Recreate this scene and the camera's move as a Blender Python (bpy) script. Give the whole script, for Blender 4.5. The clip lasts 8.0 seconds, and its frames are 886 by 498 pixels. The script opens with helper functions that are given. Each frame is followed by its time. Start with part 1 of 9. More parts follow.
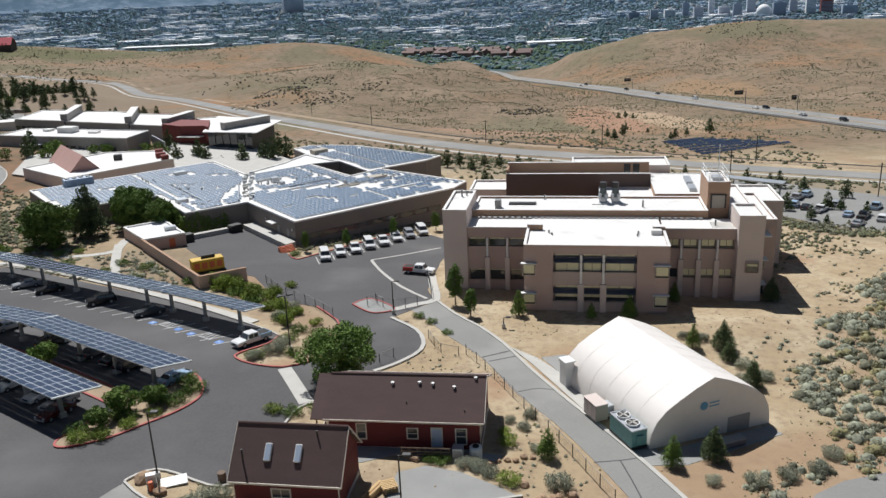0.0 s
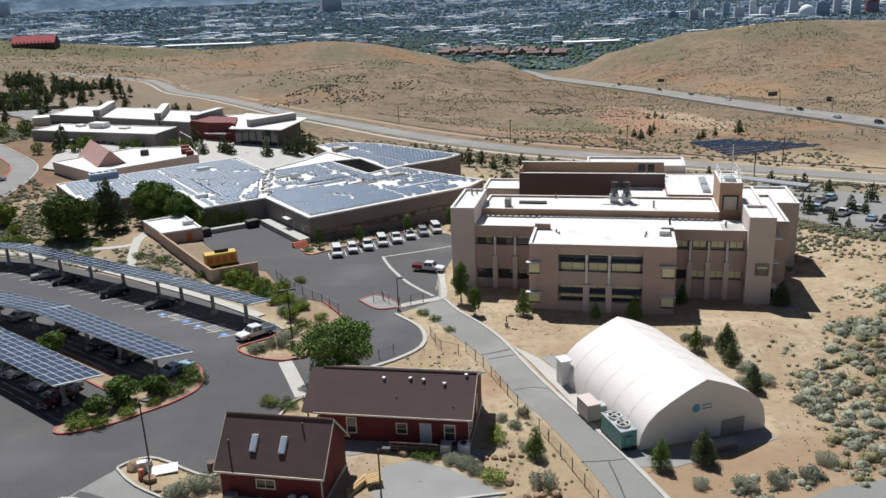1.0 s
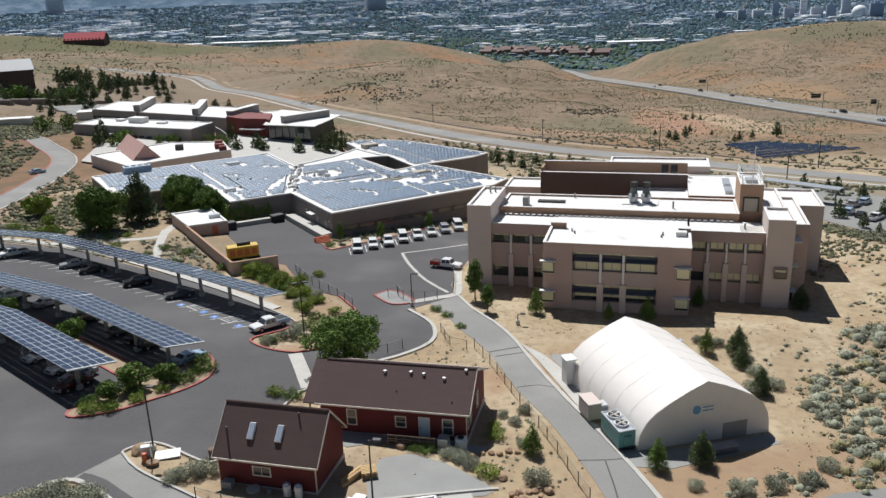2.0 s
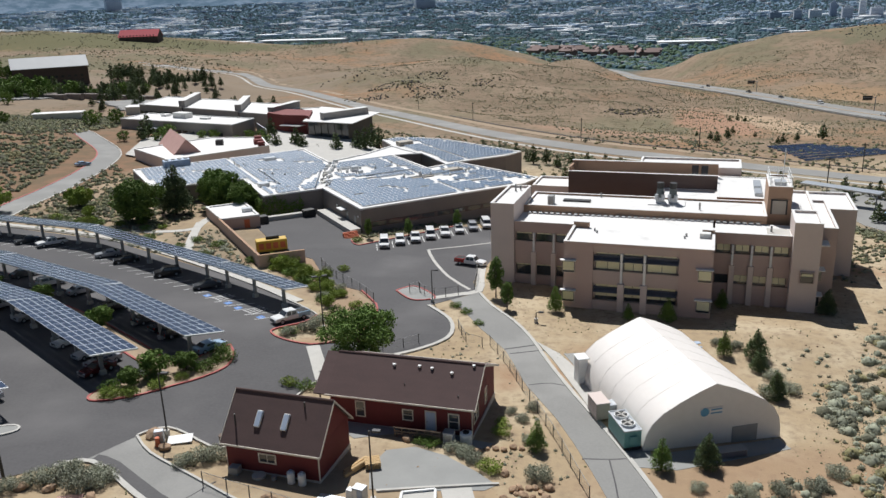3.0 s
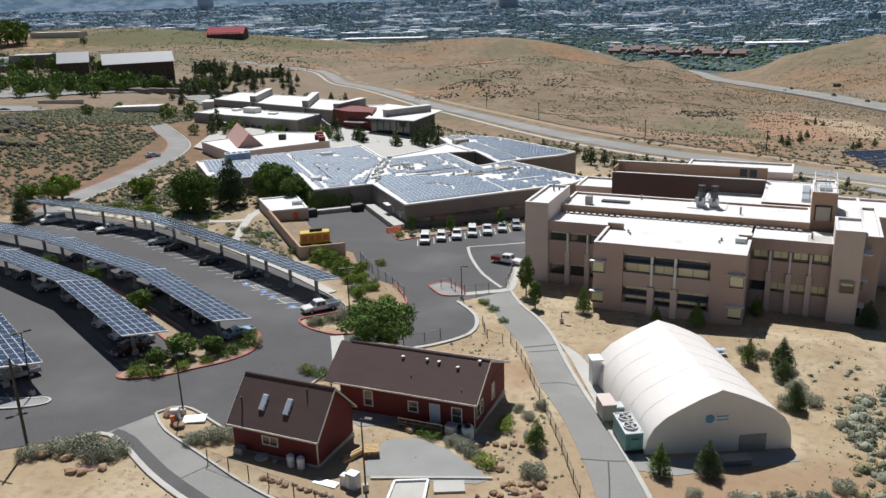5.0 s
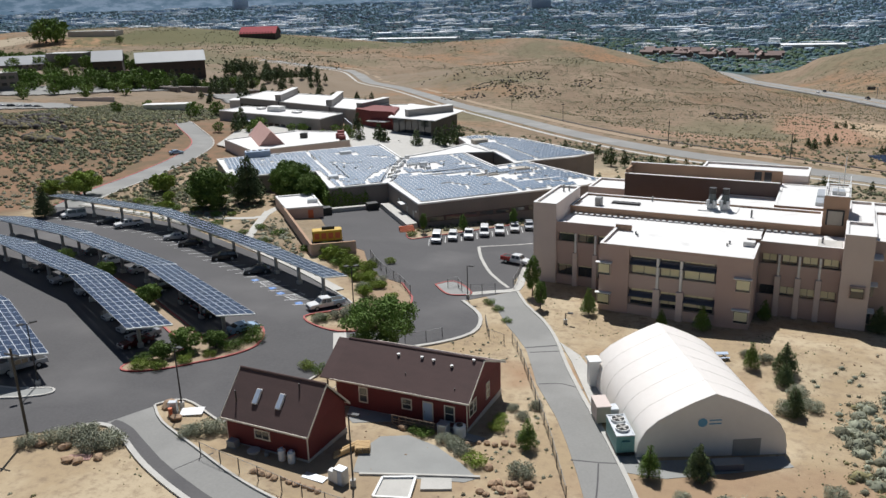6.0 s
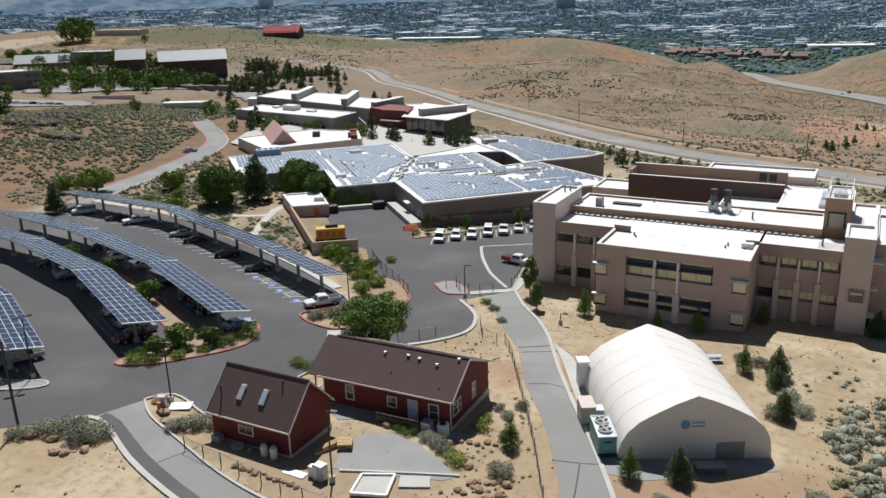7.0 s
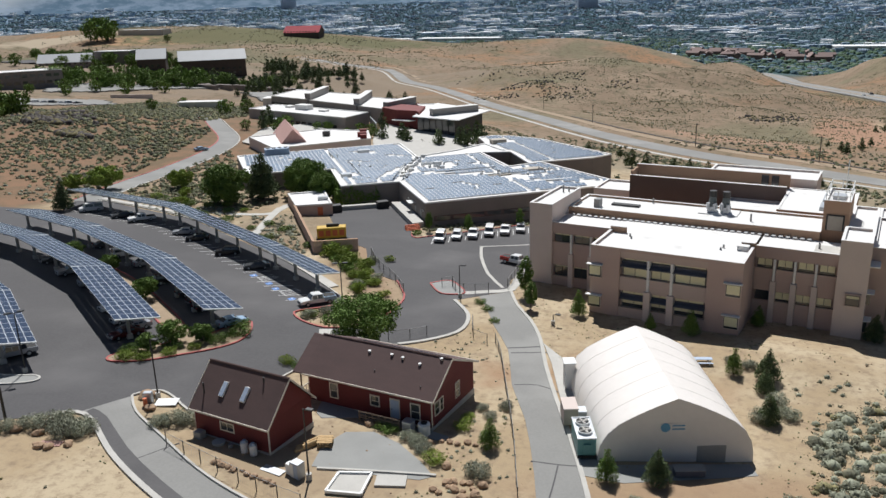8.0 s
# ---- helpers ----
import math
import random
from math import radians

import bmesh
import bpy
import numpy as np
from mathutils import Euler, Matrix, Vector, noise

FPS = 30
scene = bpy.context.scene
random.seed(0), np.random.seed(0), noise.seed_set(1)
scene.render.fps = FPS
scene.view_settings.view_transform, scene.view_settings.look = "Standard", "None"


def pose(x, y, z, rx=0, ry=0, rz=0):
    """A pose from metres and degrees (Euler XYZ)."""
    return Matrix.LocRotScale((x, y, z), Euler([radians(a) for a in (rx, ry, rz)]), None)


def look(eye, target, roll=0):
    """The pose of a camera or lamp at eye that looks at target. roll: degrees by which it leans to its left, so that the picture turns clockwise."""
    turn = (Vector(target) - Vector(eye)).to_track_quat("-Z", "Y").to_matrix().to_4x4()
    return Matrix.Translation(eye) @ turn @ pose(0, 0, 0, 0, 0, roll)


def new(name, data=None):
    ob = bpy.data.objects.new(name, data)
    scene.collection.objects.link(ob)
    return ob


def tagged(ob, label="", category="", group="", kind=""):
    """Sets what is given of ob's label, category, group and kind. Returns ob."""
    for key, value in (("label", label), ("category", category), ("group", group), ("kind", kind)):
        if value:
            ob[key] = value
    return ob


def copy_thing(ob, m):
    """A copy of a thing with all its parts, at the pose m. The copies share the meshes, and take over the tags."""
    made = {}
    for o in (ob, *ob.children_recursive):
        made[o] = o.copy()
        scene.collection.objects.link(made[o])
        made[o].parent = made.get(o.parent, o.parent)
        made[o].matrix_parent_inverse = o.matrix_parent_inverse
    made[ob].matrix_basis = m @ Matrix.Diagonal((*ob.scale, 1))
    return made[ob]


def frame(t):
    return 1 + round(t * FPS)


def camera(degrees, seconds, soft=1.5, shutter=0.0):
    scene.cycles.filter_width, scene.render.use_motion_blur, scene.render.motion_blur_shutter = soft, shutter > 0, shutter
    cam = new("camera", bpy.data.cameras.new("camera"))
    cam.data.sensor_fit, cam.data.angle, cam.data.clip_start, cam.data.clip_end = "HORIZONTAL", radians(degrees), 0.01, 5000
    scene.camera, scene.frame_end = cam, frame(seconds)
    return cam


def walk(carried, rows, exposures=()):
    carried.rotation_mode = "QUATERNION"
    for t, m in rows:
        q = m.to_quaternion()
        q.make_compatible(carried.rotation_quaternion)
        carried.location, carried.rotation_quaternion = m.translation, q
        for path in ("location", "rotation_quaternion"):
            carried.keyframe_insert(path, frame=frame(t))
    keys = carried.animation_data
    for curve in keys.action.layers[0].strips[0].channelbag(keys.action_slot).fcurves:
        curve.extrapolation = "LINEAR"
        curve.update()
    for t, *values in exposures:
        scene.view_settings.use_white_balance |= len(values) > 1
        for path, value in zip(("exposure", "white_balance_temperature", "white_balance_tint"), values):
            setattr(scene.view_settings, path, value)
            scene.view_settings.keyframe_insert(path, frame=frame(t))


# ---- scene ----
cam = camera(57.5, 8.0)
PATH = [
    (0, (5.931, -3.317, 51.422), (5.766, -1.42, 50.811), -2.4),
    (0.5, (8.291, -3.254, 51.221), (8.083, -1.36, 50.612), -2.3),
    (1, (10.559, -3.246, 51.036), (10.309, -1.357, 50.427), -2.3),
    (1.5, (12.717, -3.295, 50.837), (12.42, -1.413, 50.229), -2.2),
    (3, (18.748, -3.296, 50.456), (18.29, -1.446, 49.85), -2.0),
    (3.5, (20.637, -3.116, 50.323), (20.126, -1.28, 49.718), -1.9),
    (4, (22.517, -2.87, 50.257), (21.96, -1.047, 49.653), -1.9),
    (4.5, (24.357, -2.634, 50.192), (23.758, -0.824, 49.589), -1.9),
    (5, (26.241, -2.327, 50.121), (25.601, -0.53, 49.519), -1.9),
    (6.5, (31.885, -0.689, 49.838), (31.148, 1.071, 49.24), -1.7),
    (7, (33.838, 0.007, 49.775), (33.077, 1.757, 49.177), -1.7),
    (7.5, (35.727, 0.829, 49.664), (34.942, 2.569, 49.067), -1.7),
    (8, (37.711, 1.646, 49.623), (36.903, 3.375, 49.027), -1.7),
]
walk(cam, [(t, look(eye, target, roll)) for t, eye, target, roll in PATH])

# ---- world, sun, exposure ----
SUN_TO = Vector((-0.25, 0.50, 0.83)).normalized()
world = bpy.data.worlds.new("world")
scene.world = world
world.use_nodes = True
wn = world.node_tree.nodes
sky = wn.new("ShaderNodeTexSky")
sky.sky_type, sky.sun_disc = "NISHITA", False
sky.sun_elevation = math.asin(SUN_TO.z)
sky.sun_rotation = math.atan2(SUN_TO.x, SUN_TO.y)
sky.altitude, sky.dust_density = 1400, 1.2
wn["Background"].inputs["Strength"].default_value = 0.045
world.node_tree.links.new(sky.outputs[0], wn["Background"].inputs[0])
sun = new("sun", bpy.data.lights.new("sun", "SUN"))
sun.data.energy, sun.data.angle, sun.data.color = 5.1, radians(0.5), (0.99, 0.99, 0.985)
sun.rotation_euler = SUN_TO.to_track_quat("Z", "Y").to_euler()
scene.view_settings.exposure = 0.0

# ---- materials ----
def mat(name, base, rough=0.8, dark=None, scale=1.0, fine=12.0, bump=0.0, metal=0.0, amount=0.6, vary=0.0, spec=0.5, stretch=(1, 1, 1), patches=None):
    """A procedural surface: two scales of mottling between base and dark, optional larger patches of a third colour, per-object variation and fine relief."""
    m = bpy.data.materials.new(name)
    m.use_nodes = True
    n, l = m.node_tree.nodes, m.node_tree.links
    b = n["Principled BSDF"]
    b.inputs["Roughness"].default_value, b.inputs["Metallic"].default_value = rough, metal
    b.inputs["Specular IOR Level"].default_value = spec
    dark = dark or tuple(c * 0.7 for c in base)
    tc = n.new("ShaderNodeTexCoord")
    mp = n.new("ShaderNodeMapping")
    mp.inputs["Scale"].default_value = stretch
    l.new(tc.outputs["Object"], mp.inputs[0])
    big = n.new("ShaderNodeTexNoise")
    big.inputs["Scale"].default_value, big.inputs["Detail"].default_value = scale, 5
    small = n.new("ShaderNodeTexNoise")
    small.inputs["Scale"].default_value, small.inputs["Detail"].default_value = fine, 3
    for t in (big, small):
        l.new(mp.outputs[0], t.inputs["Vector"])
    mixf = n.new("ShaderNodeMath")
    mixf.operation = "ADD"
    l.new(big.outputs[0], mixf.inputs[0]), l.new(small.outputs[0], mixf.inputs[1])
    ramp = n.new("ShaderNodeMapRange")
    ramp.inputs[1].default_value, ramp.inputs[2].default_value = 0.78, 1.22
    ramp.inputs[4].default_value = amount
    l.new(mixf.outputs[0], ramp.inputs[0])
    mix = n.new("ShaderNodeMix")
    mix.data_type = "RGBA"
    mix.inputs[6].default_value, mix.inputs[7].default_value = (*base, 1), (*dark, 1)
    l.new(ramp.outputs[0], mix.inputs[0])
    out = mix.outputs[2]
    if patches:
        colour, size, lo, hi = patches
        pt = n.new("ShaderNodeTexNoise")
        pt.inputs["Scale"].default_value, pt.inputs["Detail"].default_value = size, 6
        l.new(tc.outputs["Object"], pt.inputs["Vector"])
        pr = n.new("ShaderNodeMapRange")
        pr.inputs[1].default_value, pr.inputs[2].default_value = lo, hi
        l.new(pt.outputs[0], pr.inputs[0])
        pm = n.new("ShaderNodeMix")
        pm.data_type = "RGBA"
        pm.inputs[7].default_value = (*colour, 1)
        l.new(pr.outputs[0], pm.inputs[0]), l.new(out, pm.inputs[6])
        out = pm.outputs[2]
    if vary:
        info = n.new("ShaderNodeObjectInfo")
        geo = n.new("ShaderNodeNewGeometry")
        add = n.new("ShaderNodeMath")
        add.operation = "ADD"
        l.new(info.outputs["Random"], add.inputs[0]), l.new(geo.outputs["Random Per Island"], add.inputs[1])
        vr = n.new("ShaderNodeMapRange")
        vr.inputs[2].default_value = 2.0
        vr.inputs[3].default_value, vr.inputs[4].default_value = 1 - vary, 1 + vary
        l.new(add.outputs[0], vr.inputs[0])
        hsv = n.new("ShaderNodeHueSaturation")
        l.new(vr.outputs[0], hsv.inputs["Value"]), l.new(out, hsv.inputs["Color"])
        out = hsv.outputs[0]
    l.new(out, b.inputs["Base Color"])
    if bump:
        bp = n.new("ShaderNodeBump")
        bp.inputs["Strength"].default_value, bp.inputs["Distance"].default_value = bump, 0.05
        l.new(small.outputs[0], bp.inputs["Height"]), l.new(bp.outputs[0], b.inputs["Normal"])
    return m


M = dict(
    asphalt=mat("asphalt", (0.087, 0.083, 0.084), 0.9, (0.06, 0.058, 0.059), 0.12, 3.0, 0.15, patches=((0.128, 0.122, 0.121), 0.06, 0.5, 0.72)),
    road=mat("road", (0.25, 0.245, 0.23), 0.9, (0.2, 0.196, 0.185), 0.15, 4.0, 0.1, patches=((0.3, 0.293, 0.275), 0.08, 0.5, 0.7)),
    concrete=mat("concrete", (0.5, 0.48, 0.44), 0.85, (0.38, 0.365, 0.335), 0.5, 8, 0.1),
    paint_white=mat("white_line_paint", (0.72, 0.72, 0.7), 0.7, (0.5, 0.5, 0.49), 1.5, 9),
    red_kerb=mat("red_kerb_paint", (0.42, 0.07, 0.06), 0.7, (0.3, 0.09, 0.08), 1.5, 9),
    blue_paint=mat("blue_line_paint", (0.1, 0.25, 0.6), 0.7, (0.1, 0.2, 0.42), 1.5, 9),
    stucco=mat("brown_stucco", (0.5, 0.38, 0.335), 0.95, (0.43, 0.325, 0.285), 0.25, 9, 0.15),
    stucco_tan=mat("tan_stucco", (0.66, 0.56, 0.51), 0.95, (0.585, 0.495, 0.45), 0.25, 9, 0.15),
    stucco_orange=mat("orange_tan_stucco", (0.42, 0.27, 0.18), 0.95, (0.36, 0.23, 0.155), 0.25, 9, 0.15),
    # darkened stucco: shade put into the colour of court wall and window band
    stucco_dark=mat("shade_dark_stucco", (0.13, 0.095, 0.085), 0.95, (0.11, 0.08, 0.07), 0.25, 9, 0.15),
    roof_white=mat("white_roof_membrane", (0.73, 0.715, 0.69), 0.7, (0.64, 0.625, 0.6), 0.15, 2.5, 0.05, patches=((0.56, 0.545, 0.52), 0.3, 0.6, 0.8)),
    tent=mat("cream_tent_fabric", (0.8, 0.75, 0.7), 0.6, (0.75, 0.7, 0.65), 0.15, 1.2, 0.05),
    red_siding=mat("red_wood_siding", (0.15, 0.022, 0.022), 0.75, (0.12, 0.018, 0.018), 0.6, 10, 0.1),
    shingle=mat("brown_shingles", (0.108, 0.068, 0.063), 0.95, (0.08, 0.052, 0.049), 0.35, 5, 0.3, vary=0.05, stretch=(1, 3, 3)),
    trim=mat("cream_trim_paint", (0.66, 0.6, 0.5), 0.6, (0.58, 0.53, 0.45), 1, 12),
    panel=mat("solar_cell_glass", (0.035, 0.05, 0.085), 0.18, (0.028, 0.04, 0.07), 0.3, 3, vary=0.25),
    panel_frame=mat("aluminium_frame", (0.6, 0.62, 0.65), 0.4, (0.5, 0.52, 0.55), 1, 9, metal=0.3),
    steel=mat("grey_painted_steel", (0.3, 0.3, 0.29), 0.5, (0.24, 0.24, 0.235), 1, 9),
    dark_metal=mat("dark_bronze_metal", (0.03, 0.028, 0.026), 0.5, (0.02, 0.02, 0.02), 1, 9),
    leaf=mat("green_leaves", (0.15, 0.235, 0.055), 0.6, (0.075, 0.12, 0.03), 0.8, 6, vary=0.3, spec=0.1),
    leaf_dark=mat("dark_pine_needles", (0.12, 0.155, 0.072), 0.7, (0.06, 0.085, 0.038), 0.8, 6, vary=0.3, spec=0.1),
    leaf_bright=mat("bright_green_leaves", (0.27, 0.34, 0.07), 0.6, (0.14, 0.19, 0.04), 0.8, 6, vary=0.3, spec=0.1),
    sage=mat("grey_green_sagebrush", (0.36, 0.37, 0.28), 0.9, (0.2, 0.21, 0.15), 0.8, 6, vary=0.45, spec=0.1),
    bark=mat("brown_bark", (0.13, 0.095, 0.07), 0.95, (0.07, 0.05, 0.04), 2, 14, 0.4),
    rock=mat("tan_rock", (0.36, 0.24, 0.15), 0.9, (0.22, 0.15, 0.1), 1.2, 8, 0.4, vary=0.2),
    glass=mat("window_glass", (0.05, 0.055, 0.06), 0.06, (0.035, 0.04, 0.045), 0.5, 4, spec=0.9),
    blind=mat("cream_window_blind", (0.78, 0.74, 0.5), 0.6, (0.68, 0.64, 0.42), 0.6, 6, vary=0.15),
    louvre=mat("slate_blue_louvre", (0.09, 0.105, 0.15), 0.45, (0.06, 0.07, 0.1), 1, 9),
    white_paint=mat("white_paint", (0.78, 0.78, 0.76), 0.5, (0.66, 0.66, 0.64), 0.8, 10),
    light_metal=mat("galvanised_metal", (0.5, 0.52, 0.54), 0.4, (0.38, 0.4, 0.42), 1, 9, metal=0.5),
    teal=mat("teal_machine_paint", (0.14, 0.33, 0.31), 0.5, (0.1, 0.25, 0.24), 1, 9),
    beige=mat("beige_machine_paint", (0.42, 0.37, 0.3), 0.6, (0.34, 0.3, 0.25), 1, 9),
    yellow=mat("yellow_machine_paint", (0.62, 0.4, 0.04), 0.5, (0.5, 0.3, 0.03), 1, 9),
    pale_blue=mat("pale_blue_paint", (0.42, 0.5, 0.62), 0.5, (0.36, 0.43, 0.54), 1, 9),
    wood=mat("weathered_wood", (0.19, 0.14, 0.105), 0.9, (0.12, 0.09, 0.07), 2, 14, 0.2, stretch=(1, 6, 1)),
    wood_new=mat("fresh_sawn_wood", (0.58, 0.4, 0.2), 0.8, (0.46, 0.3, 0.14), 2, 14, 0.1, stretch=(1, 6, 1)),
    brick_red=mat("dark_red_cladding", (0.2, 0.045, 0.04), 0.8, (0.15, 0.035, 0.03), 0.6, 8),
    pink=mat("pink_stucco", (0.5, 0.3, 0.26), 0.9, (0.42, 0.25, 0.22), 0.5, 8),
    grey_wall=mat("grey_block_wall", (0.34, 0.32, 0.3), 0.95, (0.27, 0.255, 0.24), 0.4, 8, 0.15),
    taupe=mat("taupe_block_wall", (0.24, 0.208, 0.188), 0.95, (0.195, 0.17, 0.155), 0.4, 8, 0.15),
    rubber=mat("black_rubber", (0.02, 0.02, 0.02), 0.8, (0.012, 0.012, 0.012), 2, 9),
    car_white=mat("white_car_paint", (0.75, 0.75, 0.74), 0.25, (0.68, 0.68, 0.67), 0.5, 6, spec=0.6),
    car_silver=mat("silver_car_paint", (0.4, 0.41, 0.43), 0.3, (0.36, 0.37, 0.39), 0.5, 6, metal=0.4),
    car_black=mat("black_car_paint", (0.015, 0.015, 0.017), 0.2, (0.012, 0.012, 0.014), 0.5, 6, spec=0.6),
    car_grey=mat("dark_grey_car_paint", (0.08, 0.085, 0.09), 0.25, (0.07, 0.075, 0.08), 0.5, 6, metal=0.3),
    car_red=mat("red_car_paint", (0.4, 0.03, 0.02), 0.25, (0.34, 0.025, 0.02), 0.5, 6, spec=0.6),
    car_blue=mat("pale_blue_car_paint", (0.33, 0.45, 0.58), 0.25, (0.3, 0.4, 0.52), 0.5, 6, spec=0.6),
    # dark red: the carport's shade is put into this car's colour
    car_red_shaded=mat("shaded_red_car_paint", (0.09, 0.012, 0.012), 0.25, (0.075, 0.01, 0.01), 0.5, 6, spec=0.6),
    orange=mat("orange_step_paint", (0.6, 0.16, 0.07), 0.7, (0.48, 0.13, 0.06), 1, 9),
    dark_rock=mat("dark_basalt_rock", (0.075, 0.063, 0.057), 0.9, (0.04, 0.035, 0.032), 1.2, 8, 0.4, vary=0.2),
)

# ---- building helpers ----
def ground(x, y):
    """Height of the land: a campus bench that falls gently away, low hills behind it, and the valley floor with far hills."""
    z = 4.6 - 0.045 * (min(y, 300.0) - 61) - 0.025 * (max(-750.0, min(60.0, x)) + 10)
    if y > 300:
        z -= 0.07 * (min(y, 850.0) - 300)
    if y > 850:
        k = min(1.0, (y - 850) / 500)
        z -= 40 * k * k * (3 - 2 * k)
    for mx, my, rx, ry, turn, h in MOUNDS:
        if abs(x - mx) < 3 * max(rx, ry) and abs(y - my) < 3 * max(rx, ry):
            c, s = math.cos(radians(turn)), math.sin(radians(turn))
            u, v = ((x - mx) * c + (y - my) * s) / rx, (-(x - mx) * s + (y - my) * c) / ry
            z += h * math.exp(-(u * u + v * v))
    far = max(0.0, min(1.0, (y - 330) / 200)) * (1 - max(0.0, min(1.0, (y - 900) / 400)))
    if far:
        z += far * 7 * noise.fractal((x / 90, y / 90, 0.3), 0.9, 2.1, 4)
    for line, reach in GRADES:
        if not (-700 < x < 330 and 240 < y < 1500):
            break
        best, level = 1e9, 0.0
        for (ax, ay, az), (bx, by, bz) in zip(line, line[1:]):
            dx, dy = bx - ax, by - ay
            t = max(0.0, min(1.0, ((x - ax) * dx + (y - ay) * dy) / (dx * dx + dy * dy)))
            d = math.hypot(x - ax - t * dx, y - ay - t * dy)
            if d < best:
                best, level = d, az + t * (bz - az)
        if best < reach:
            k = max(0.0, min(1.0, (best - 14) / (reach - 14)))
            k = k * k * (3 - 2 * k)
            z = level + (z - level) * k
    r = math.hypot(x, y)
    if r > 1500:
        k = (min(r, 4300) - 1500) / 2800
        z += 85 * k * k
    if r > 4450:
        k = min(1.0, (r - 4450) / 350)
        z += k * (150 + 60 * noise.fractal((x / 700, y / 700, 0.2), 0.8, 2.0, 3))
    return z


# road beds cut into the land: points with their height, and how far the cut reaches
GRADES = [
    ([(205, 235, -5), (168, 350, -11.5), (135, 470, -19), (93, 640, -29), (34, 880, -45), (8, 1060, -60), (-30, 1240, -68), (-95, 1375, -75), (-221, 1518, -78)], 80),
    ([(26, 283, -6.3), (-43, 341, -8.7), (-142, 463, -14.2), (-285, 630, -19), (-450, 800, -20), (-570, 880, -18)], 50),
]
# low hills: centre, two radii, turn, height
MOUNDS = [
    (420, 1040, 310, 260, 0, 56),
    (-135, 700, 135, 125, -10, 22),
    (-620, 880, 300, 260, 0, 12),
    (-820, 1330, 480, 260, 0, 44),
    (-1450, 1200, 500, 320, 15, 44),
    (-300, 1290, 200, 140, 0, 42),
    (-980, 1130, 300, 160, 0, 24),
    (-142, 700, 80, 60, 0, 4),
    (-30, 842, 75, 55, -20, 17),
    (175, 1000, 135, 150, 0, 18),
    (-225, 225, 46, 52, 20, 7),
    (90, 95, 26, 60, 0, 4),
    (41, 110, 15, 8, -5, 1.5),
    (-150, 300, 85, 60, -15, 3),
]


def up(x, y, dz=0.0):
    return Vector((x, y, ground(x, y) + dz))


def mesh_ob(name, bm, material, parent=None, smooth=False):
    me = bpy.data.meshes.new(name)
    bm.normal_update()
    bm.to_mesh(me)
    bm.free()
    for m in material if isinstance(material, (list, tuple)) else [material]:
        me.materials.append(m)
    if smooth:
        me.polygons.foreach_set("use_smooth", [True] * len(me.polygons))
    ob = new(name, me)
    if parent:
        ob.parent = parent
    return ob


def part(name, bm, material, parent, label="", smooth=False):
    """One mesh object under a thing or under a part."""
    ob = mesh_ob(name, bm, material, parent, smooth)
    return tagged(ob, label) if label else ob


def empty(name, m=None, label="", category="", group="", kind=""):
    ob = new(name)
    ob.empty_display_size = 0.5
    if m is not None:
        ob.matrix_basis = m
    return tagged(ob, label, category, group, kind)


def box(x0, x1, y0, y1, z0, z1, bevel=0.0, bm=None):
    own = bm is None
    bm = bm or bmesh.new()
    vs = [bm.verts.new(p) for p in ((x0, y0, z0), (x1, y0, z0), (x1, y1, z0), (x0, y1, z0), (x0, y0, z1), (x1, y0, z1), (x1, y1, z1), (x0, y1, z1))]
    fs = [bm.faces.new([vs[i] for i in q]) for q in ((3, 2, 1, 0), (4, 5, 6, 7), (0, 1, 5, 4), (1, 2, 6, 5), (2, 3, 7, 6), (3, 0, 4, 7))]
    if bevel and own:
        bmesh.ops.bevel(bm, geom=bm.edges[:], offset=bevel, segments=1, affect="EDGES")
    return bm


def prism(points, z0, z1, bm=None):
    """An upright prism over a plan outline; z0 and z1 are heights or functions of x, y."""
    bm = bm or bmesh.new()
    f0 = z0 if callable(z0) else lambda x, y: z0
    f1 = z1 if callable(z1) else lambda x, y: z1
    lo = [bm.verts.new((x, y, f0(x, y))) for x, y in points]
    hi = [bm.verts.new((x, y, f1(x, y))) for x, y in points]
    n = len(points)
    bm.faces.new(hi)
    bm.faces.new(lo[::-1])
    for i in range(n):
        bm.faces.new((lo[i], lo[(i + 1) % n], hi[(i + 1) % n], hi[i]))
    bmesh.ops.recalc_face_normals(bm, faces=bm.faces)
    return bm


def profile_x(outline, x0, x1, bm=None):
    """A solid with the outline (y, z) drawn from x0 to x1."""
    bm = bm or bmesh.new()
    a = [bm.verts.new((x0, y, z)) for y, z in outline]
    b = [bm.verts.new((x1, y, z)) for y, z in outline]
    n = len(outline)
    bm.faces.new(a), bm.faces.new(b[::-1])
    for i in range(n):
        bm.faces.new((a[i], b[i], b[(i + 1) % n], a[(i + 1) % n]))
    bmesh.ops.recalc_face_normals(bm, faces=bm.faces)
    return bm


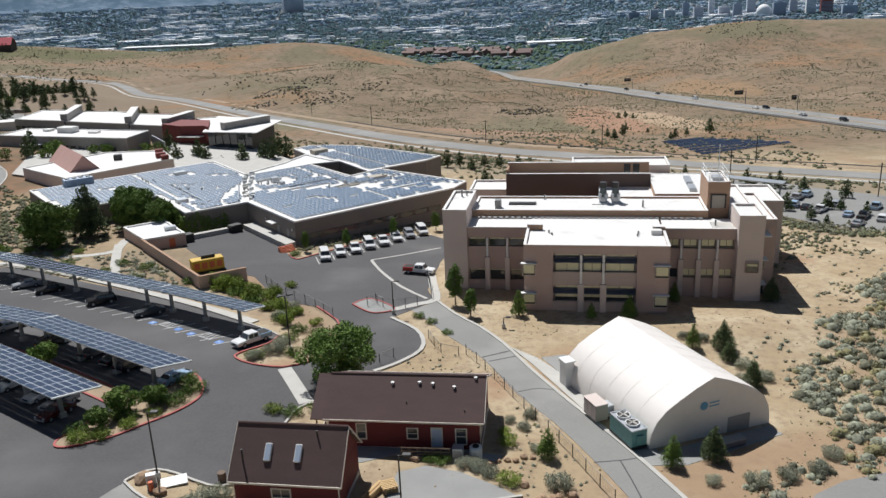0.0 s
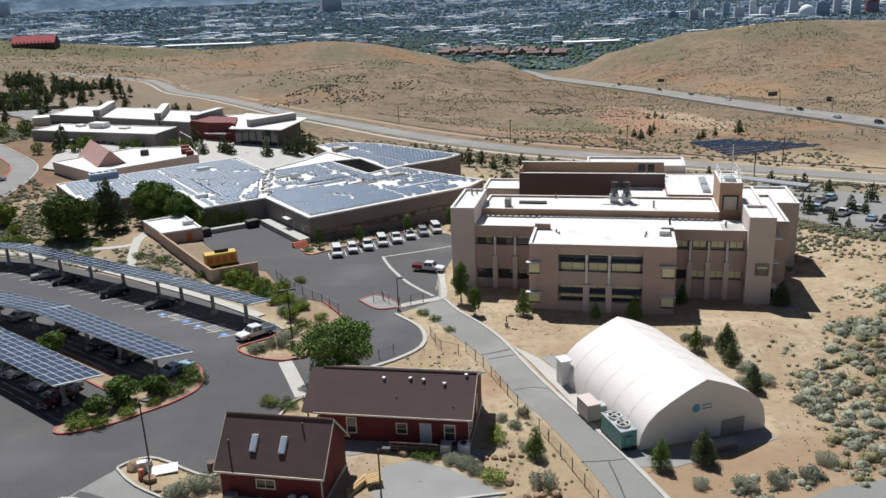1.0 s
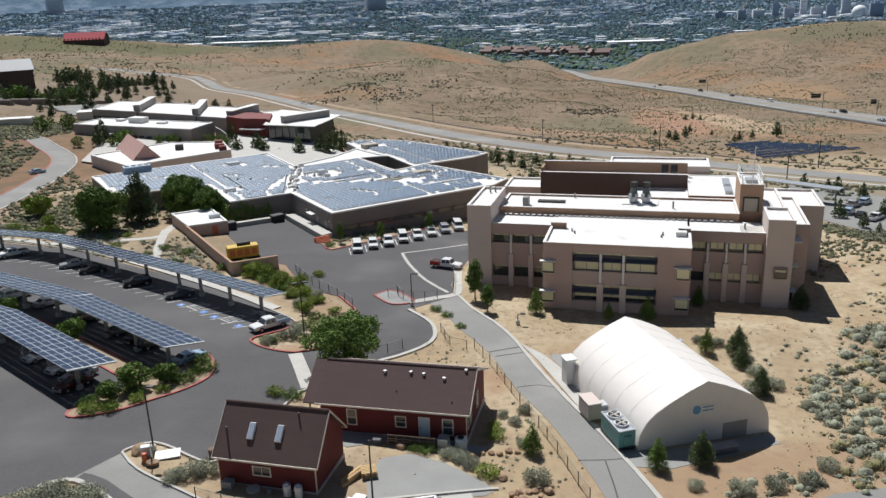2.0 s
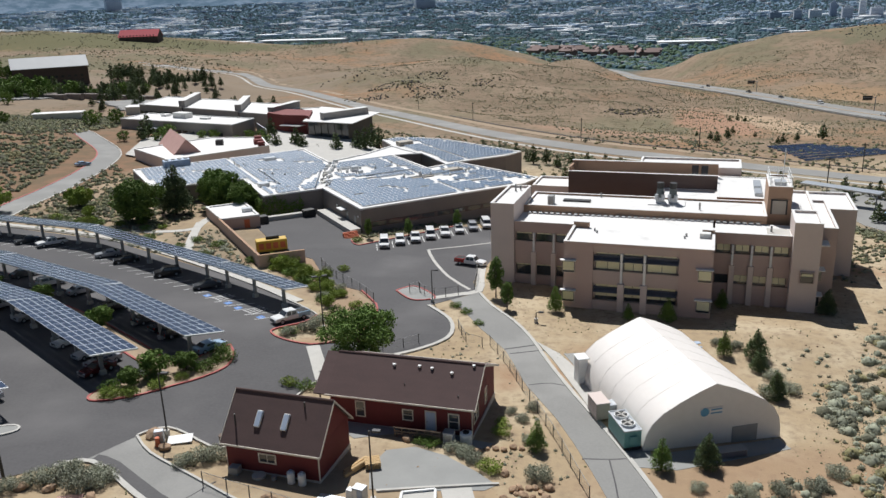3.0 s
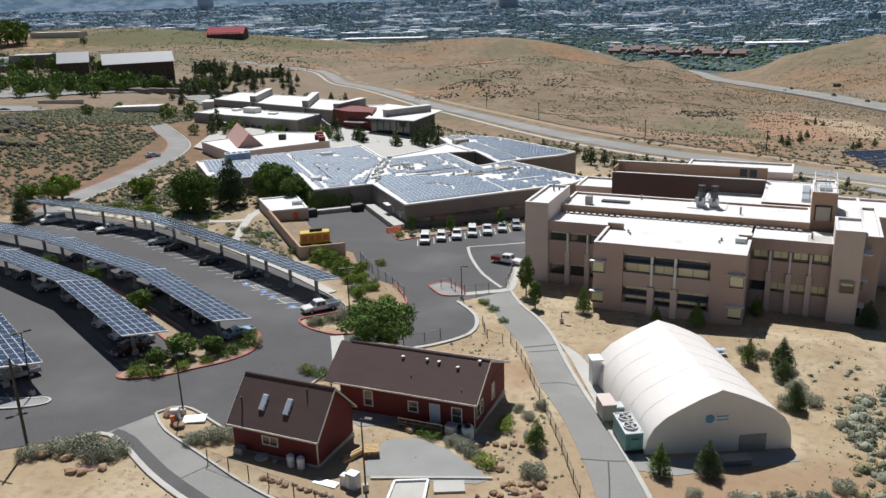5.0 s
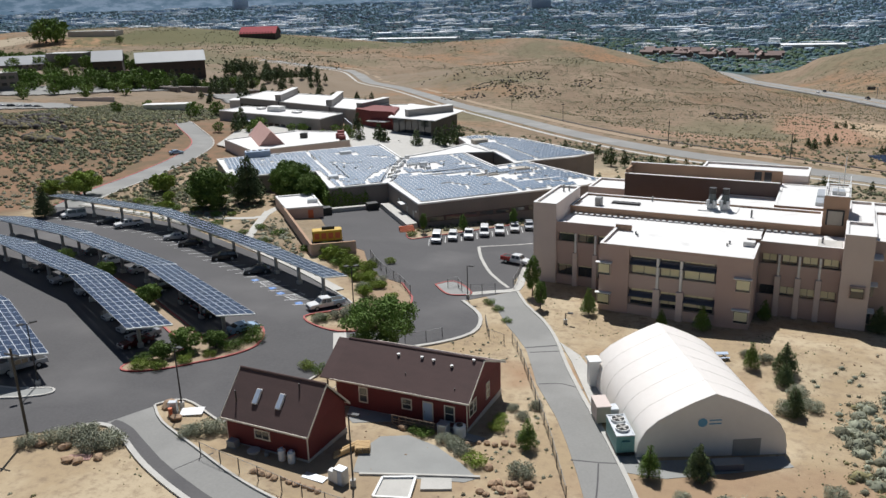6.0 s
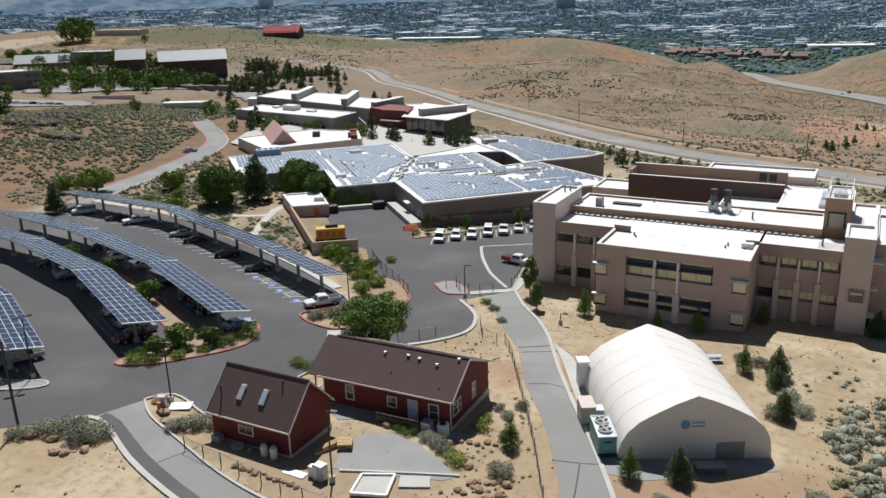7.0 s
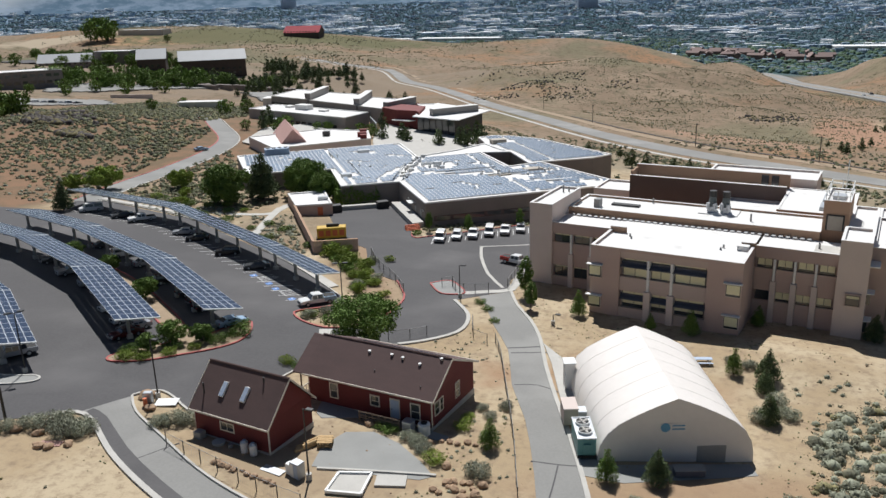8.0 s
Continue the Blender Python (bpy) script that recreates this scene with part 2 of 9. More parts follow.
def tube(points, radius, sides=8, bm=None, taper=1.0):
    """A round bar along points."""
    bm = bm or bmesh.new()
    rings = []
    for i, p in enumerate(points):
        p = Vector(p)
        d = (Vector(points[min(i + 1, len(points) - 1)]) - Vector(points[max(i - 1, 0)])).normalized()
        a = d.orthogonal().normalized()
        b = d.cross(a)
        r = radius * (1 + (taper - 1) * i / max(1, len(points) - 1))
        rings.append([bm.verts.new(p + r * (math.cos(t) * a + math.sin(t) * b)) for t in (2 * math.pi * k / sides for k in range(sides))])
    for r, s in zip(rings, rings[1:]):
        for k in range(sides):
            bm.faces.new((r[k], r[(k + 1) % sides], s[(k + 1) % sides], s[k]))
    bm.faces.new(rings[0][::-1]), bm.faces.new(rings[-1])
    return bm


def smooth_line(points, step=3.0):
    """A rounded plan line through points (Catmull-Rom), sampled about every step metres."""
    out = []
    for i in range(len(points) - 1):
        p0, p1, p2, p3 = (Vector(points[max(0, min(len(points) - 1, i + k))]) for k in (-1, 0, 1, 2))
        n = max(2, int((p2 - p1).length / step))
        for k in range(n):
            t = k / n
            out.append(0.5 * ((2 * p1) + (p2 - p0) * t + (2 * p0 - 5 * p1 + 4 * p2 - p3) * t * t + (3 * p1 - p0 - 3 * p2 + p3) * t ** 3))
    out.append(Vector(points[-1]))
    return out


def ribbon(line, left, right, dz, thick=0.0, bm=None, across=2):
    """A strip that follows the land beside a plan line, from left to right metres off it."""
    bm = bm or bmesh.new()
    rows = []
    for i, p in enumerate(line):
        d = (line[min(i + 1, len(line) - 1)] - line[max(i - 1, 0)]).normalized()
        nrm = Vector((d.y, -d.x))
        rows.append([p + nrm * (left + (right - left) * k / across) for k in range(across + 1)])
    top = [[bm.verts.new(up(q.x, q.y, dz)) for q in r] for r in rows]
    for a, b in zip(top, top[1:]):
        for k in range(across):
            bm.faces.new((a[k], a[k + 1], b[k + 1], b[k]))
    if thick:
        low = [[bm.verts.new(up(r[k].x, r[k].y, dz - thick)) for k in (0, across)] for r in rows]
        for a, b, c, d in zip(top, top[1:], low, low[1:]):
            bm.faces.new((a[0], b[0], d[0], c[0])), bm.faces.new((a[across], c[1], d[1], b[across]))
        bm.faces.new((top[0][0], low[0][0], low[0][1], *top[0][:0:-1])), bm.faces.new((*top[-1][1:], low[-1][1], low[-1][0], top[-1][0]))
    bmesh.ops.recalc_face_normals(bm, faces=bm.faces)
    return bm


def sheet(points, dz, thick=0.25):
    """A paved area over a plan outline, lying on the land."""
    pts = [tuple(p)[:2] for p in points]
    return prism(pts, lambda x, y: ground(x, y) + dz - thick, lambda x, y: ground(x, y) + dz)

# ---- ground ----
def ground_material():
    m = bpy.data.materials.new("dry_ground")
    m.use_nodes = True
    n, l = m.node_tree.nodes, m.node_tree.links
    b = n["Principled BSDF"]
    b.inputs["Roughness"].default_value, b.inputs["Specular IOR Level"].default_value = 0.95, 0.1
    tc = n.new("ShaderNodeTexCoord")

    def tex(scale, detail=6, rough=0.6, seed=0.0):
        t = n.new("ShaderNodeTexNoise")
        t.noise_dimensions = "4D"
        t.inputs["W"].default_value = seed
        t.inputs["Scale"].default_value, t.inputs["Detail"].default_value, t.inputs["Roughness"].default_value = scale, detail, rough
        l.new(tc.outputs["Object"], t.inputs["Vector"])
        return t.outputs[0]

    def ramp(src, lo, hi, a=0.0, z=1.0):
        r = n.new("ShaderNodeMapRange")
        r.interpolation_type = "SMOOTHSTEP"
        for i, v in enumerate((lo, hi, a, z)):
            r.inputs[i + 1].default_value = v
        l.new(src, r.inputs[0])
        return r.outputs[0]

    def blend(f, a, c):
        x = n.new("ShaderNodeMix")
        x.data_type = "RGBA"
        l.new(f, x.inputs[0])
        for k, v in ((6, a), (7, c)):
            if isinstance(v, tuple):
                x.inputs[k].default_value = (*v, 1)
            else:
                l.new(v, x.inputs[k])
        return x.outputs[2]

    def times(a, c):
        x = n.new("ShaderNodeMath")
        x.operation = "MULTIPLY"
        l.new(a, x.inputs[0]), l.new(c, x.inputs[1])
        return x.outputs[0]

    sand = blend(ramp(tex(0.09), 0.4, 0.62), (0.375, 0.285, 0.18), (0.47, 0.382, 0.262))
    sand = blend(ramp(tex(0.9, 8, 0.7, 2), 0.45, 0.7), sand, (0.275, 0.207, 0.14))
    sand = blend(ramp(tex(0.05, 4, 0.5, 5), 0.56, 0.68), sand, (0.345, 0.23, 0.145))
    grass = blend(ramp(tex(0.02, 8, 0.65, 7), 0.38, 0.62), (0.222, 0.163, 0.112), (0.275, 0.205, 0.143))
    grass = blend(ramp(tex(0.006, 5, 0.6, 8), 0.5, 0.64), grass, (0.3, 0.175, 0.1))
    grass = blend(ramp(tex(0.011, 6, 0.6, 11), 0.5, 0.64), grass, (0.19, 0.165, 0.105))
    grass = blend(ramp(tex(0.16, 8, 0.8, 9), 0.5, 0.575), grass, (0.14, 0.115, 0.073))
    # valley colours below are bluish: distance haze mixed into the base colour
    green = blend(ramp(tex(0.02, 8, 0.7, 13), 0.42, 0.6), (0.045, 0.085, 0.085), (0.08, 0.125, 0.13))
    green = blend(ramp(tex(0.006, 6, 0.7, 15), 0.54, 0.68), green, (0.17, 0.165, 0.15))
    # pale blue for the farthest land, haze put into the colour
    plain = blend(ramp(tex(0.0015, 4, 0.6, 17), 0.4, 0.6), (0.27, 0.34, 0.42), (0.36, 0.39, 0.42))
    sep = n.new("ShaderNodeSeparateXYZ")
    l.new(tc.outputs["Object"], sep.inputs[0])
    wob = n.new("ShaderNodeMath")
    wob.operation = "MULTIPLY_ADD"
    wob.inputs[1].default_value = 160
    l.new(tex(0.006, 4, 0.5, 21), wob.inputs[0]), l.new(sep.outputs[1], wob.inputs[2])
    def patch(base, colour, cx, cy, rx, ry, turn, seed, full=0.95):
        mp = n.new("ShaderNodeMapping")
        mp.vector_type = "TEXTURE"
        mp.inputs["Location"].default_value, mp.inputs["Rotation"].default_value, mp.inputs["Scale"].default_value = (cx, cy, 0), (0, 0, radians(turn)), (rx, ry, 1e6)
        l.new(tc.outputs["Object"], mp.inputs[0])
        ln = n.new("ShaderNodeVectorMath")
        ln.operation = "LENGTH"
        l.new(mp.outputs[0], ln.inputs[0])
        ad = n.new("ShaderNodeMath")
        ad.operation = "MULTIPLY_ADD"
        ad.inputs[1].default_value = 1.6
        l.new(tex(0.05, 6, 0.6, seed), ad.inputs[0]), l.new(ln.outputs["Value"], ad.inputs[2])
        return blend(ramp(ad.outputs[0], 1.45, 1.9, full, 0.0), base, colour)

    red = blend(ramp(tex(0.12, 8, 0.7, 25), 0.4, 0.62), (0.245, 0.15, 0.095), (0.17, 0.125, 0.08))
    west = n.new("ShaderNodeMath")
    west.operation = "MULTIPLY_ADD"
    west.inputs[1].default_value = 26
    l.new(tex(0.03, 5, 0.6, 27), west.inputs[0]), l.new(sep.outputs[0], west.inputs[2])
    sand = blend(ramp(west.outputs[0], -125, -108, 1.0, 0.0), sand, red)
    for spec in (((0.345, 0.21, 0.14), 56, 420, 20, 70, 4, 31), ((0.42, 0.31, 0.21), 84, 420, 16, 70, 8, 33), ((0.4, 0.24, 0.14), -930, 1000, 130, 45, 10, 35), ((0.4, 0.33, 0.24), -1130, 1000, 110, 50, 30, 37), ((0.36, 0.23, 0.14), -190, 830, 70, 60, 0, 39), ((0.31, 0.205, 0.14), 10, 350, 50, 18, -30, 41),
                 ((0.16, 0.145, 0.09), 268, 935, 70, 60, 20, 43), ((0.3, 0.2, 0.12), 160, 640, 40, 60, 0, 45), ((0.13, 0.125, 0.065), -760, 1130, 300, 120, 30, 47), ((0.235, 0.185, 0.135), -480, 510, 330, 210, 30, 49), ((0.15, 0.14, 0.085), -830, 740, 330, 170, 20, 53)):
        grass = patch(grass, *spec)
    for spec in (((0.31, 0.205, 0.13), 40, 70, 24, 10, 10, 55), ((0.3, 0.21, 0.135), 64, 100, 16, 34, -20, 57), ((0.27, 0.2, 0.14), -104, 172, 30, 26, -30, 59), ((0.3, 0.22, 0.15), -34, 122, 8, 26, 42, 61), ((0.3, 0.225, 0.15), -8, 62, 14, 8, 0, 63), ((0.21, 0.185, 0.135), 20, 262, 100, 34, -32, 65), ((0.22, 0.19, 0.14), 96, 200, 46, 40, -30, 67), ((0.25, 0.2, 0.145), -26, 165, 7, 22, -40, 69), ((0.19, 0.15, 0.105), -63, 139, 13, 22, 38, 71), ((0.22, 0.165, 0.11), -125, 152, 18, 14, 0, 73)):
        sand = patch(sand, *spec, full=0.6)
    col = blend(ramp(wob.outputs[0], 330, 400), sand, grass)
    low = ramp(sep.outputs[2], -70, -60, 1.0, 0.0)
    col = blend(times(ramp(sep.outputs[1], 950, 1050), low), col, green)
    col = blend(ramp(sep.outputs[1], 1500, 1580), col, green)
    # bluer and paler farther out, again haze put into the colour
    hazed_suburb = blend(ramp(tex(0.012, 6, 0.7, 51), 0.42, 0.6), (0.07, 0.125, 0.18), (0.155, 0.215, 0.285))
    col = blend(ramp(sep.outputs[1], 2000, 3000), col, hazed_suburb)
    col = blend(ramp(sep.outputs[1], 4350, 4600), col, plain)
    col = blend(ramp(sep.outputs[0], -2900, -2300, 1.0, 0.0), col, hazed_suburb)
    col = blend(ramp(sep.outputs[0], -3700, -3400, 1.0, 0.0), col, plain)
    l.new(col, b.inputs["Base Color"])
    bp = n.new("ShaderNodeBump")
    bp.inputs["Strength"].default_value, bp.inputs["Distance"].default_value = 0.5, 0.15
    l.new(tex(1.2, 8, 0.7, 3), bp.inputs["Height"]), l.new(bp.outputs[0], b.inputs["Normal"])
    return m


def steps(lo, hi, near_lo, near_hi, fine, grow=1.09):
    """Grid lines: even near the campus, wider and wider away from it."""
    out = [near_lo + fine * i for i in range(int((near_hi - near_lo) / fine) + 1)]
    d, v = fine, out[-1]
    while v < hi:
        d *= grow
        v += d
        out.append(min(v, hi))
    d, v = fine, out[0]
    while v > lo:
        d *= grow
        v -= d
        out.insert(0, max(v, lo))
    return out


def build_ground():
    xs, ys = steps(-4850, 4850, -200, 120, 4.0, 1.07), steps(-400, 5000, 20, 340, 4.0, 1.05)
    verts = [(x, y, ground(x, y)) for y in ys for x in xs]
    w = len(xs)
    faces = [(j * w + i, j * w + i + 1, (j + 1) * w + i + 1, (j + 1) * w + i) for j in range(len(ys) - 1) for i in range(w - 1)]
    me = bpy.data.meshes.new("ground")
    me.from_pydata(verts, [], faces)
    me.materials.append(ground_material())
    me.polygons.foreach_set("use_smooth", [True] * len(me.polygons))
    tagged(new("ground", me), "sandy dry hillside that falls to a wide city valley", "ground", kind="structure")


build_ground()


def paved(name, points, dz, material, label, thick=0.25, category="pavement"):
    return tagged(mesh_ob(name, sheet(points, dz, thick), M[material]), label, category, kind="structure")


def draped(name, points, dz, material, label, cell=4.0):
    """A paved area over uneven land, laid in small cells that follow it."""
    verts, faces, seen = [], [], {}
    xs, ys = [p[0] for p in points], [p[1] for p in points]

    def corner(i, j):
        if (i, j) not in seen:
            seen[(i, j)] = len(verts)
            x, y = min(xs) + i * cell, min(ys) + j * cell
            verts.append((x, y, ground(x, y) + dz))
        return seen[(i, j)]
    for i in range(int((max(xs) - min(xs)) / cell) + 1):
        for j in range(int((max(ys) - min(ys)) / cell) + 1):
            if field(points, (), min(xs) + (i + 0.5) * cell, min(ys) + (j + 0.5) * cell):
                faces.append((corner(i, j), corner(i + 1, j), corner(i + 1, j + 1), corner(i, j + 1)))
    me = bpy.data.meshes.new(name)
    me.from_pydata(verts, [], faces)
    me.materials.append(M[material])
    ob = tagged(new(name, me), label, "car park", kind="structure")
    mod = ob.modifiers.new("thickness", "SOLIDIFY")
    mod.thickness, mod.offset = 0.6, -1
    return ob


def strip(name, points, half, dz, material, label, thick=0.2, category="road", step=3.0, left=None, right=None):
    line = smooth_line(points, step)
    return tagged(mesh_ob(name, ribbon(line, -half if left is None else left, half if right is None else right, dz, thick, across=4), M[material]), label, category, kind="structure")


LOT = [(-33.5, 65), (-32.8, 66.3), (-31.2, 67.4), (-28.5, 66.6), (-24.6, 64.7), (-22.3, 65.2), (-21.2, 69.5), (-20.2, 80), (-19.0, 83.2), (-14.0, 84.6), (-12.5, 93.2), (-10.3, 95.3), (-7.6, 99.2), (-6.7, 103), (-8.3, 108.6), (-13, 114), (-10.3, 117.6),
       (-6.6, 122.8), (-8.5, 128), (-7.6, 146), (-5.0, 160), (-11, 166.5), (-20, 167.5), (-36, 146.5), (-39, 150), (-52, 173), (-57, 172.5), (-66, 159), (-49, 138), (-41.5, 134.9),
       (-33.3, 121.6), (-26, 118.6), (-22.6, 114), (-20.6, 110.4), (-19.6, 103.6), (-20.4, 98.4), (-21.9, 96.2), (-25, 94.2), (-29.5, 94.9), (-32.4, 96.6), (-32.6, 98.6), (-29.2, 102.4), (-28.6, 105.6), (-33.0, 109.4), (-52, 121), (-88, 138), (-123, 143.5), (-127, 140), (-121, 131), (-150, 124), (-160, 85),
       (-100, 40), (-46, 50.5), (-38, 57.3), (-36, 58.8)]
paved("parking_lot", LOT, 0.05, "asphalt", "dark grey asphalt car park with faded tyre marks", category="car park")
ROAD_R = [(-6.4, 122.2), (-3.2, 116.2), (1.0, 110.5), (4.6, 104), (8.2, 95.3), (12.4, 86.2), (15.5, 80), (20.2, 69.8), (25, 58), (32, 40)]
ROAD_L = [(-10.2, 117.7), (-7, 113), (-3, 106), (2.1, 98.2), (6.3, 88), (10.8, 80), (15.5, 69.2), (20, 57), (27, 39)]
right_edge, left_edge = smooth_line(ROAD_R, 4), smooth_line(ROAD_L, 4)
SERVICE = [tuple(p) for p in right_edge] + [tuple(p) for p in left_edge[::-1]]
paved("service_road", SERVICE, 0.05, "road", "light grey worn asphalt service road", category="road")
strip("kerb", ROAD_R, 0, 0.16, "concrete", "pale concrete kerb along the service road", 0.3, "kerb", left=-0.5, right=0.02)
NEAR_OUT = [(-33.5, 64.9), (-30, 62), (-23.3, 58.9), (-15.4, 55.4), (-8, 53.2), (2, 51.5), (18, 49)]
NEAR_IN = [(-36.1, 58.9), (-33, 58.2), (-25.5, 53.9), (-17.7, 50.5), (-8, 47.2), (4, 44.5), (18, 42)]
a, b = smooth_line(NEAR_OUT, 3), smooth_line(NEAR_IN, 3)
DRIVE = [tuple(p) for p in a] + [tuple(p) for p in b[::-1]]
paved("driveway", DRIVE, 0.045, "road", "grey asphalt driveway that leaves the car park", category="road")

# ---- research building ----
def ring(u0, u1, v0, v1, t, z0, z1):
    """A closed rectangular frame, t wide."""
    bm = bmesh.new()
    rows = [[bm.verts.new((u, v, z)) for u, v in q] for z, q in ((z0, ((u0, v0), (u1, v0), (u1, v1), (u0, v1))), (z1, ((u0, v0), (u1, v0), (u1, v1), (u0, v1))), (z1, ((u0 + t, v0 + t), (u1 - t, v0 + t), (u1 - t, v1 - t), (u0 + t, v1 - t))), (z0, ((u0 + t, v0 + t), (u1 - t, v0 + t), (u1 - t, v1 - t), (u0 + t, v1 - t))))]
    for r, q in zip(rows, rows[1:] + rows[:1]):
        for i in range(4):
            bm.faces.new((r[i], r[(i + 1) % 4], q[(i + 1) % 4], q[i]))
    bmesh.ops.recalc_face_normals(bm, faces=bm.faces)
    return bm


def flat_roofed(parent, u0, u1, v0, v1, z1, wall, z0=-4.0, rim=0.45, thick=0.35, roof="roof_white", cap="roof_white"):
    """A block with a flat roof sunk behind a parapet that has a pale cap."""
    part("wall", box(u0, u1, v0, v1, z0, z1 - rim), M[wall], parent)
    part("parapet", ring(u0, u1, v0, v1, thick, z1 - rim, z1 - 0.06), M[wall], parent)
    part("roof", box(u0 + thick, u1 - thick, v0 + thick, v1 - thick, z1 - rim, z1 - rim + 0.03), M[roof], parent)
    part("parapet_cap", ring(u0 - 0.04, u1 + 0.04, v0 - 0.04, v1 + 0.04, thick + 0.08, z1 - 0.06, z1), M[cap], parent)


def window(parent, u0, u1, v, z0, z1, lights=1, blind=0.6, depth=0.12):
    """A window in a wall that faces -v: frame, panes and, behind the upper part of the glass, a blind."""
    f = bmesh.new()
    t = 0.065
    box(u0, u1, v - depth, v + 0.02, z1 - t, z1, bm=f), box(u0, u1, v - depth, v + 0.02, z0, z0 + t, bm=f)
    box(u0, u0 + t, v - depth, v + 0.02, z0 + t, z1 - t, bm=f), box(u1 - t, u1, v - depth, v + 0.02, z0 + t, z1 - t, bm=f)
    w = (u1 - u0 - 2 * t) / lights
    for i in range(1, lights):
        box(u0 + t + w * i - 0.03, u0 + t + w * i + 0.03, v - depth, v + 0.02, z0 + t, z1 - t, bm=f)
    win = part("window", f, M["dark_metal"], parent)
    for i in range(lights):
        a, b = u0 + t + w * i + 0.03, u0 + t + w * (i + 1) - 0.03
        part("pane", box(a, b, v - 0.045, v - 0.03, z0 + t, z1 - t), M["glass"], win)
        drop = z1 - t - (z1 - z0 - 2 * t) * blind
        if blind:
            part("blind", box(a, b, v - 0.062, v - 0.048, drop, z1 - t), M["blind"], win)
    return win


M["stucco_band"] = mat("pinkish_tan_stucco", (0.52, 0.42, 0.375), 0.95, (0.45, 0.365, 0.325), 0.25, 9, 0.15)
M["flue"] = mat("grey_green_fan_paint", (0.14, 0.165, 0.16), 0.45, (0.1, 0.12, 0.118), 1, 9)
BLD = pose(8.1, 118.9, 0, 0, 0, -5)
lab = empty("research_building", BLD, "two-storey brown stucco research building with flat white roofs and corner towers", "building")


def build_lab():
    W = lambda *a, **k: flat_roofed(lab, *a, **k)
    # projecting wing: two piers, a recessed window bay between them, one roof over all
    part("wall", box(0, 4.6, 0, 10.0, -4, 12.1), M["stucco"], lab, "brown stucco pier of the projecting wing")
    part("wall", box(17.6, 22.5, 0, 10.0, -4, 12.1), M["stucco"], lab, "brown stucco pier of the projecting wing")
    for a in ((0, 22.5, 0.0, 0.35), (0, 0.35, 0.35, 9.4), (22.15, 22.5, 0.35, 8.6)):
        part("parapet", box(*a, 12.1, 12.54), M["stucco"], lab)
    part("wall", box(4.6, 17.6, 1.3, 10.0, -4, 12.1), M["stucco_tan"], lab, "recessed window bay of the wing")
    for z0, z1, v in ((11.0, 12.1, 0.25), (5.75, 8.0, 0.3), (-4, 3.0, 0.3)):
        part("spandrel", box(4.6, 17.6, v, 1.3, z0, z1), M["stucco_band"], lab, "stucco band between the window rows")
    part("roof", box(0.35, 22.15, 0.35, 17.6, 12.1, 12.14), M["roof_white"], lab, "white membrane roof")
    bm = bmesh.new()
    for a in ((-0.05, 22.55, -0.05, 0.4), (-0.05, 0.4, 0.4, 9.4), (22.1, 22.55, 0.4, 8.6)):
        box(*a, 12.54, 12.6, bm=bm)
    part("parapet_cap", bm, M["roof_white"], lab)
    for u0, u1, s in ((0.0, 2.6, 1), (20.6, 22.5, -1)):
        bm = box(u0, u1, 8.6 if s < 0 else 9.4, 9.9, 12.14, 13.1)
        part("parapet_step", bm, M["stucco_orange"], lab, "raised stub of parapet")
        part("parapet_cap", box(u0 - 0.05, u1 + 0.05, (8.6 if s < 0 else 9.4) - 0.05, 9.95, 13.1, 13.18), M["roof_white"], lab)
    edges = (4.6, 9.0, 12.5, 17.6)
    for i in range(3):
        a, b = edges[i] + 0.3, edges[i + 1] - 0.3
        for z0, z1, bl in ((10.35, 10.98, 0.6), (8.02, 9.6, 1.0), (5.1, 5.72, 1.0), (3.02, 4.4, 0.6)):
            window(lab, a, b, 1.0, z0, z1, 2, bl)
        for z in (9.65, 4.45):
            for k in range(6):
                part("sunshade_slat", box(a - 0.2, b + 0.2, -0.05 + k * 0.16, 0.06 + k * 0.16, z + 0.05 * k, z + 0.05 * k + 0.12), M["louvre"], lab, "slate blue sunshade slat")
        part("wall_infill", box(edges[i], edges[i + 1], 1.02, 1.3, 9.6, 10.35), M["louvre"], lab)
        part("wall_infill", box(edges[i], edges[i + 1], 1.02, 1.3, 4.4, 5.1), M["louvre"], lab)
    for u in edges[1:3]:
        part("column", box(u - 0.5, u + 0.5, -0.25, 1.0, -4, 6.1, 0.04), M["stucco_tan"], lab)
        part("column_shaft", box(u - 0.2, u + 0.2, 0.05, 1.0, 6.1, 11.0, 0.03), M["white_paint"], lab, "slim pale upper column")
    # corner windows of the piers, with pale ledges
    for u0, u1, z0, z1 in ((-0.12, 1.8, 7.6, 9.4), (-0.12, 1.8, 2.7, 4.4), (20.4, 22.4, 7.5, 9.3), (20.4, 22.4, 2.6, 4.4)):
        part("window_surround", box(u0 - 0.1, u1 + 0.1, -0.3, 0.0, z0 - 0.15, z1 + 0.1, 0.03), M["stucco_tan"], lab)
        window(lab, u0, u1, -0.3, z0, z1, 1, 0.85)
        part("ledge", box(u0 - 0.35, u1 + 0.25, -0.75, 0.0, z1 + 0.12, z1 + 0.26, 0.02), M["white_paint"], lab)
    # long front block
    for u0, u1 in ((-10.4, 0.0), (22.5, 34.0)):
        part("wall", box(u0, u1, 10.6, 17.5, -4, 12.0), M["stucco"], lab)
        part("parapet", box(u0, u1, 10.0, 10.35, 12.0, 12.44), M["stucco"], lab)
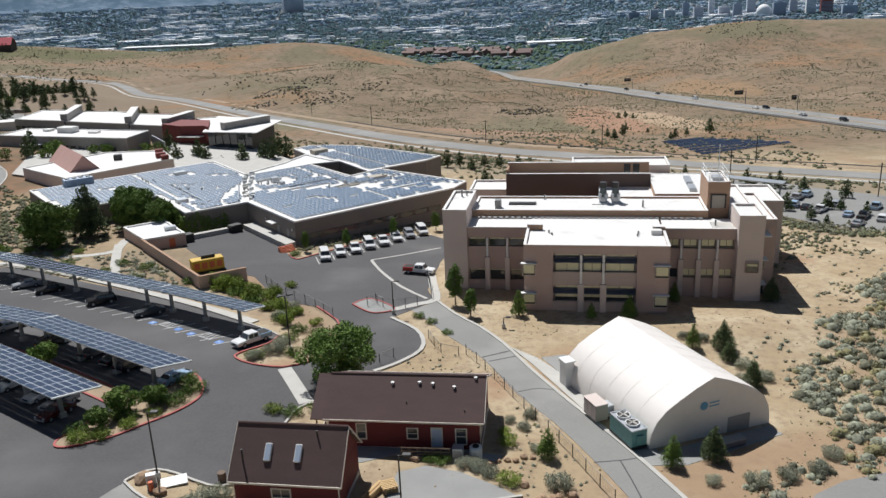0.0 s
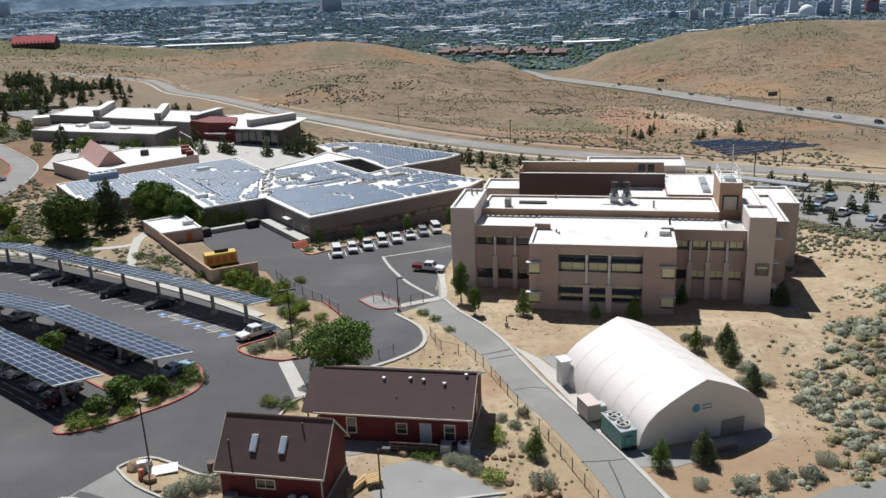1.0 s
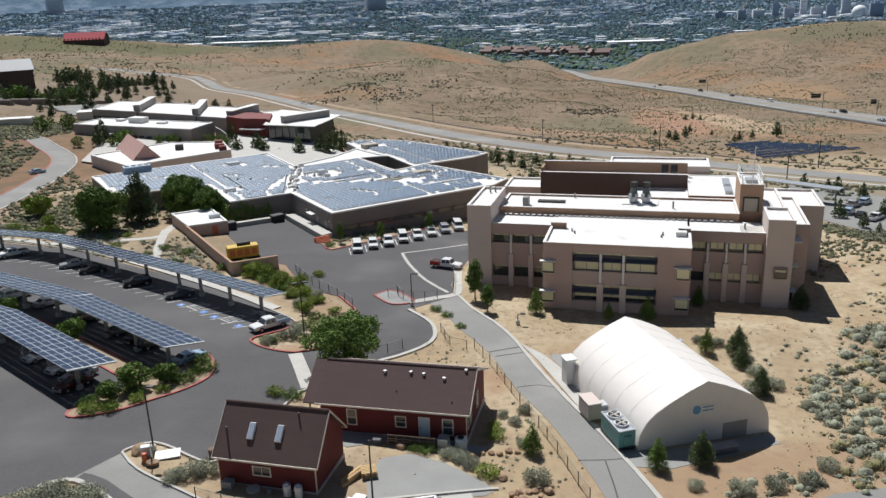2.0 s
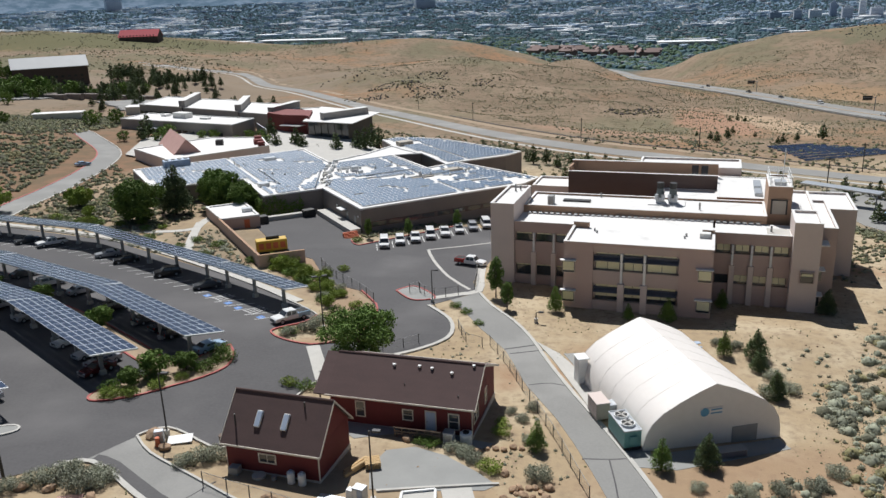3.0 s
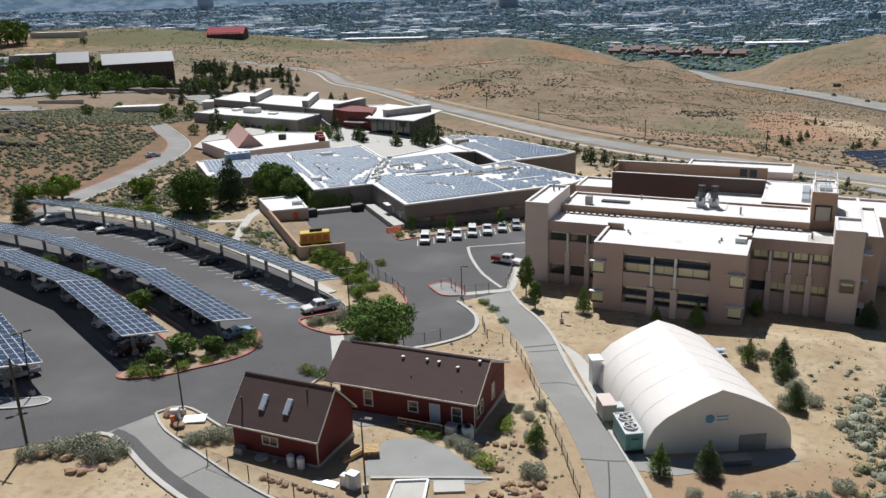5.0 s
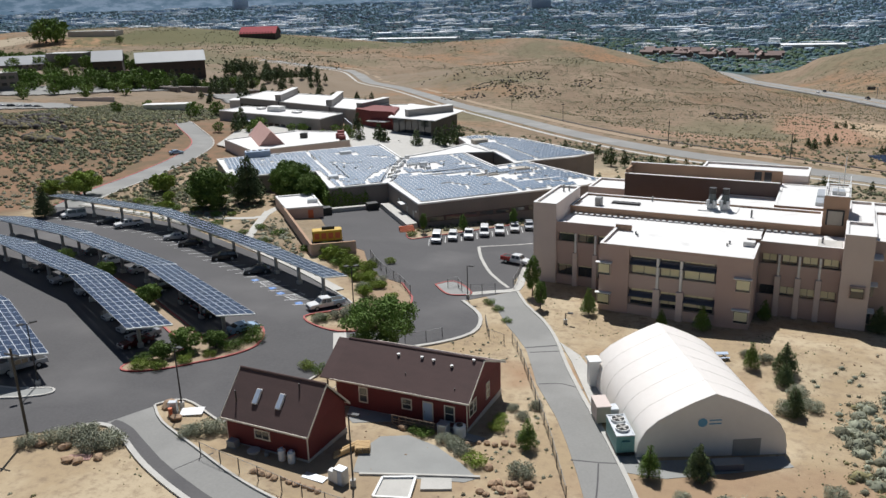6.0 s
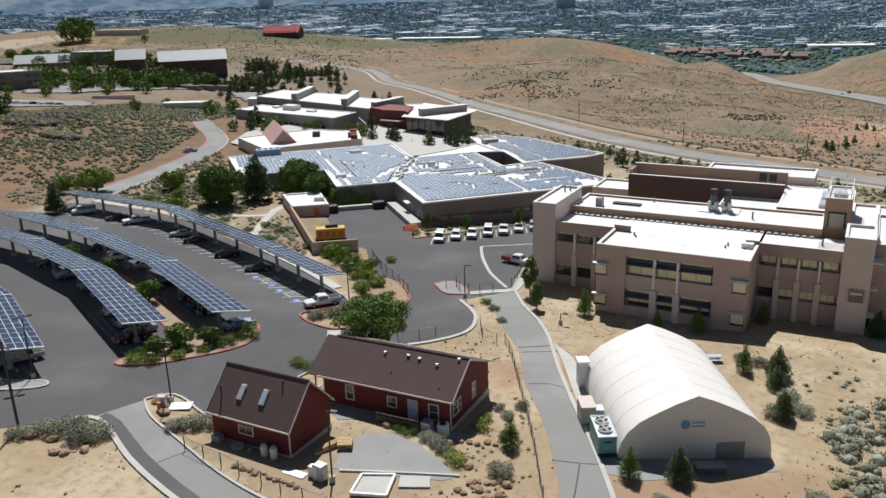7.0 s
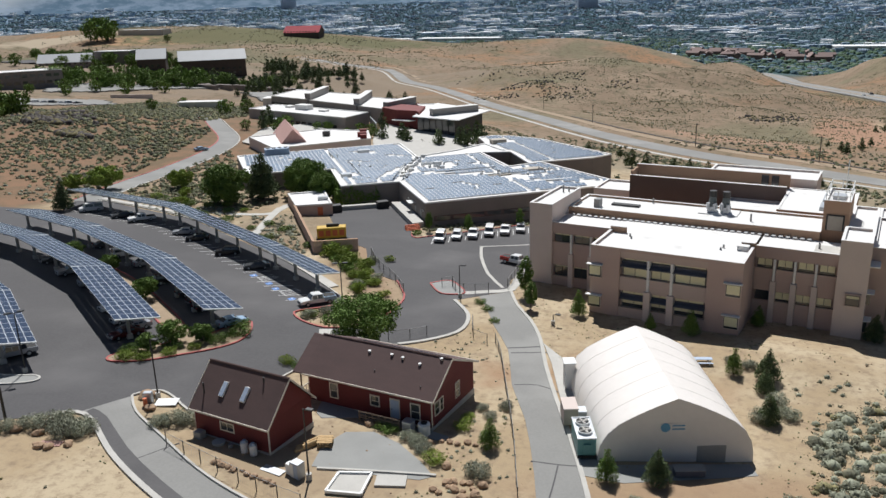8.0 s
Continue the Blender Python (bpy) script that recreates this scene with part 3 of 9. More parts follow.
        for z0, z1 in ((10.6, 12.0), (5.5 if u0 > 0 else 4.9, 9.0), (-4, 3.9 if u0 > 0 else 2.9)):
            part("spandrel", box(u0, u1, 10.0 if z1 == 12.0 else 10.1, 10.6, z0, z1), M["stucco"], lab)
        part("roof", box(u0, u1, 10.35, 17.6, 12.0, 12.05) if u0 > 0 else box(u0, u1 + 0.35, 10.35, 17.6, 12.0, 12.05), M["roof_white"], lab)
        part("parapet_cap", box(u0, u1, 9.95, 10.4, 12.44, 12.5), M["roof_white"], lab)
        n = 3 if u0 < 0 else 4
        w = (u1 - u0) / n
        for i in range(n):
            a, b = u0 + w * i + 0.35, u0 + w * (i + 1) - 0.35
            window(lab, a, b, 10.45, 9.05, 10.55, 2, 0.15 if u0 < 0 else 0.75)
            lo, hi = (2.95, 4.85) if u0 < 0 else (3.95, 5.45)
            window(lab, a, b, 10.45, lo, hi, 2, 0.1 if u0 < 0 else (0.0 if i == 0 else 0.8))
            if i:
                part("column", box(u0 + w * i - 0.42, u0 + w * i + 0.42, 9.5, 10.6, -4, 7.2, 0.04), M["stucco_tan"], lab)
                part("column_shaft", box(u0 + w * i - 0.17, u0 + w * i + 0.17, 9.7, 10.4, 7.2, 10.6, 0.03), M["white_paint"], lab)
    # towers
    W(-14.5, -10.4, 9.7, 23.5, 15.6, "stucco_tan")
    W(34.0, 38.0, 8.3, 16.2, 15.2, "stucco_tan")
    part("window_surround", box(35.3, 37.4, 7.85, 8.3, 5.6, 7.5, 0.03), M["stucco"], lab)
    window(lab, 35.45, 37.25, 7.85, 5.75, 7.3, 1, 0.3)
    for z in (7.4, 3.2):
        part("side_window", box(38.0, 38.5, 9.0, 10.6, z - 1.6, z, 0.03), M["glass"], lab)
        part("ledge", box(38.0, 39.0, 8.7, 10.9, z + 0.05, z + 0.2, 0.02), M["white_paint"], lab)
    part("ledge", box(38.0, 39.3, 9.0, 12.0, 11.4, 11.6, 0.02), M["white_paint"], lab)
    # blocks behind
    W(38.0, 40.6, 12.0, 30.0, 13.6, "stucco")
    W(34.2, 38.0, 16.2, 34.0, 14.2, "stucco_tan")
    W(-10.4, 30.5, 17.6, 27.6, 13.5, "stucco_orange", rim=0.4)
    W(22.6, 34.2, 28.6, 46.0, 13.7, "stucco_orange", rim=0.14)
    W(12.5, 22.6, 31.5, 39.8, 12.3, "stucco_tan", rim=0.3)
    # court wall faces away from the sun; its shade is put into the colour
    bm = box(-6.2, 22.6, 39.8, 40.3, -4, 15.0)
    part("court_wall", bm, M["stucco_dark"], lab, "wall over the inner court, coloured dark for its shade")
    part("parapet_cap", box(-6.25, 22.6, 39.75, 40.35, 15.0, 15.07), M["roof_white"], lab)
    part("roof", box(-6.2, 22.6, 40.3, 44.6, 12.0, 13.6), M["roof_white"], lab)
    part("wall", box(-6.2, 22.6, 44.6, 45.1, -4, 16.3), M["stucco_orange"], lab)
    part("wall", box(-6.2, -5.8, 40.3, 44.6, 12.0, 15.8), M["stucco_orange"], lab)
    for u in (17.6, 19.4):
        part("court_window", box(u, u + 1.3, 44.5, 44.6, 13.9, 16.0), M["glass"], lab)
    part("parapet_cap", box(-6.25, 22.65, 44.55, 45.15, 16.3, 16.38), M["roof_white"], lab)
    W(7, 27, 47.0, 56.0, 15.2, "stucco_tan")
    W(-14, -6.2, 41.0, 50.0, 11.5, "stucco_tan")
    W(38.0, 46.0, 31.0, 44.0, 11.8, "stucco_tan")
    # lift tower with roof rail and mast
    W(30.5, 34.2, 19.2, 28.5, 18.2, "stucco_orange", rim=0.3)
    part("door_frame", box(31.0, 33.6, 18.98, 19.2, 13.5, 16.0, 0.03), M["dark_metal"], lab)
    part("door", box(31.25, 33.35, 18.92, 18.98, 13.55, 15.8), M["beige"], lab, "pale double door to the roof")
    rail = bmesh.new()
    for u, v in [(30.7, 19.4), (34.0, 19.4), (30.7, 24), (34.0, 24), (30.7, 28.3), (34.0, 28.3), (32.3, 19.4), (32.3, 28.3)]:
        tube([(u, v, 18.2), (u, v, 19.6)], 0.06, 6, rail)
    for z in (18.9, 19.6):
        for a, b in (((30.7, 19.4), (34.0, 19.4)), ((30.7, 28.3), (34.0, 28.3)), ((30.7, 19.4), (30.7, 28.3)), ((34.0, 19.4), (34.0, 28.3))):
            tube([(*a, z), (*b, z)], 0.05, 6, rail)
    part("rail", rail, M["white_paint"], lab, "white tubular roof rail")
    part("mast", tube([(33.0, 25, 18.0), (33.0, 25, 23.5)], 0.07, 6), M["white_paint"], lab)
    part("tower_hatch", box(31.5, 33.3, 21.0, 23.5, 17.9, 18.5, 0.05), M["light_metal"], lab)
    # roof plant
    for u in (12.9, 15.1):
        bm = box(u - 0.7, u + 0.7, 23.6, 25.4, 13.1, 14.3, 0.06)
        part("fan_base", bm, M["light_metal"], lab)
        part("exhaust_fan", tube([(u, 24.5, 14.1), (u, 24.5, 14.7), (u, 24.5, 15.2), (u, 24.5, 15.7), (u, 24.5, 16.1)], 0.8, 14, None, 0.6), M["flue"], lab, "grey-green metal exhaust fan stack", True)
        for s_ in (-1, 1):
            part("fan_motor", tube([(u + 0.55 * s_, 23.7, 13.9), (u + 0.55 * s_, 23.7, 14.9)], 0.32, 10), M["light_metal"], lab)
        part("stack_collar", tube([(u, 24.5, 15.9), (u, 24.5, 16.9)], 0.62, 14), M["dark_metal"], lab)
    part("plant_kerb", box(10.9, 17.3, 22.6, 26.6, 13.1, 13.3, 0.03), M["roof_white"], lab)
    part("roof_unit", box(-6.5, -5.4, 19.5, 21.0, 13.1, 14.7, 0.06), M["steel"], lab)
    part("roof_grille", box(-4.2, 0.8, 22.3, 23.6, 13.1, 13.45, 0.03), M["dark_metal"], lab)
    for u, v, z, h in ((2.2, 26.6, 13.1, 0.9), (19.8, 21.0, 13.1, 1.3), (3.7, 8.0, 12.14, 0.5), (4.2, 7.0, 12.14, 0.4), (18.2, 7.8, 12.14, 0.5), (18.0, 6.6, 12.14, 0.4), (31.0, 12.6, 12.05, 1.2), (-12.6, 20.5, 15.1, 1.4), (-11.8, 21.2, 15.1, 1.0)):
        part("vent_pipe", tube([(u, v, z), (u, v, z + h)], 0.16, 8), M["steel"], lab)
    part("roof_pad", box(30.4, 33.8, 11.2, 14.6, 12.05, 12.3, 0.02), M["concrete"], lab)
    part("roof_curb", box(20.2, 21.9, 7.2, 8.5, 12.14, 12.9, 0.03), M["roof_white"], lab)
    part("solar_tube", box(29.0, 30.3, 36.0, 41.5, 13.5, 14.2, 0.1), M["light_metal"], lab)
    part("solar_tube", box(29.0, 30.3, 30.6, 34.6, 13.5, 14.2, 0.1), M["light_metal"], lab)
    slat = bmesh.new()
    box(0, 0.62, 0, 0.45, 0, 0.05, bm=slat)
    first = None
    for i in range(38):
        if first is None:
            first = part("collector", slat, M["steel"], lab, "small dark roof collector panel")
            ob = first
        else:
            ob = new("collector", first.data)
            ob.parent = lab
            ob["label"] = "small dark roof collector panel"
        ob.matrix_basis = pose(-9.6 + i * 1.04, 16.7, 12.25, 25, 0, 0)


build_lab()

# ---- hall with solar roof ----
def poly_roofed(parent, outline, z1, wall, z0=-6.0, rim=0.35, thick=0.5, roof="roof_white", lean=0.0):
    """A block over a plan outline (anticlockwise) with a white roof and a pale rim round it."""
    part("wall", prism(outline, z0, z1 - rim), M[wall], parent)
    c = [Vector(p) for p in outline]
    inner = []
    n = len(c)
    for i in range(n):
        a, p, b = c[i - 1], c[i], c[(i + 1) % n]
        d1, d2 = (p - a).normalized(), (b - p).normalized()
        n1, n2 = Vector((-d1.y, d1.x)), Vector((-d2.y, d2.x))
        k = n1 + n2
        inner.append(p + k * (thick / max(0.3, 1 + n1.dot(n2))))
    part("roof", prism([tuple(p) for p in inner], z1 - rim, z1 - rim + 0.06), M[roof], parent)
    bm = bmesh.new()
    for i in range(n):
        j = (i + 1) % n
        o, q = [tuple(c[i]), tuple(c[j])], [tuple(inner[j]), tuple(inner[i])]
        prism(o + q, z1 - rim, z1, bm)
    part("roof_rim", bm, M["roof_white"], parent)


def field(inside, blocks, x, y):
    """Whether a roof point is on the outline and off the clear strips."""
    hit = False
    for (ax, ay), (bx, by) in zip(inside, inside[1:] + inside[:1]):
        if (ay > y) != (by > y) and x < (bx - ax) * (y - ay) / (by - ay) + ax:
            hit = not hit
    return hit


def inset(outline, d):
    c = [Vector(p) for p in outline]
    out = []
    for i in range(len(c)):
        d1, d2 = (c[i] - c[i - 1]).normalized(), (c[(i + 1) % len(c)] - c[i]).normalized()
        n1, n2 = Vector((-d1.y, d1.x)), Vector((-d2.y, d2.x))
        out.append(tuple(c[i] + (n1 + n2) * (d / max(0.3, 1 + n1.dot(n2)))))
    return out


def solar_field(parent, outline, z, turn, rng, gap=0.035, size=(1.02, 1.68), pitch=(1.08, 1.94), clear=(), limit=300):
    """Rows of tilted modules on a roof. The nearest are parts of their own, the rest one joined part."""
    shape = inset(outline, 1.0)
    cx, cy = sum(p[0] for p in outline) / len(outline), sum(p[1] for p in outline) / len(outline)
    c, s = math.cos(radians(turn)), math.sin(radians(turn))
    spots = []
    for i in range(-75, 76):
        for j in range(-60, 61):
            if i % 29 == 0:
                continue
            x, y = cx + i * pitch[0] * c - j * pitch[1] * s, cy + i * pitch[0] * s + j * pitch[1] * c
            if all(field(shape, (), x + dx, y + dy) for dx in (-0.6, 0.6) for dy in (-0.6, 0.6)) and not any((x - a) ** 2 / p ** 2 + (y - b) ** 2 / q ** 2 < 1 for a, b, p, q in clear) and rng.random() > gap:
                spots.append((x, y))
    spots.sort(key=lambda p: p[1])
    w, h = size
    cells = bmesh.new()
    box(-w / 2, w / 2, -h / 2, h / 2, 0, 0.05, bm=cells)
    for f in cells.faces:
        f.material_index = 1
    inner = [cells.verts.new((x, y, 0.054)) for x, y in ((-w / 2 + 0.05, -h / 2 + 0.06), (w / 2 - 0.05, -h / 2 + 0.06), (w / 2 - 0.05, h / 2 - 0.06), (-w / 2 + 0.05, h / 2 - 0.06))]
    cells.faces.new(inner).material_index = 0
    first = None
    rest = bmesh.new()
    for k, (x, y) in enumerate(spots):
        m = pose(x, y, z + 0.32, 10, 0, turn)
        if k < limit:
            if first is None:
                first = part("solar_panel", cells.copy(), [M["roof_panel"], M["roof_panel_frame"]], parent)
                ob = first
            else:
                ob = new("solar_panel", first.data)
                ob.parent = parent
            ob.matrix_basis = m
        else:
            vs = [rest.verts.new(m @ v.co) for v in cells.verts]
            cells.verts.index_update()
            for f in cells.faces:
                rest.faces.new([vs[v.index] for v in f.verts]).material_index = f.material_index
    if rest.verts:
        ob = part("panel_field", rest, [M["roof_panel"], M["roof_panel_frame"]], parent, "rows of blue solar panels")
        ob["kind"] = "stuff"
    cells.free()


M["roof_panel_frame"] = mat("grey_module_frame", (0.5, 0.55, 0.62), 0.5, (0.42, 0.46, 0.52), 1, 9)
M["roof_panel"] = mat("blue_roof_solar_glass", (0.042, 0.1, 0.175), 0.5, (0.03, 0.075, 0.14), 0.3, 3, vary=0.25, spec=0.35)
hall = empty("campus_hall", None, "long single-storey taupe hall with solar panels on its white roof", "building")
HALL_A = [(-39.1, 157.2), (-7.2, 184.6), (-4.5, 191.5), (-28.8, 208.7), (-35.3, 200.8), (-49.8, 217.2), (-63.7, 204.8), (-55.0, 175.2)]
HALL_B = [(-66.5, 166.6), (-55.1, 175.4), (-63.8, 205.0), (-80.4, 225.2), (-118.2, 192.2), (-98.9, 171.4), (-80.0, 183.4)]
HALL_C = [(-31.3, 205.8), (-28.9, 208.9), (-17.1, 218.5), (-13.5, 224.9), (-40.3, 243.8), (-50, 246.6), (-57, 246.2), (-60.7, 241.7), (-54.6, 232.2), (-49.0, 226.5), (-42.0, 220.4)]
HALL_D = [(-63.7, 205.0), (-49.6, 217.4), (-42.2, 220.4), (-49.1, 226.4), (-54.7, 232.1), (-58.4, 219.6), (-64.6, 208.4)]


def build_hall():
    rng = random.Random(4)
    for o, z in ((HALL_A, 6.3), (HALL_B, 6.15), (HALL_C, 6.2), (HALL_D, 6.2)):
        poly_roofed(hall, o, z, "taupe")
    solar_field(hall, HALL_A, 6.0, 40.6, rng, clear=((-54, 196, 6, 5), (-48, 187, 9, 1.6), (-34, 190, 9, 2.8), (-20, 187, 10, 1.5), (-28, 199, 6, 2.4), (-40, 178, 3, 0.9), (-30, 179, 2.2, 0.9), (-44, 170, 2.4, 0.9), (-24, 194, 3, 1.6), (-57.5, 184, 2.4, 7), (-10, 189, 2.6, 3), (-44, 201, 5, 1.4)))
    solar_field(hall, HALL_B, 5.85, 40.6, rng, clear=((-71, 178, 3.2, 3.2), (-84, 208, 5, 2.4), (-62, 190, 1.6, 14), (-88, 186, 4, 1), (-78, 195, 5, 0.9), (-96, 192, 4, 1.6), (-72, 206, 4, 1.4)), limit=120)
    solar_field(hall, HALL_C, 5.9, 40.6, rng, clear=((-53, 236, 7, 5),), limit=0)
    for x, y, w, d, h, z in ((-71.5, 177.5, 2.6, 2.6, 0.9, 5.85), (-84, 208, 3.4, 1.8, 1.0, 5.85), (-54, 196, 2.0, 1.4, 1.3, 6.0), (-51.5, 193.5, 1.2, 1.2, 0.8, 6.0), (-34, 190, 6, 2.0, 0.35, 6.0), (-28, 199, 5.0, 2.4, 0.5, 6.0), (-51, 234, 4.6, 3.0, 1.3, 5.9), (-57.5, 197.5, 4, 0.6, 0.5, 6.0)):
        ob = part("roof_unit", box(-w / 2, w / 2, -d / 2, d / 2, 0, h, 0.06), M["beige" if w > 4.4 else "light_metal"], hall)
        ob.matrix_basis = pose(x, y, z, 0, 0, 40)
    for x, y, L in ((-48, 187, 13), (-20, 187.5, 12), (-59.5, 190, 20)):
        ob = part("roof_duct", box(-L / 2, L / 2, -0.3, 0.3, 0, 0.4, 0.04), M["roof_white"], hall)
        ob.matrix_basis = pose(x, y, 5.98, 0, 0, 106 if L == 20 else 40)
    # pipe runs, curbs and small vents strewn over the roof
    for k in range(34):
        u = k / 33
        x, y = -55.5 - 8.4 * u + rng.uniform(-1.0, 1.0), 178 + 27 * u + rng.uniform(-1.2, 1.2)
        w_, d_, h_ = rng.uniform(0.3, 1.5), rng.uniform(0.3, 0.9), rng.uniform(0.25, 1.0)
        part("roof_curb", box(-w_ / 2, w_ / 2, -d_ / 2, d_ / 2, 0, h_, 0.03), M[("roof_white", "light_metal", "concrete")[k % 3]], hall).matrix_basis = pose(x, y, 6.0, 0, 0, 40)
    for x, y, n_ in ((-54, 196, 9), (-33, 190, 8), (-27, 199, 6), (-46, 204, 5), (-74, 190, 5), (-88, 200, 5)):
        for k in range(n_):
            px_, py_ = x + rng.uniform(-6, 6), y + rng.uniform(-3, 3)
            part("vent_pipe", tube([(px_, py_, 5.9), (px_, py_, 6.0 + rng.uniform(0.5, 1.1))], rng.uniform(0.12, 0.3), 7), M[("light_metal", "roof_white")[k % 2]], hall)
    for x, y, L, a_ in ((-60.4, 186, 20, 108), (-58.8, 190, 26, 107), (-44, 192.5, 16, 40), (-30, 193, 18, 40), (-74, 186, 22, 130)):
        part("pipe_run", tube([(-L / 2, 0, 0), (L / 2, 0, 0)], 0.13, 6), M["light_metal"], hall).matrix_basis = pose(x, y, 6.5, 0, 0, a_)
    # dark band, coloured for shade, and doors on the wall beside the van bays
    d = Vector((31.9, 27.4)).normalized()
    a = math.degrees(math.atan2(d.y, d.x))
    bm = box(2.0, 38.0, -0.06, 0.0, 1.8, 3.0)
    part("window_band", bm, M["stucco_dark"], hall, "window band with shade put into its dark colour").matrix_basis = pose(-39.1, 157.2, 0, 0, 0, a)
    for i in range(9):
        part("pane", box(2.6 + i * 4, 5.8 + i * 4, -0.09, -0.06, 1.95, 2.85), M["glass"], hall).matrix_basis = pose(-39.1, 157.2, 0, 0, 0, a)
    e = Vector((-15.9, 18.0)).normalized()
    ea = math.degrees(math.atan2(e.y, e.x))
    for s in (3.0, 7.5):
        part("door", box(s, s + 1.1, 0.0, 0.07, 1.6, 3.9), M["steel"], hall, "grey metal service door").matrix_basis = pose(-39.1, 157.2, 0, 0, 0, ea)
    part("canopy", box(8.5, 11.5, 0.0, 1.4, 4.2, 4.35), M["white_paint"], hall).matrix_basis = pose(-39.1, 157.2, 0, 0, 0, ea)
    for s in (1.2, 14.0):
        part("wall_lamp", box(s, s + 0.35, 0.0, 0.25, 4.0, 4.4, 0.04), M["white_paint"], hall).matrix_basis = pose(-39.1, 157.2, 0, 0, 0, ea)


build_hall()


def build_dock():
    dock = empty("loading_dock", None, "concrete loading dock with orange painted steps against the hall", "loading dock")
    part("platform", prism([(-40.4, 153.6), (-38.9, 156.0), (-52.4, 172.8), (-55.0, 170.8)], -2, lambda x, y: ground(x, y) + 1.2), M["concrete"], dock)
    for i in range(5):
        ob = part("step", box(-1.6, 1.6, 0.0, 0.36, -1, 0.2 * (i + 1)), M["orange"], dock, "orange painted step")
        p = Vector((-39.9, 152.4))
        ob.matrix_basis = pose(p.x - 0.2 * i + 0.5, p.y + 0.26 * i - 0.6, ground(p.x, p.y) + 0.05, 0, 0, 38)
    part("dock_edge", prism([(-65.6, 161.0), (-64.6, 160.0), (-55.4, 169.9), (-56.4, 170.9)], -2, lambda x, y: ground(x, y) + 1.0), M["concrete"], dock)
    for k, (x, y) in enumerate(((-64.0, 159.6), (-56.2, 168.6))):
        bin_ = tagged(mesh_ob("waste_container", box(-1.4, 1.4, -1, 1, 0, 1.7, 0.08), M["dark_metal"]), "dark green metal waste container at the loading dock", "container", "waste containers")
        bin_.matrix_basis = pose(x, y, ground(x, y) + 0.05, 0, 0, 46)
    shed = empty("store_shed", None, "small tan flat-roofed store shed with a yard wall", "shed")
    o = [(-69.9, 152.0), (-62.8, 156.6), (-71.6, 167.2), (-79.0, 161.8)]
    poly_roofed(shed, o, 4.5, "stucco")
    part("roof_unit", box(-1.2, 1.2, -0.8, 0.8, 4.15, 5.0, 0.05), M["light_metal"], shed).matrix_basis = pose(-67.5, 160, 0, 0, 0, 30)
    part("door", box(-0.6, 0.6, -0.05, 0.05, 0, 2.1), M["orange"], shed, "orange door").matrix_basis = pose(-65.2, 155.0, 1.6, 0, 0, 33)
    yard = empty("yard_wall", None, "tan stucco yard wall round the generator", "wall")
    line = [Vector(p) for p in ((-70.6, 152.6), (-48.8, 127.4), (-42.3, 133.2))]
    for p, q in zip(line, line[1:]):
        nrm = (q - p).normalized().orthogonal() * 0.2
        part("wall_panel", prism([tuple(p + nrm), tuple(q + nrm), tuple(q - nrm), tuple(p - nrm)], -2, lambda x, y: ground(x, y) + 2.3), M["stucco"], yard)
        part("coping", prism([tuple(p + nrm * 1.3), tuple(q + nrm * 1.3), tuple(q - nrm * 1.3), tuple(p - nrm * 1.3)], lambda x, y: ground(x, y) + 2.3, lambda x, y: ground(x, y) + 2.4), M["stucco_orange"], yard)
    g = empty("standby_generator", pose(-51.4, 138.0, ground(-51.4, 138) + 0.02, 0, 0, 32), "yellow standby generator set behind the yard wall", "generator")
    part("skid", box(-3.2, 3.2, -1.3, 1.3, 0, 0.5, 0.05), M["dark_metal"], g)
    part("enclosure", box(-3.0, 3.0, -1.2, 1.2, 0.5, 2.7, 0.1), M["yellow"], g)
    part("exhaust", box(-1.0, 1.6, -0.3, 0.3, 2.7, 3.3, 0.1), M["dark_metal"], g)
    for i in range(4):
        part("vent_panel", box(-2.6 + i * 1.4, -1.6 + i * 1.4, -1.24, -1.2, 1.0, 2.2), M["orange"], g)


build_dock()

# ---- solar carports ----
def section_grid(near0, far0, far1, near1, rows, cols):
    a = ((Vector(near1) - Vector(near0)) + (Vector(far1) - Vector(far0))) / 2 / rows
    b = ((Vector(far0) - Vector(near0)) + (Vector(far1) - Vector(near1))) / 2 / cols
    return a, b


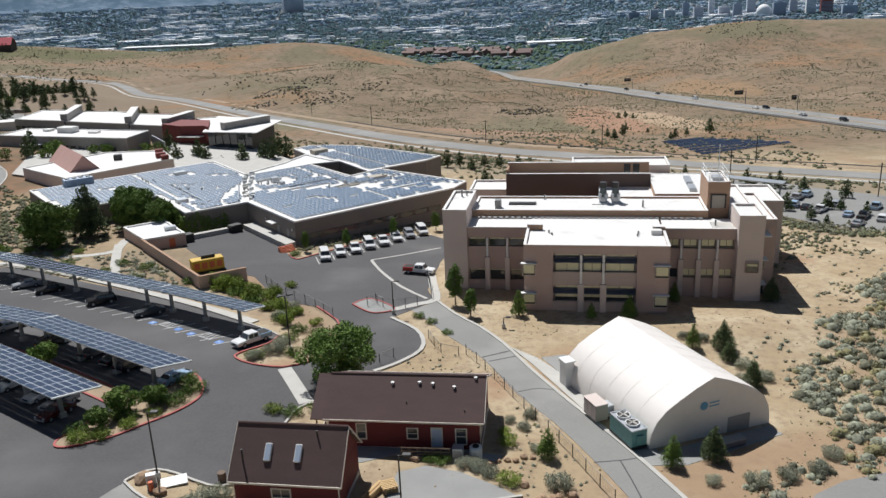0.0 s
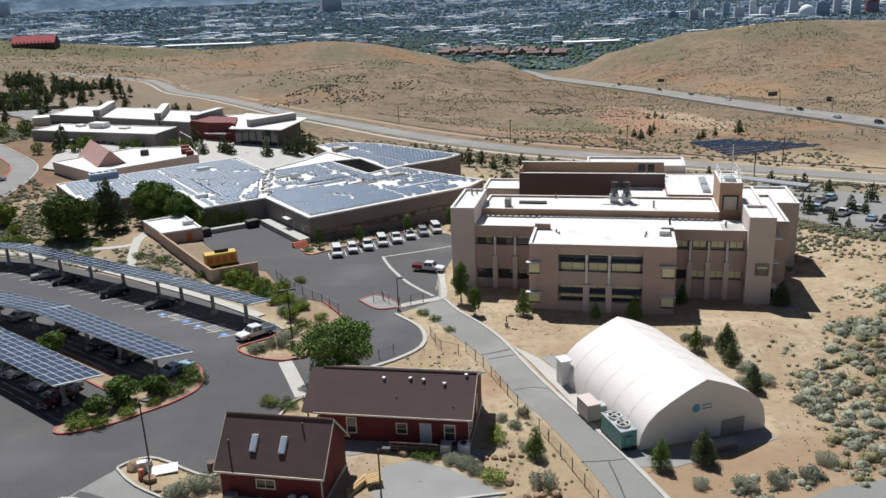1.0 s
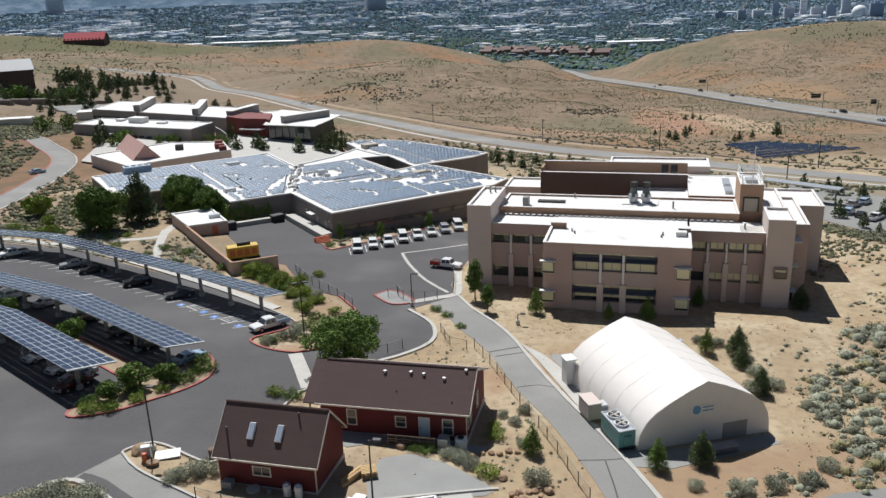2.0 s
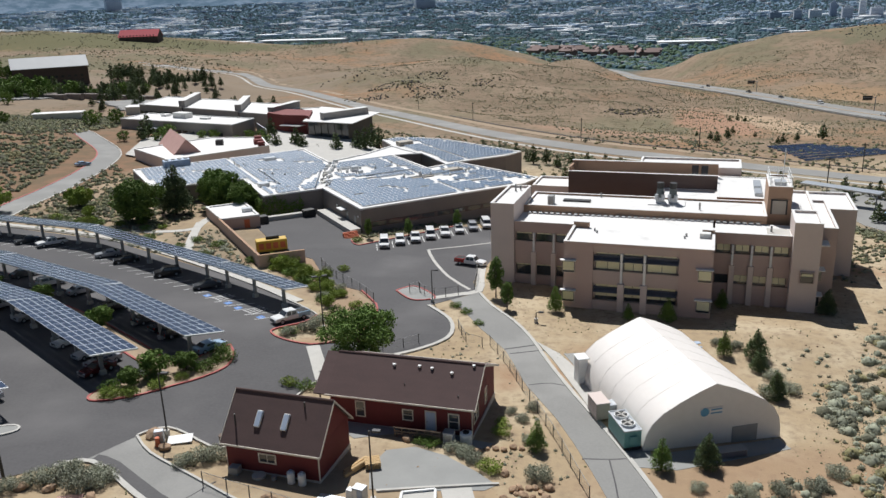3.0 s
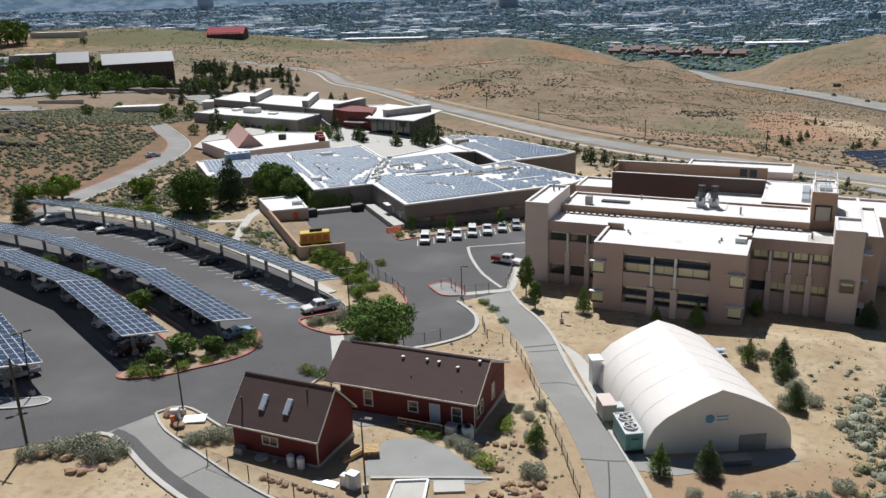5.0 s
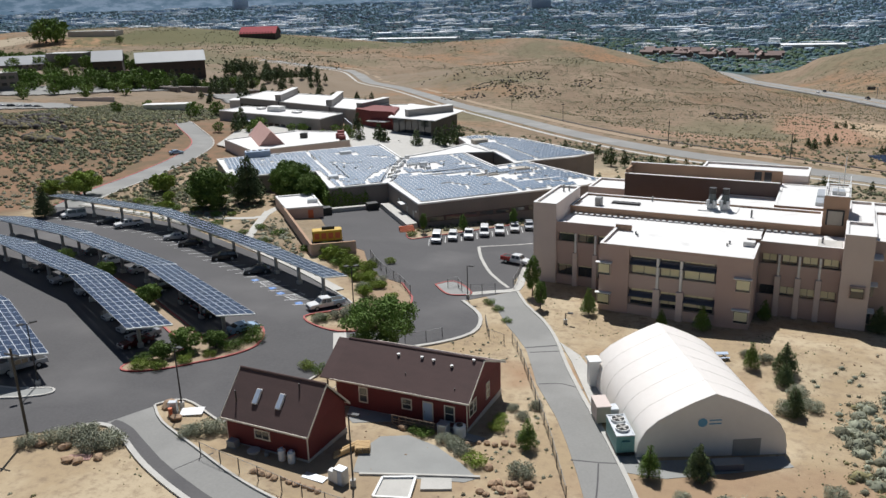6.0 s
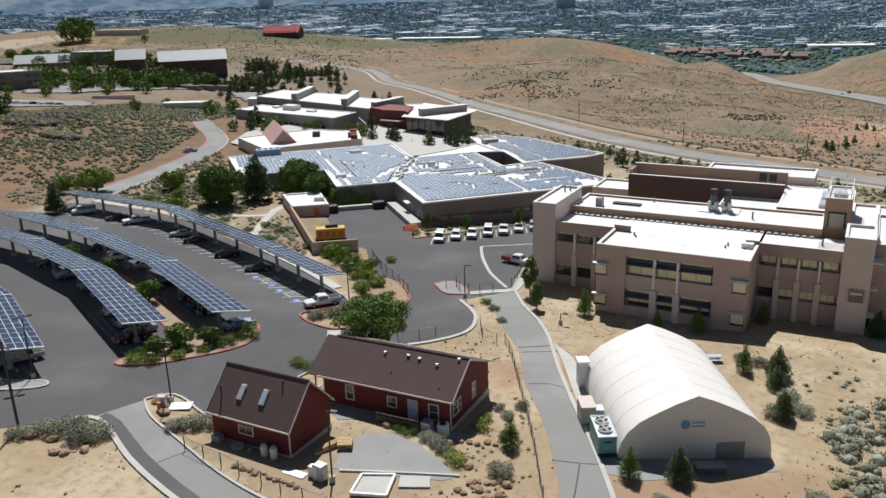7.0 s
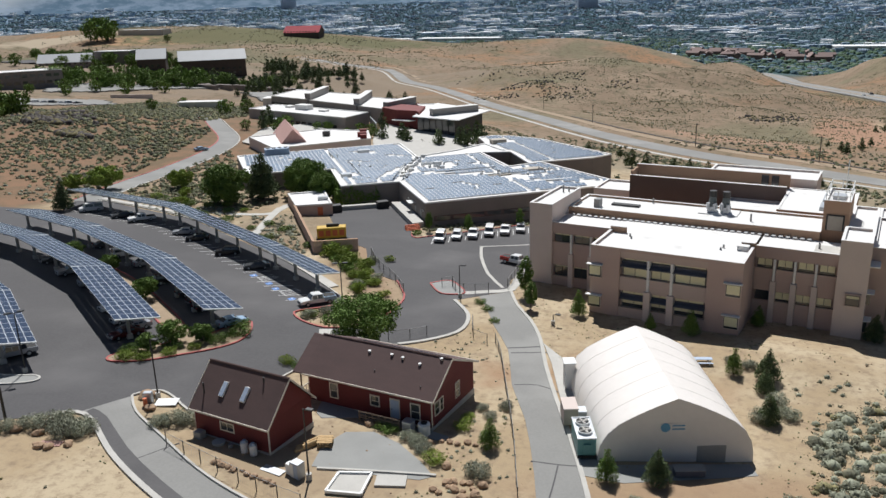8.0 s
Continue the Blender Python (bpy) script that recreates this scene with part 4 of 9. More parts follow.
def carport(sections, label, fall, spread):
    top = empty("solar_carport", None, label, "carport", "solar carports")
    for near0, far0, far1, near1, cols in sections:
        # the roof slopes down towards the sun; far edge moved to fit the camera's view
        far0, far1 = [(x - 0.6 * spread, y + 0.8 * spread) for x, y in (far0, far1)]
        P = [up(*near0, 4.15), up(*far0, 4.15 - fall), up(*far1, 4.15 - fall), up(*near1, 4.15)]
        length = ((P[3] + P[2]) / 2 - (P[0] + P[1]) / 2).length
        rows = round(length / 2.05)
        a, b = section_grid(*P, rows, cols)
        origin = (P[0] + P[1] + P[2] + P[3]) / 4 - a * rows / 2 - b * cols / 2
        up_ = a.cross(b).normalized()
        if up_.z < 0:
            up_ = -up_
        bm = bmesh.new()
        q = [(-0.49, -0.485), (0.49, -0.485), (0.49, 0.485), (-0.49, 0.485)]
        lo, hi = [bm.verts.new(a * u + b * v) for u, v in q], [bm.verts.new(a * u + b * v + up_ * 0.06) for u, v in q]
        for k in range(4):
            bm.faces.new((lo[k], lo[(k + 1) % 4], hi[(k + 1) % 4], hi[k])).material_index = 1
        bm.faces.new(lo[::-1]).material_index = 1
        bm.faces.new(hi).material_index = 1
        bm.faces.new([bm.verts.new(a * u * 0.955 + b * v * 0.91 + up_ * 0.065) for u, v in q]).material_index = 0
        bmesh.ops.recalc_face_normals(bm, faces=bm.faces[:6])
        mesh = None
        for i in range(rows):
            for j in range(cols):
                if mesh is None:
                    ob = part("solar_panel", bm, [M["panel"], M["panel_frame"]], top)
                    mesh = ob.data
                else:
                    ob = new("solar_panel", mesh)
                    ob.parent = top
                ob.location = origin + a * (i + 0.5) + b * (j + 0.5)
        # frame under the panels: edge beams, cross beams, columns with tapered heads
        for j in (0.35, cols - 0.35):
            s, e = origin + b * j - up_ * 0.16, origin + a * rows + b * j - up_ * 0.16
            part("purlin", tube([s, e], 0.11, 4), M["white_paint"], top)
        n = max(2, round(length / 8.2))
        for k in range(n):
            t = (k + 0.35) / (n - 0.3) * rows if n > 1 else rows / 2
            c0, c1 = origin + a * t + b * 0.2 - up_ * 0.22, origin + a * t + b * (cols - 0.2) - up_ * 0.22
            part("cross_beam", tube([c0, c0.lerp(c1, 0.45), c1], 0.15, 4), M["steel"], top)
            foot = c0.lerp(c1, 0.36)
            g = ground(foot.x, foot.y)
            bm2 = box(-0.22, 0.22, -0.22, 0.22, 0, foot.z - g - 0.1, 0.03)
            col = part("column", bm2, M["steel"], top)
            col.matrix_basis = pose(foot.x, foot.y, g, 0, 0, math.degrees(math.atan2(a.y, a.x)))
            base = part("column_base", box(-0.4, 0.4, -0.4, 0.4, 0.0, 0.7, 0.04), M["concrete"], col)
        part("edge_gutter", tube([origin - a * 0.03 - up_ * 0.06, origin + b * cols - a * 0.03 - up_ * 0.06], 0.12, 4), M["white_paint"], top)
        part("edge_gutter", tube([origin + a * (rows + 0.03) - up_ * 0.06, origin + a * (rows + 0.03) + b * cols - up_ * 0.06], 0.12, 4), M["white_paint"], top)
    return top


carport([((-33.6, 105.2), (-30.3, 107.6), (-48.9, 117.6), (-51.8, 114.4), 4), ((-51.9, 114.5), (-49.0, 117.7), (-88.2, 135.9), (-89.6, 131.6), 4), ((-89.7, 131.7), (-88.4, 136.0), (-122.6, 139.6), (-122.6, 135.0), 4)], "long curved solar carport beside the planted bank", 0.68, 2.0)
carport([((-38.3, 83.9), (-34.2, 87.0), (-60.3, 102.3), (-64.9, 99.2), 5), ((-65.0, 99.3), (-60.4, 102.4), (-89.7, 113.7), (-93.6, 109.4), 5), ((-93.7, 109.5), (-89.8, 113.8), (-113.4, 118.5), (-116.6, 113.7), 5)], "curved carport roofed with solar panels over parked cars", 0.75, 1.7)
carport([((-46.2, 75.0), (-42.1, 79.2), (-67.0, 93.8), (-71.4, 90.4), 6), ((-71.5, 90.5), (-67.1, 93.9), (-92.9, 103.4), (-97.2, 99.7), 6), ((-97.3, 99.8), (-93.0, 103.5), (-118, 107.6), (-121, 102.7), 6)], "wide carport roofed with solar panels above dark shade", 0.75, 1.7)
carport([((-54.0, 61.2), (-49.7, 65.1), (-70.4, 77.6), (-75.0, 74.0), 6), ((-75.1, 74.1), (-70.5, 77.7), (-96, 88), (-100, 84), 6)], "short carport roofed with solar panels over a pickup", 0.75, 1.7)

# ---- vehicles ----
def side_solid(outline, half, narrow=0.0, belt=None):
    """A vehicle shell: a side outline (x, z) given a width, drawn in above the belt line, with softened edges."""
    bm = bmesh.new()
    top = max(z for _, z in outline)
    w = lambda z: half - (narrow * (z - belt) / (top - belt) if belt is not None and z > belt else 0)
    a, b = [bm.verts.new((x, -w(z), z)) for x, z in outline], [bm.verts.new((x, w(z), z)) for x, z in outline]
    n = len(outline)
    bm.faces.new(a), bm.faces.new(b[::-1])
    for i in range(n):
        bm.faces.new((a[i], b[i], b[(i + 1) % n], a[(i + 1) % n]))
    bmesh.ops.recalc_face_normals(bm, faces=bm.faces)
    bmesh.ops.bevel(bm, geom=bm.edges[:], offset=0.05, segments=1, affect="EDGES")
    return bm


def vehicle(kind, paint, m, label, group, bed="", name=""):
    """kind: sedan, suv, van or pickup. x is forward."""
    car = empty(name or {"sedan": "car", "suv": "sport_utility_car", "van": "van", "pickup": "pickup_truck"}[kind], m, label, {"sedan": "car", "suv": "car", "van": "van", "pickup": "pickup truck"}[kind], group)
    P = M[paint]
    if kind == "sedan":
        L, H, hw, wr = 2.35, 1.42, 0.9, 0.33
        lower = [(-L, 0.3), (-L, 0.85), (-2.2, 0.98), (-1.3, 1.0), (0.9, 0.95), (2.1, 0.78), (L, 0.6), (L, 0.3)]
        cabin = [(-1.75, 0.97), (-1.05, 1.4), (0.2, H), (1.05, 0.95)]
    elif kind == "suv":
        L, H, hw, wr = 2.35, 1.75, 0.95, 0.37
        lower = [(-L, 0.35), (-L, 1.0), (-2.2, 1.1), (1.0, 1.08), (2.1, 0.98), (L, 0.8), (L, 0.35)]
        cabin = [(-2.25, 1.08), (-2.0, 1.68), (0.2, H), (0.55, 1.68), (1.15, 1.07)]
    elif kind == "van":
        L, H, hw, wr = 2.6, 2.05, 1.0, 0.37
        lower = [(-L, 0.35), (-L, 1.15), (1.5, 1.15), (2.35, 1.0), (L, 0.8), (L, 0.35)]
        cabin = [(-L + 0.02, 1.13), (-2.5, 1.98), (0.9, H), (1.2, 1.95), (1.75, 1.13)]
    else:
        L, H, hw, wr = 2.95, 1.88, 1.0, 0.4
        lower = [(-L, 0.5), (-L, 1.12), (0.0, 1.12), (1.5, 1.12), (2.7, 1.02), (L, 0.85), (L, 0.45)]
        cabin = [(-0.85, 1.1), (-0.7, 1.8), (0.6, H), (0.85, 1.8), (1.45, 1.1)]
    part("body", side_solid(lower, hw), P, car)
    cab = part("cabin", side_solid(cabin, hw - 0.03, 0.17, 1.0), P, car)
    top_x = [x for x, z in cabin if z > H - 0.12]
    f0, f1 = cabin[-1], cabin[-2]
    r0, r1 = cabin[0], cabin[1]

    def slant(p, q, s, off):
        bm = bmesh.new()
        d = Vector((q[0] - p[0], 0, q[1] - p[1]))
        out = Vector((d.z, 0, -d.x)).normalized() * s
        nrm = out * off
        a, b = Vector((p[0], 0, p[1])) + d * 0.1 + nrm, Vector((p[0], 0, p[1])) + d * 0.88 + nrm
        wa, wb = hw - 0.14, hw - 0.26
        lo = [bm.verts.new(v) for v in (a + Vector((0, -wa, 0)), a + Vector((0, wa, 0)), b + Vector((0, wb, 0)), b + Vector((0, -wb, 0)))]
        hi = [bm.verts.new(v.co + out * 0.015) for v in lo]
        bm.faces.new(lo), bm.faces.new(hi[::-1])
        for k in range(4):
            bm.faces.new((lo[k], hi[k], hi[(k + 1) % 4], lo[(k + 1) % 4]))
        bmesh.ops.recalc_face_normals(bm, faces=bm.faces)
        return bm
    part("windscreen", slant(f0, f1, 1, 0.008), M["glass"], cab)
    part("rear_window", slant(r0, r1, -1, 0.008), M["glass"], cab)
    x0, x1 = r1[0] + (0.12 if kind != "sedan" else 0.1), f1[0] + 0.12
    zb, zt = max(1.02, r0[1] + 0.06), H - 0.16
    spans = [(x0, (x0 + x1) / 2 - 0.05), ((x0 + x1) / 2 + 0.05, x1)]
    for s in (-1, 1):
        for u, v in spans:
            k = (hw - 0.03)
            y0, y1 = s * (k - 0.17 * (zb - 1.0) / (H - 1.0)), s * (k - 0.17 * (zt - 1.0) / (H - 1.0))
            bm = bmesh.new()
            q = [bm.verts.new(p) for p in ((u, y0 + s * 0.012, zb), (v, y0 + s * 0.012, zb), (v, y1 + s * 0.012, zt), (u, y1 + s * 0.012, zt), (u, y0 - s * 0.02, zb), (v, y0 - s * 0.02, zb), (v, y1 - s * 0.02, zt), (u, y1 - s * 0.02, zt))]
            for f in ((0, 1, 2, 3), (7, 6, 5, 4), (0, 4, 5, 1), (1, 5, 6, 2), (2, 6, 7, 3), (3, 7, 4, 0)):
                bm.faces.new([q[i] for i in f])
            bmesh.ops.recalc_face_normals(bm, faces=bm.faces)
            part("side_window", bm, M["glass"], cab)
        for x in (-L * 0.6, L * 0.62):
            wh = part("wheel", tube([(x, s * (hw - 0.22), wr), (x, s * (hw + 0.02), wr)], wr, 14), M["rubber"], car)
            part("rim", tube([(x, s * (hw + 0.02), wr), (x, s * (hw + 0.035), wr)], wr * 0.6, 10), M["light_metal"], wh)
        part("headlight", box(L - 0.12, L + 0.015, s * hw * 0.72 - 0.17, s * hw * 0.72 + 0.17, 0.62, 0.8, 0.02), M["light_metal"], car)
        part("taillight", box(-L - 0.015, -L + 0.1, s * hw * 0.84 - 0.1, s * hw * 0.84 + 0.1, 0.7, 0.95, 0.02), M["car_red"], car)
        part("mirror", box(f0[0] - 0.35, f0[0] - 0.15, s * (hw + 0.12) - 0.1, s * (hw + 0.12) + 0.1, 1.05, 1.2, 0.03), P, car)
    part("bumper", box(L - 0.08, L + 0.07, -hw + 0.06, hw - 0.06, 0.38, 0.56, 0.03), M["steel"], car)
    part("bumper", box(-L - 0.07, -L + 0.08, -hw + 0.06, hw - 0.06, 0.42, 0.6, 0.03), M["steel"], car)
    part("grille", box(L - 0.05, L + 0.02, -0.45, 0.45, 0.6, 0.8, 0.01), M["rubber"], car)
    if kind == "pickup":
        part("cargo_bed", box(-L + 0.12, -0.95, -hw + 0.14, hw - 0.14, 1.1, 1.135), M["rubber"] if not bed else M[bed], car, "load bed")
        if bed:
            part("bed_sides", box(-L - 0.01, -0.9, -hw - 0.015, hw + 0.015, 0.55, 1.3, 0.04), M[bed], car)
            part("cargo_bed", box(-L + 0.15, -1.05, -hw + 0.16, hw - 0.16, 1.3, 1.32), M["rubber"], car)
    return car


def park(kind, paint, x, y, rz, label, group, bed=""):
    sx, sy = -0.025, -0.045
    c, s = math.cos(radians(rz)), math.sin(radians(rz))
    pitch, roll = math.degrees(math.atan(sx * c + sy * s)), math.degrees(math.atan(-sx * s + sy * c))
    return vehicle(kind, paint, pose(x, y, ground(x, y) + 0.055, roll, -pitch, rz), label, group, bed)


def build_vehicles():
    # fleet row against the hall
    a, b = Vector((-30.9, 147.2)), Vector((-13.6, 168.2))
    fleet = [("van", "car_white", "white passenger van"), ("suv", "car_white", "white sport utility car with dark windows"), ("pickup", "car_white", "white crew pickup with an open bed"), ("van", "car_white", "white cargo van"), ("pickup", "car_white", "white pickup truck"), ("suv", "car_white", "white sport utility car"), ("suv", "car_silver", "silver grey sport utility car"), ("van", "car_white", "white van")]
    for i, (k, p, l) in enumerate(fleet):
        q = a.lerp(b, i / 7)
        park(k, p, q.x, q.y, -72, l + " by the hall", "fleet vehicles")
    park("pickup", "car_white", -11.0, 138.0, -12, "white pickup truck with a bright red service bed", "service trucks", "car_red")
    # open spots and cars under the solar roofs
    park("pickup", "car_white", -31.9, 102.5, -128, "white pickup truck with a blue covered bed", "parked cars", "car_blue")
    spots1 = [(0.205, "car_grey", "sedan", "dark grey sedan"), (0.33, "car_black", "suv", "black sport utility car"), (0.475, "car_black", "sedan", "black sedan"), (0.545, "car_silver", "sedan", "silver sedan"), (0.73, "car_white", "pickup", "white pickup truck"), (0.8, "car_grey", "sedan", "grey sedan"), (0.92, "car_white", "van", "white van")]
    line = [Vector(p) for p in ((-36.0, 104.2), (-51.2, 113.2), (-89.0, 130.6), (-122, 134.2))]
    tot = [(q - p).length for p, q in zip(line, line[1:])]
    for f, paint, k, l in spots1:
        d = f * sum(tot)
        for s, (p, q) in zip(tot, zip(line, line[1:])):
            if d <= s:
                break
            d -= s
        c, t = p.lerp(q, d / s), (q - p).normalized()
        ang = math.degrees(math.atan2(t.y, t.x))
        park(k, paint, c.x + t.y * 0.2, c.y - t.x * 0.2, ang + 62, l + " under the carport", "parked cars")
    for x, y, rz, k, paint, l in ((-38.6, 88.6, 25, "sedan", "car_blue", "pale blue sedan"), (-46.3, 92.5, 28, "suv", "car_black", "black sport utility car"), (-49.2, 94.4, 28, "sedan", "car_black", "black sedan"), (-53.4, 96.6, 28, "sedan", "car_grey", "dark grey sedan"),
                                 (-61.5, 99.8, 28, "suv", "car_black", "black sport utility car"), (-72, 106.0, 22, "sedan", "car_silver", "silver sedan"), (-80, 108.6, 22, "suv", "car_white", "white sport utility car"), (-88, 111.8, 22, "sedan", "car_grey", "grey sedan"),
                                 (-50.6, 77.0, 210, "sedan", "car_red_shaded", "red sedan darkened for shade"), (-51.6, 79.6, 208, "sedan", "car_silver", "silver hatchback"), (-55.0, 81.6, 208, "sedan", "car_white", "white sedan"), (-60.6, 84.6, 208, "sedan", "car_white", "white sedan"), (-73, 92.0, 204, "suv", "car_silver", "silver sport utility car"), (-81, 95.2, 204, "pickup", "car_silver", "silver pickup truck"), (-90, 98.6, 204, "sedan", "car_grey", "grey sedan"),
                                 (-58.4, 65.0, 205, "pickup", "car_silver", "silver pickup truck with a canopy")):
        park(k, paint, x + (2.2 if rz > 200 else 0.6), y + (1.7 if rz > 200 else 0.4), rz + 40, l + " under the carport", "parked cars")
    park("sedan", "car_blue", -150.5, 213.5, 62, "teal sedan on the curving campus road", "road cars")


build_vehicles()

# ---- red wooden houses ----
def sash(parent, x0, x1, y, z0, z1, face=-1, lights=2, stacked=True):
    """A cream-framed window on a wall along x; face: the side the wall looks to along y."""
    f = bmesh.new()
    t, d0, d1 = 0.13, min(y, y + face * 0.07), max(y, y + face * 0.07)
    box(x0, x1, d0, d1, z1 - t, z1, bm=f), box(x0, x1, d0, d1, z0, z0 + t, bm=f), box(x0, x0 + t, d0, d1, z0 + t, z1 - t, bm=f), box(x1 - t, x1, d0, d1, z0 + t, z1 - t, bm=f)
    zm, xm = (z0 + z1) / 2, (x0 + x1) / 2
    if stacked:
        box(x0 + t, x1 - t, d0, d1, zm - 0.03, zm + 0.03, bm=f)
        cells = [(x0 + t, x1 - t, z0 + t, zm - 0.03), (x0 + t, x1 - t, zm + 0.03, z1 - t)]
    else:
        box(xm - 0.03, xm + 0.03, d0, d1, z0 + t, z1 - t, bm=f)
        cells = [(x0 + t, xm - 0.03, z0 + t, z1 - t), (xm + 0.03, x1 - t, z0 + t, z1 - t)]
    w = part("window", f, M["trim"], parent, "cream framed window")
    for a, b, c, e in cells:
        part("pane", box(a, b, min(y, y + face * 0.03), max(y, y + face * 0.03), c, e), M["glass"], w)
    return w


def house(name, m, L, D, eave, ridge, over, label, off=0.0, boards=(1, -1)):
    """Long side along x. The front looks to -y. off: how far the ridge lies from the middle."""
    h = empty(name, m, label, "house", "red houses")
    slope_f, slope_b = (ridge - eave) / (D / 2 + off + over), (ridge - eave) / (D / 2 - off + over)
    lift = slope_f * over
    body = [(-D / 2, -2.5), (-D / 2, eave + lift - 0.12), (off, ridge - 0.12), (D / 2, eave + slope_b * over - 0.12), (D / 2, -2.5)]
    part("wall", profile_x(body, -L / 2, L / 2), M["red_siding"], h, "dark red wooden siding")
    bm = bmesh.new()
    for k in range(int((eave + 0.3) / 0.22)):
        z = 0.15 + k * 0.22
        box(-L / 2 - 0.02, L / 2 + 0.02, -D / 2 - 0.02, -D / 2, z, z + 0.2, bm=bm)
        box(L / 2, L / 2 + 0.02, -D / 2, D / 2, z, z + 0.2, bm=bm)
    clap = part("siding", bm, M["red_siding"], h)
    clap["kind"] = "stuff"
    ye, yb = -D / 2 - over, D / 2 + over
    for y0, y1 in ((ye, off), (yb, off)):
        bm = profile_x([(y0, eave), (y0, eave + 0.075), (y1, ridge + 0.06), (y1, ridge)], -L / 2 - over, L / 2 + over)
        part("roof_slope", bm, M["shingle"], h, "dark brown shingle roof slope")
    part("ridge_cap", tube([(-L / 2 - over, off, ridge + 0.06), (L / 2 + over, off, ridge + 0.06)], 0.13, 6), M["shingle"], h)
    part("gutter", box(-L / 2 - over - 0.02, L / 2 + over + 0.02, ye - 0.1, ye, eave - 0.12, eave + 0.08, 0.02), M["trim"], h, "cream eaves board")
    part("gutter", box(-L / 2 - over - 0.02, L / 2 + over + 0.02, yb, yb + 0.1, eave - 0.12, eave + 0.08, 0.02), M["trim"], h)
    for s in boards:
        x0, x1 = sorted((s * (L / 2 + over), s * (L / 2 + over + 0.06)))
        for y0 in (ye, yb):
            part("bargeboard", profile_x([(y0, eave - 0.14), (y0, eave + 0.12), (off, ridge + 0.12), (off, ridge - 0.14)], x0, x1), M["trim"], h, "cream bargeboard")
    part("corner_board", box(L / 2 - 0.02, L / 2 + 0.05, -D / 2 - 0.05, -D / 2 + 0.12, 0, eave + 0.1), M["trim"], h)
    part("corner_board", box(-L / 2 - 0.05, -L / 2 + 0.02, -D / 2 - 0.05, -D / 2 + 0.12, 0, eave + 0.1), M["trim"], h)
    part("foundation", box(-L / 2 - 0.08, L / 2 + 0.08, -D / 2 - 0.08, D / 2 + 0.08, -3, 0.12), M["concrete"], h, "bare concrete foundation")
    return h, slope_f, slope_b


def gable_window(h, x, y0, y1, z0, z1):
    f = bmesh.new()
    t = 0.12
    box(x, x + 0.07, y0, y1, z1 - t, z1, bm=f), box(x, x + 0.07, y0, y1, z0, z0 + t, bm=f), box(x, x + 0.07, y0, y0 + t, z0 + t, z1 - t, bm=f), box(x, x + 0.07, y1 - t, y1, z0 + t, z1 - t, bm=f)
    box(x, x + 0.07, y0 + t, y1 - t, (z0 + z1) / 2 - 0.03, (z0 + z1) / 2 + 0.03, bm=f)
    w = part("window", f, M["trim"], h, "cream framed window")
    part("pane", box(x, x + 0.03, y0 + t, y1 - t, z0 + t, z1 - t), M["glass"], w)


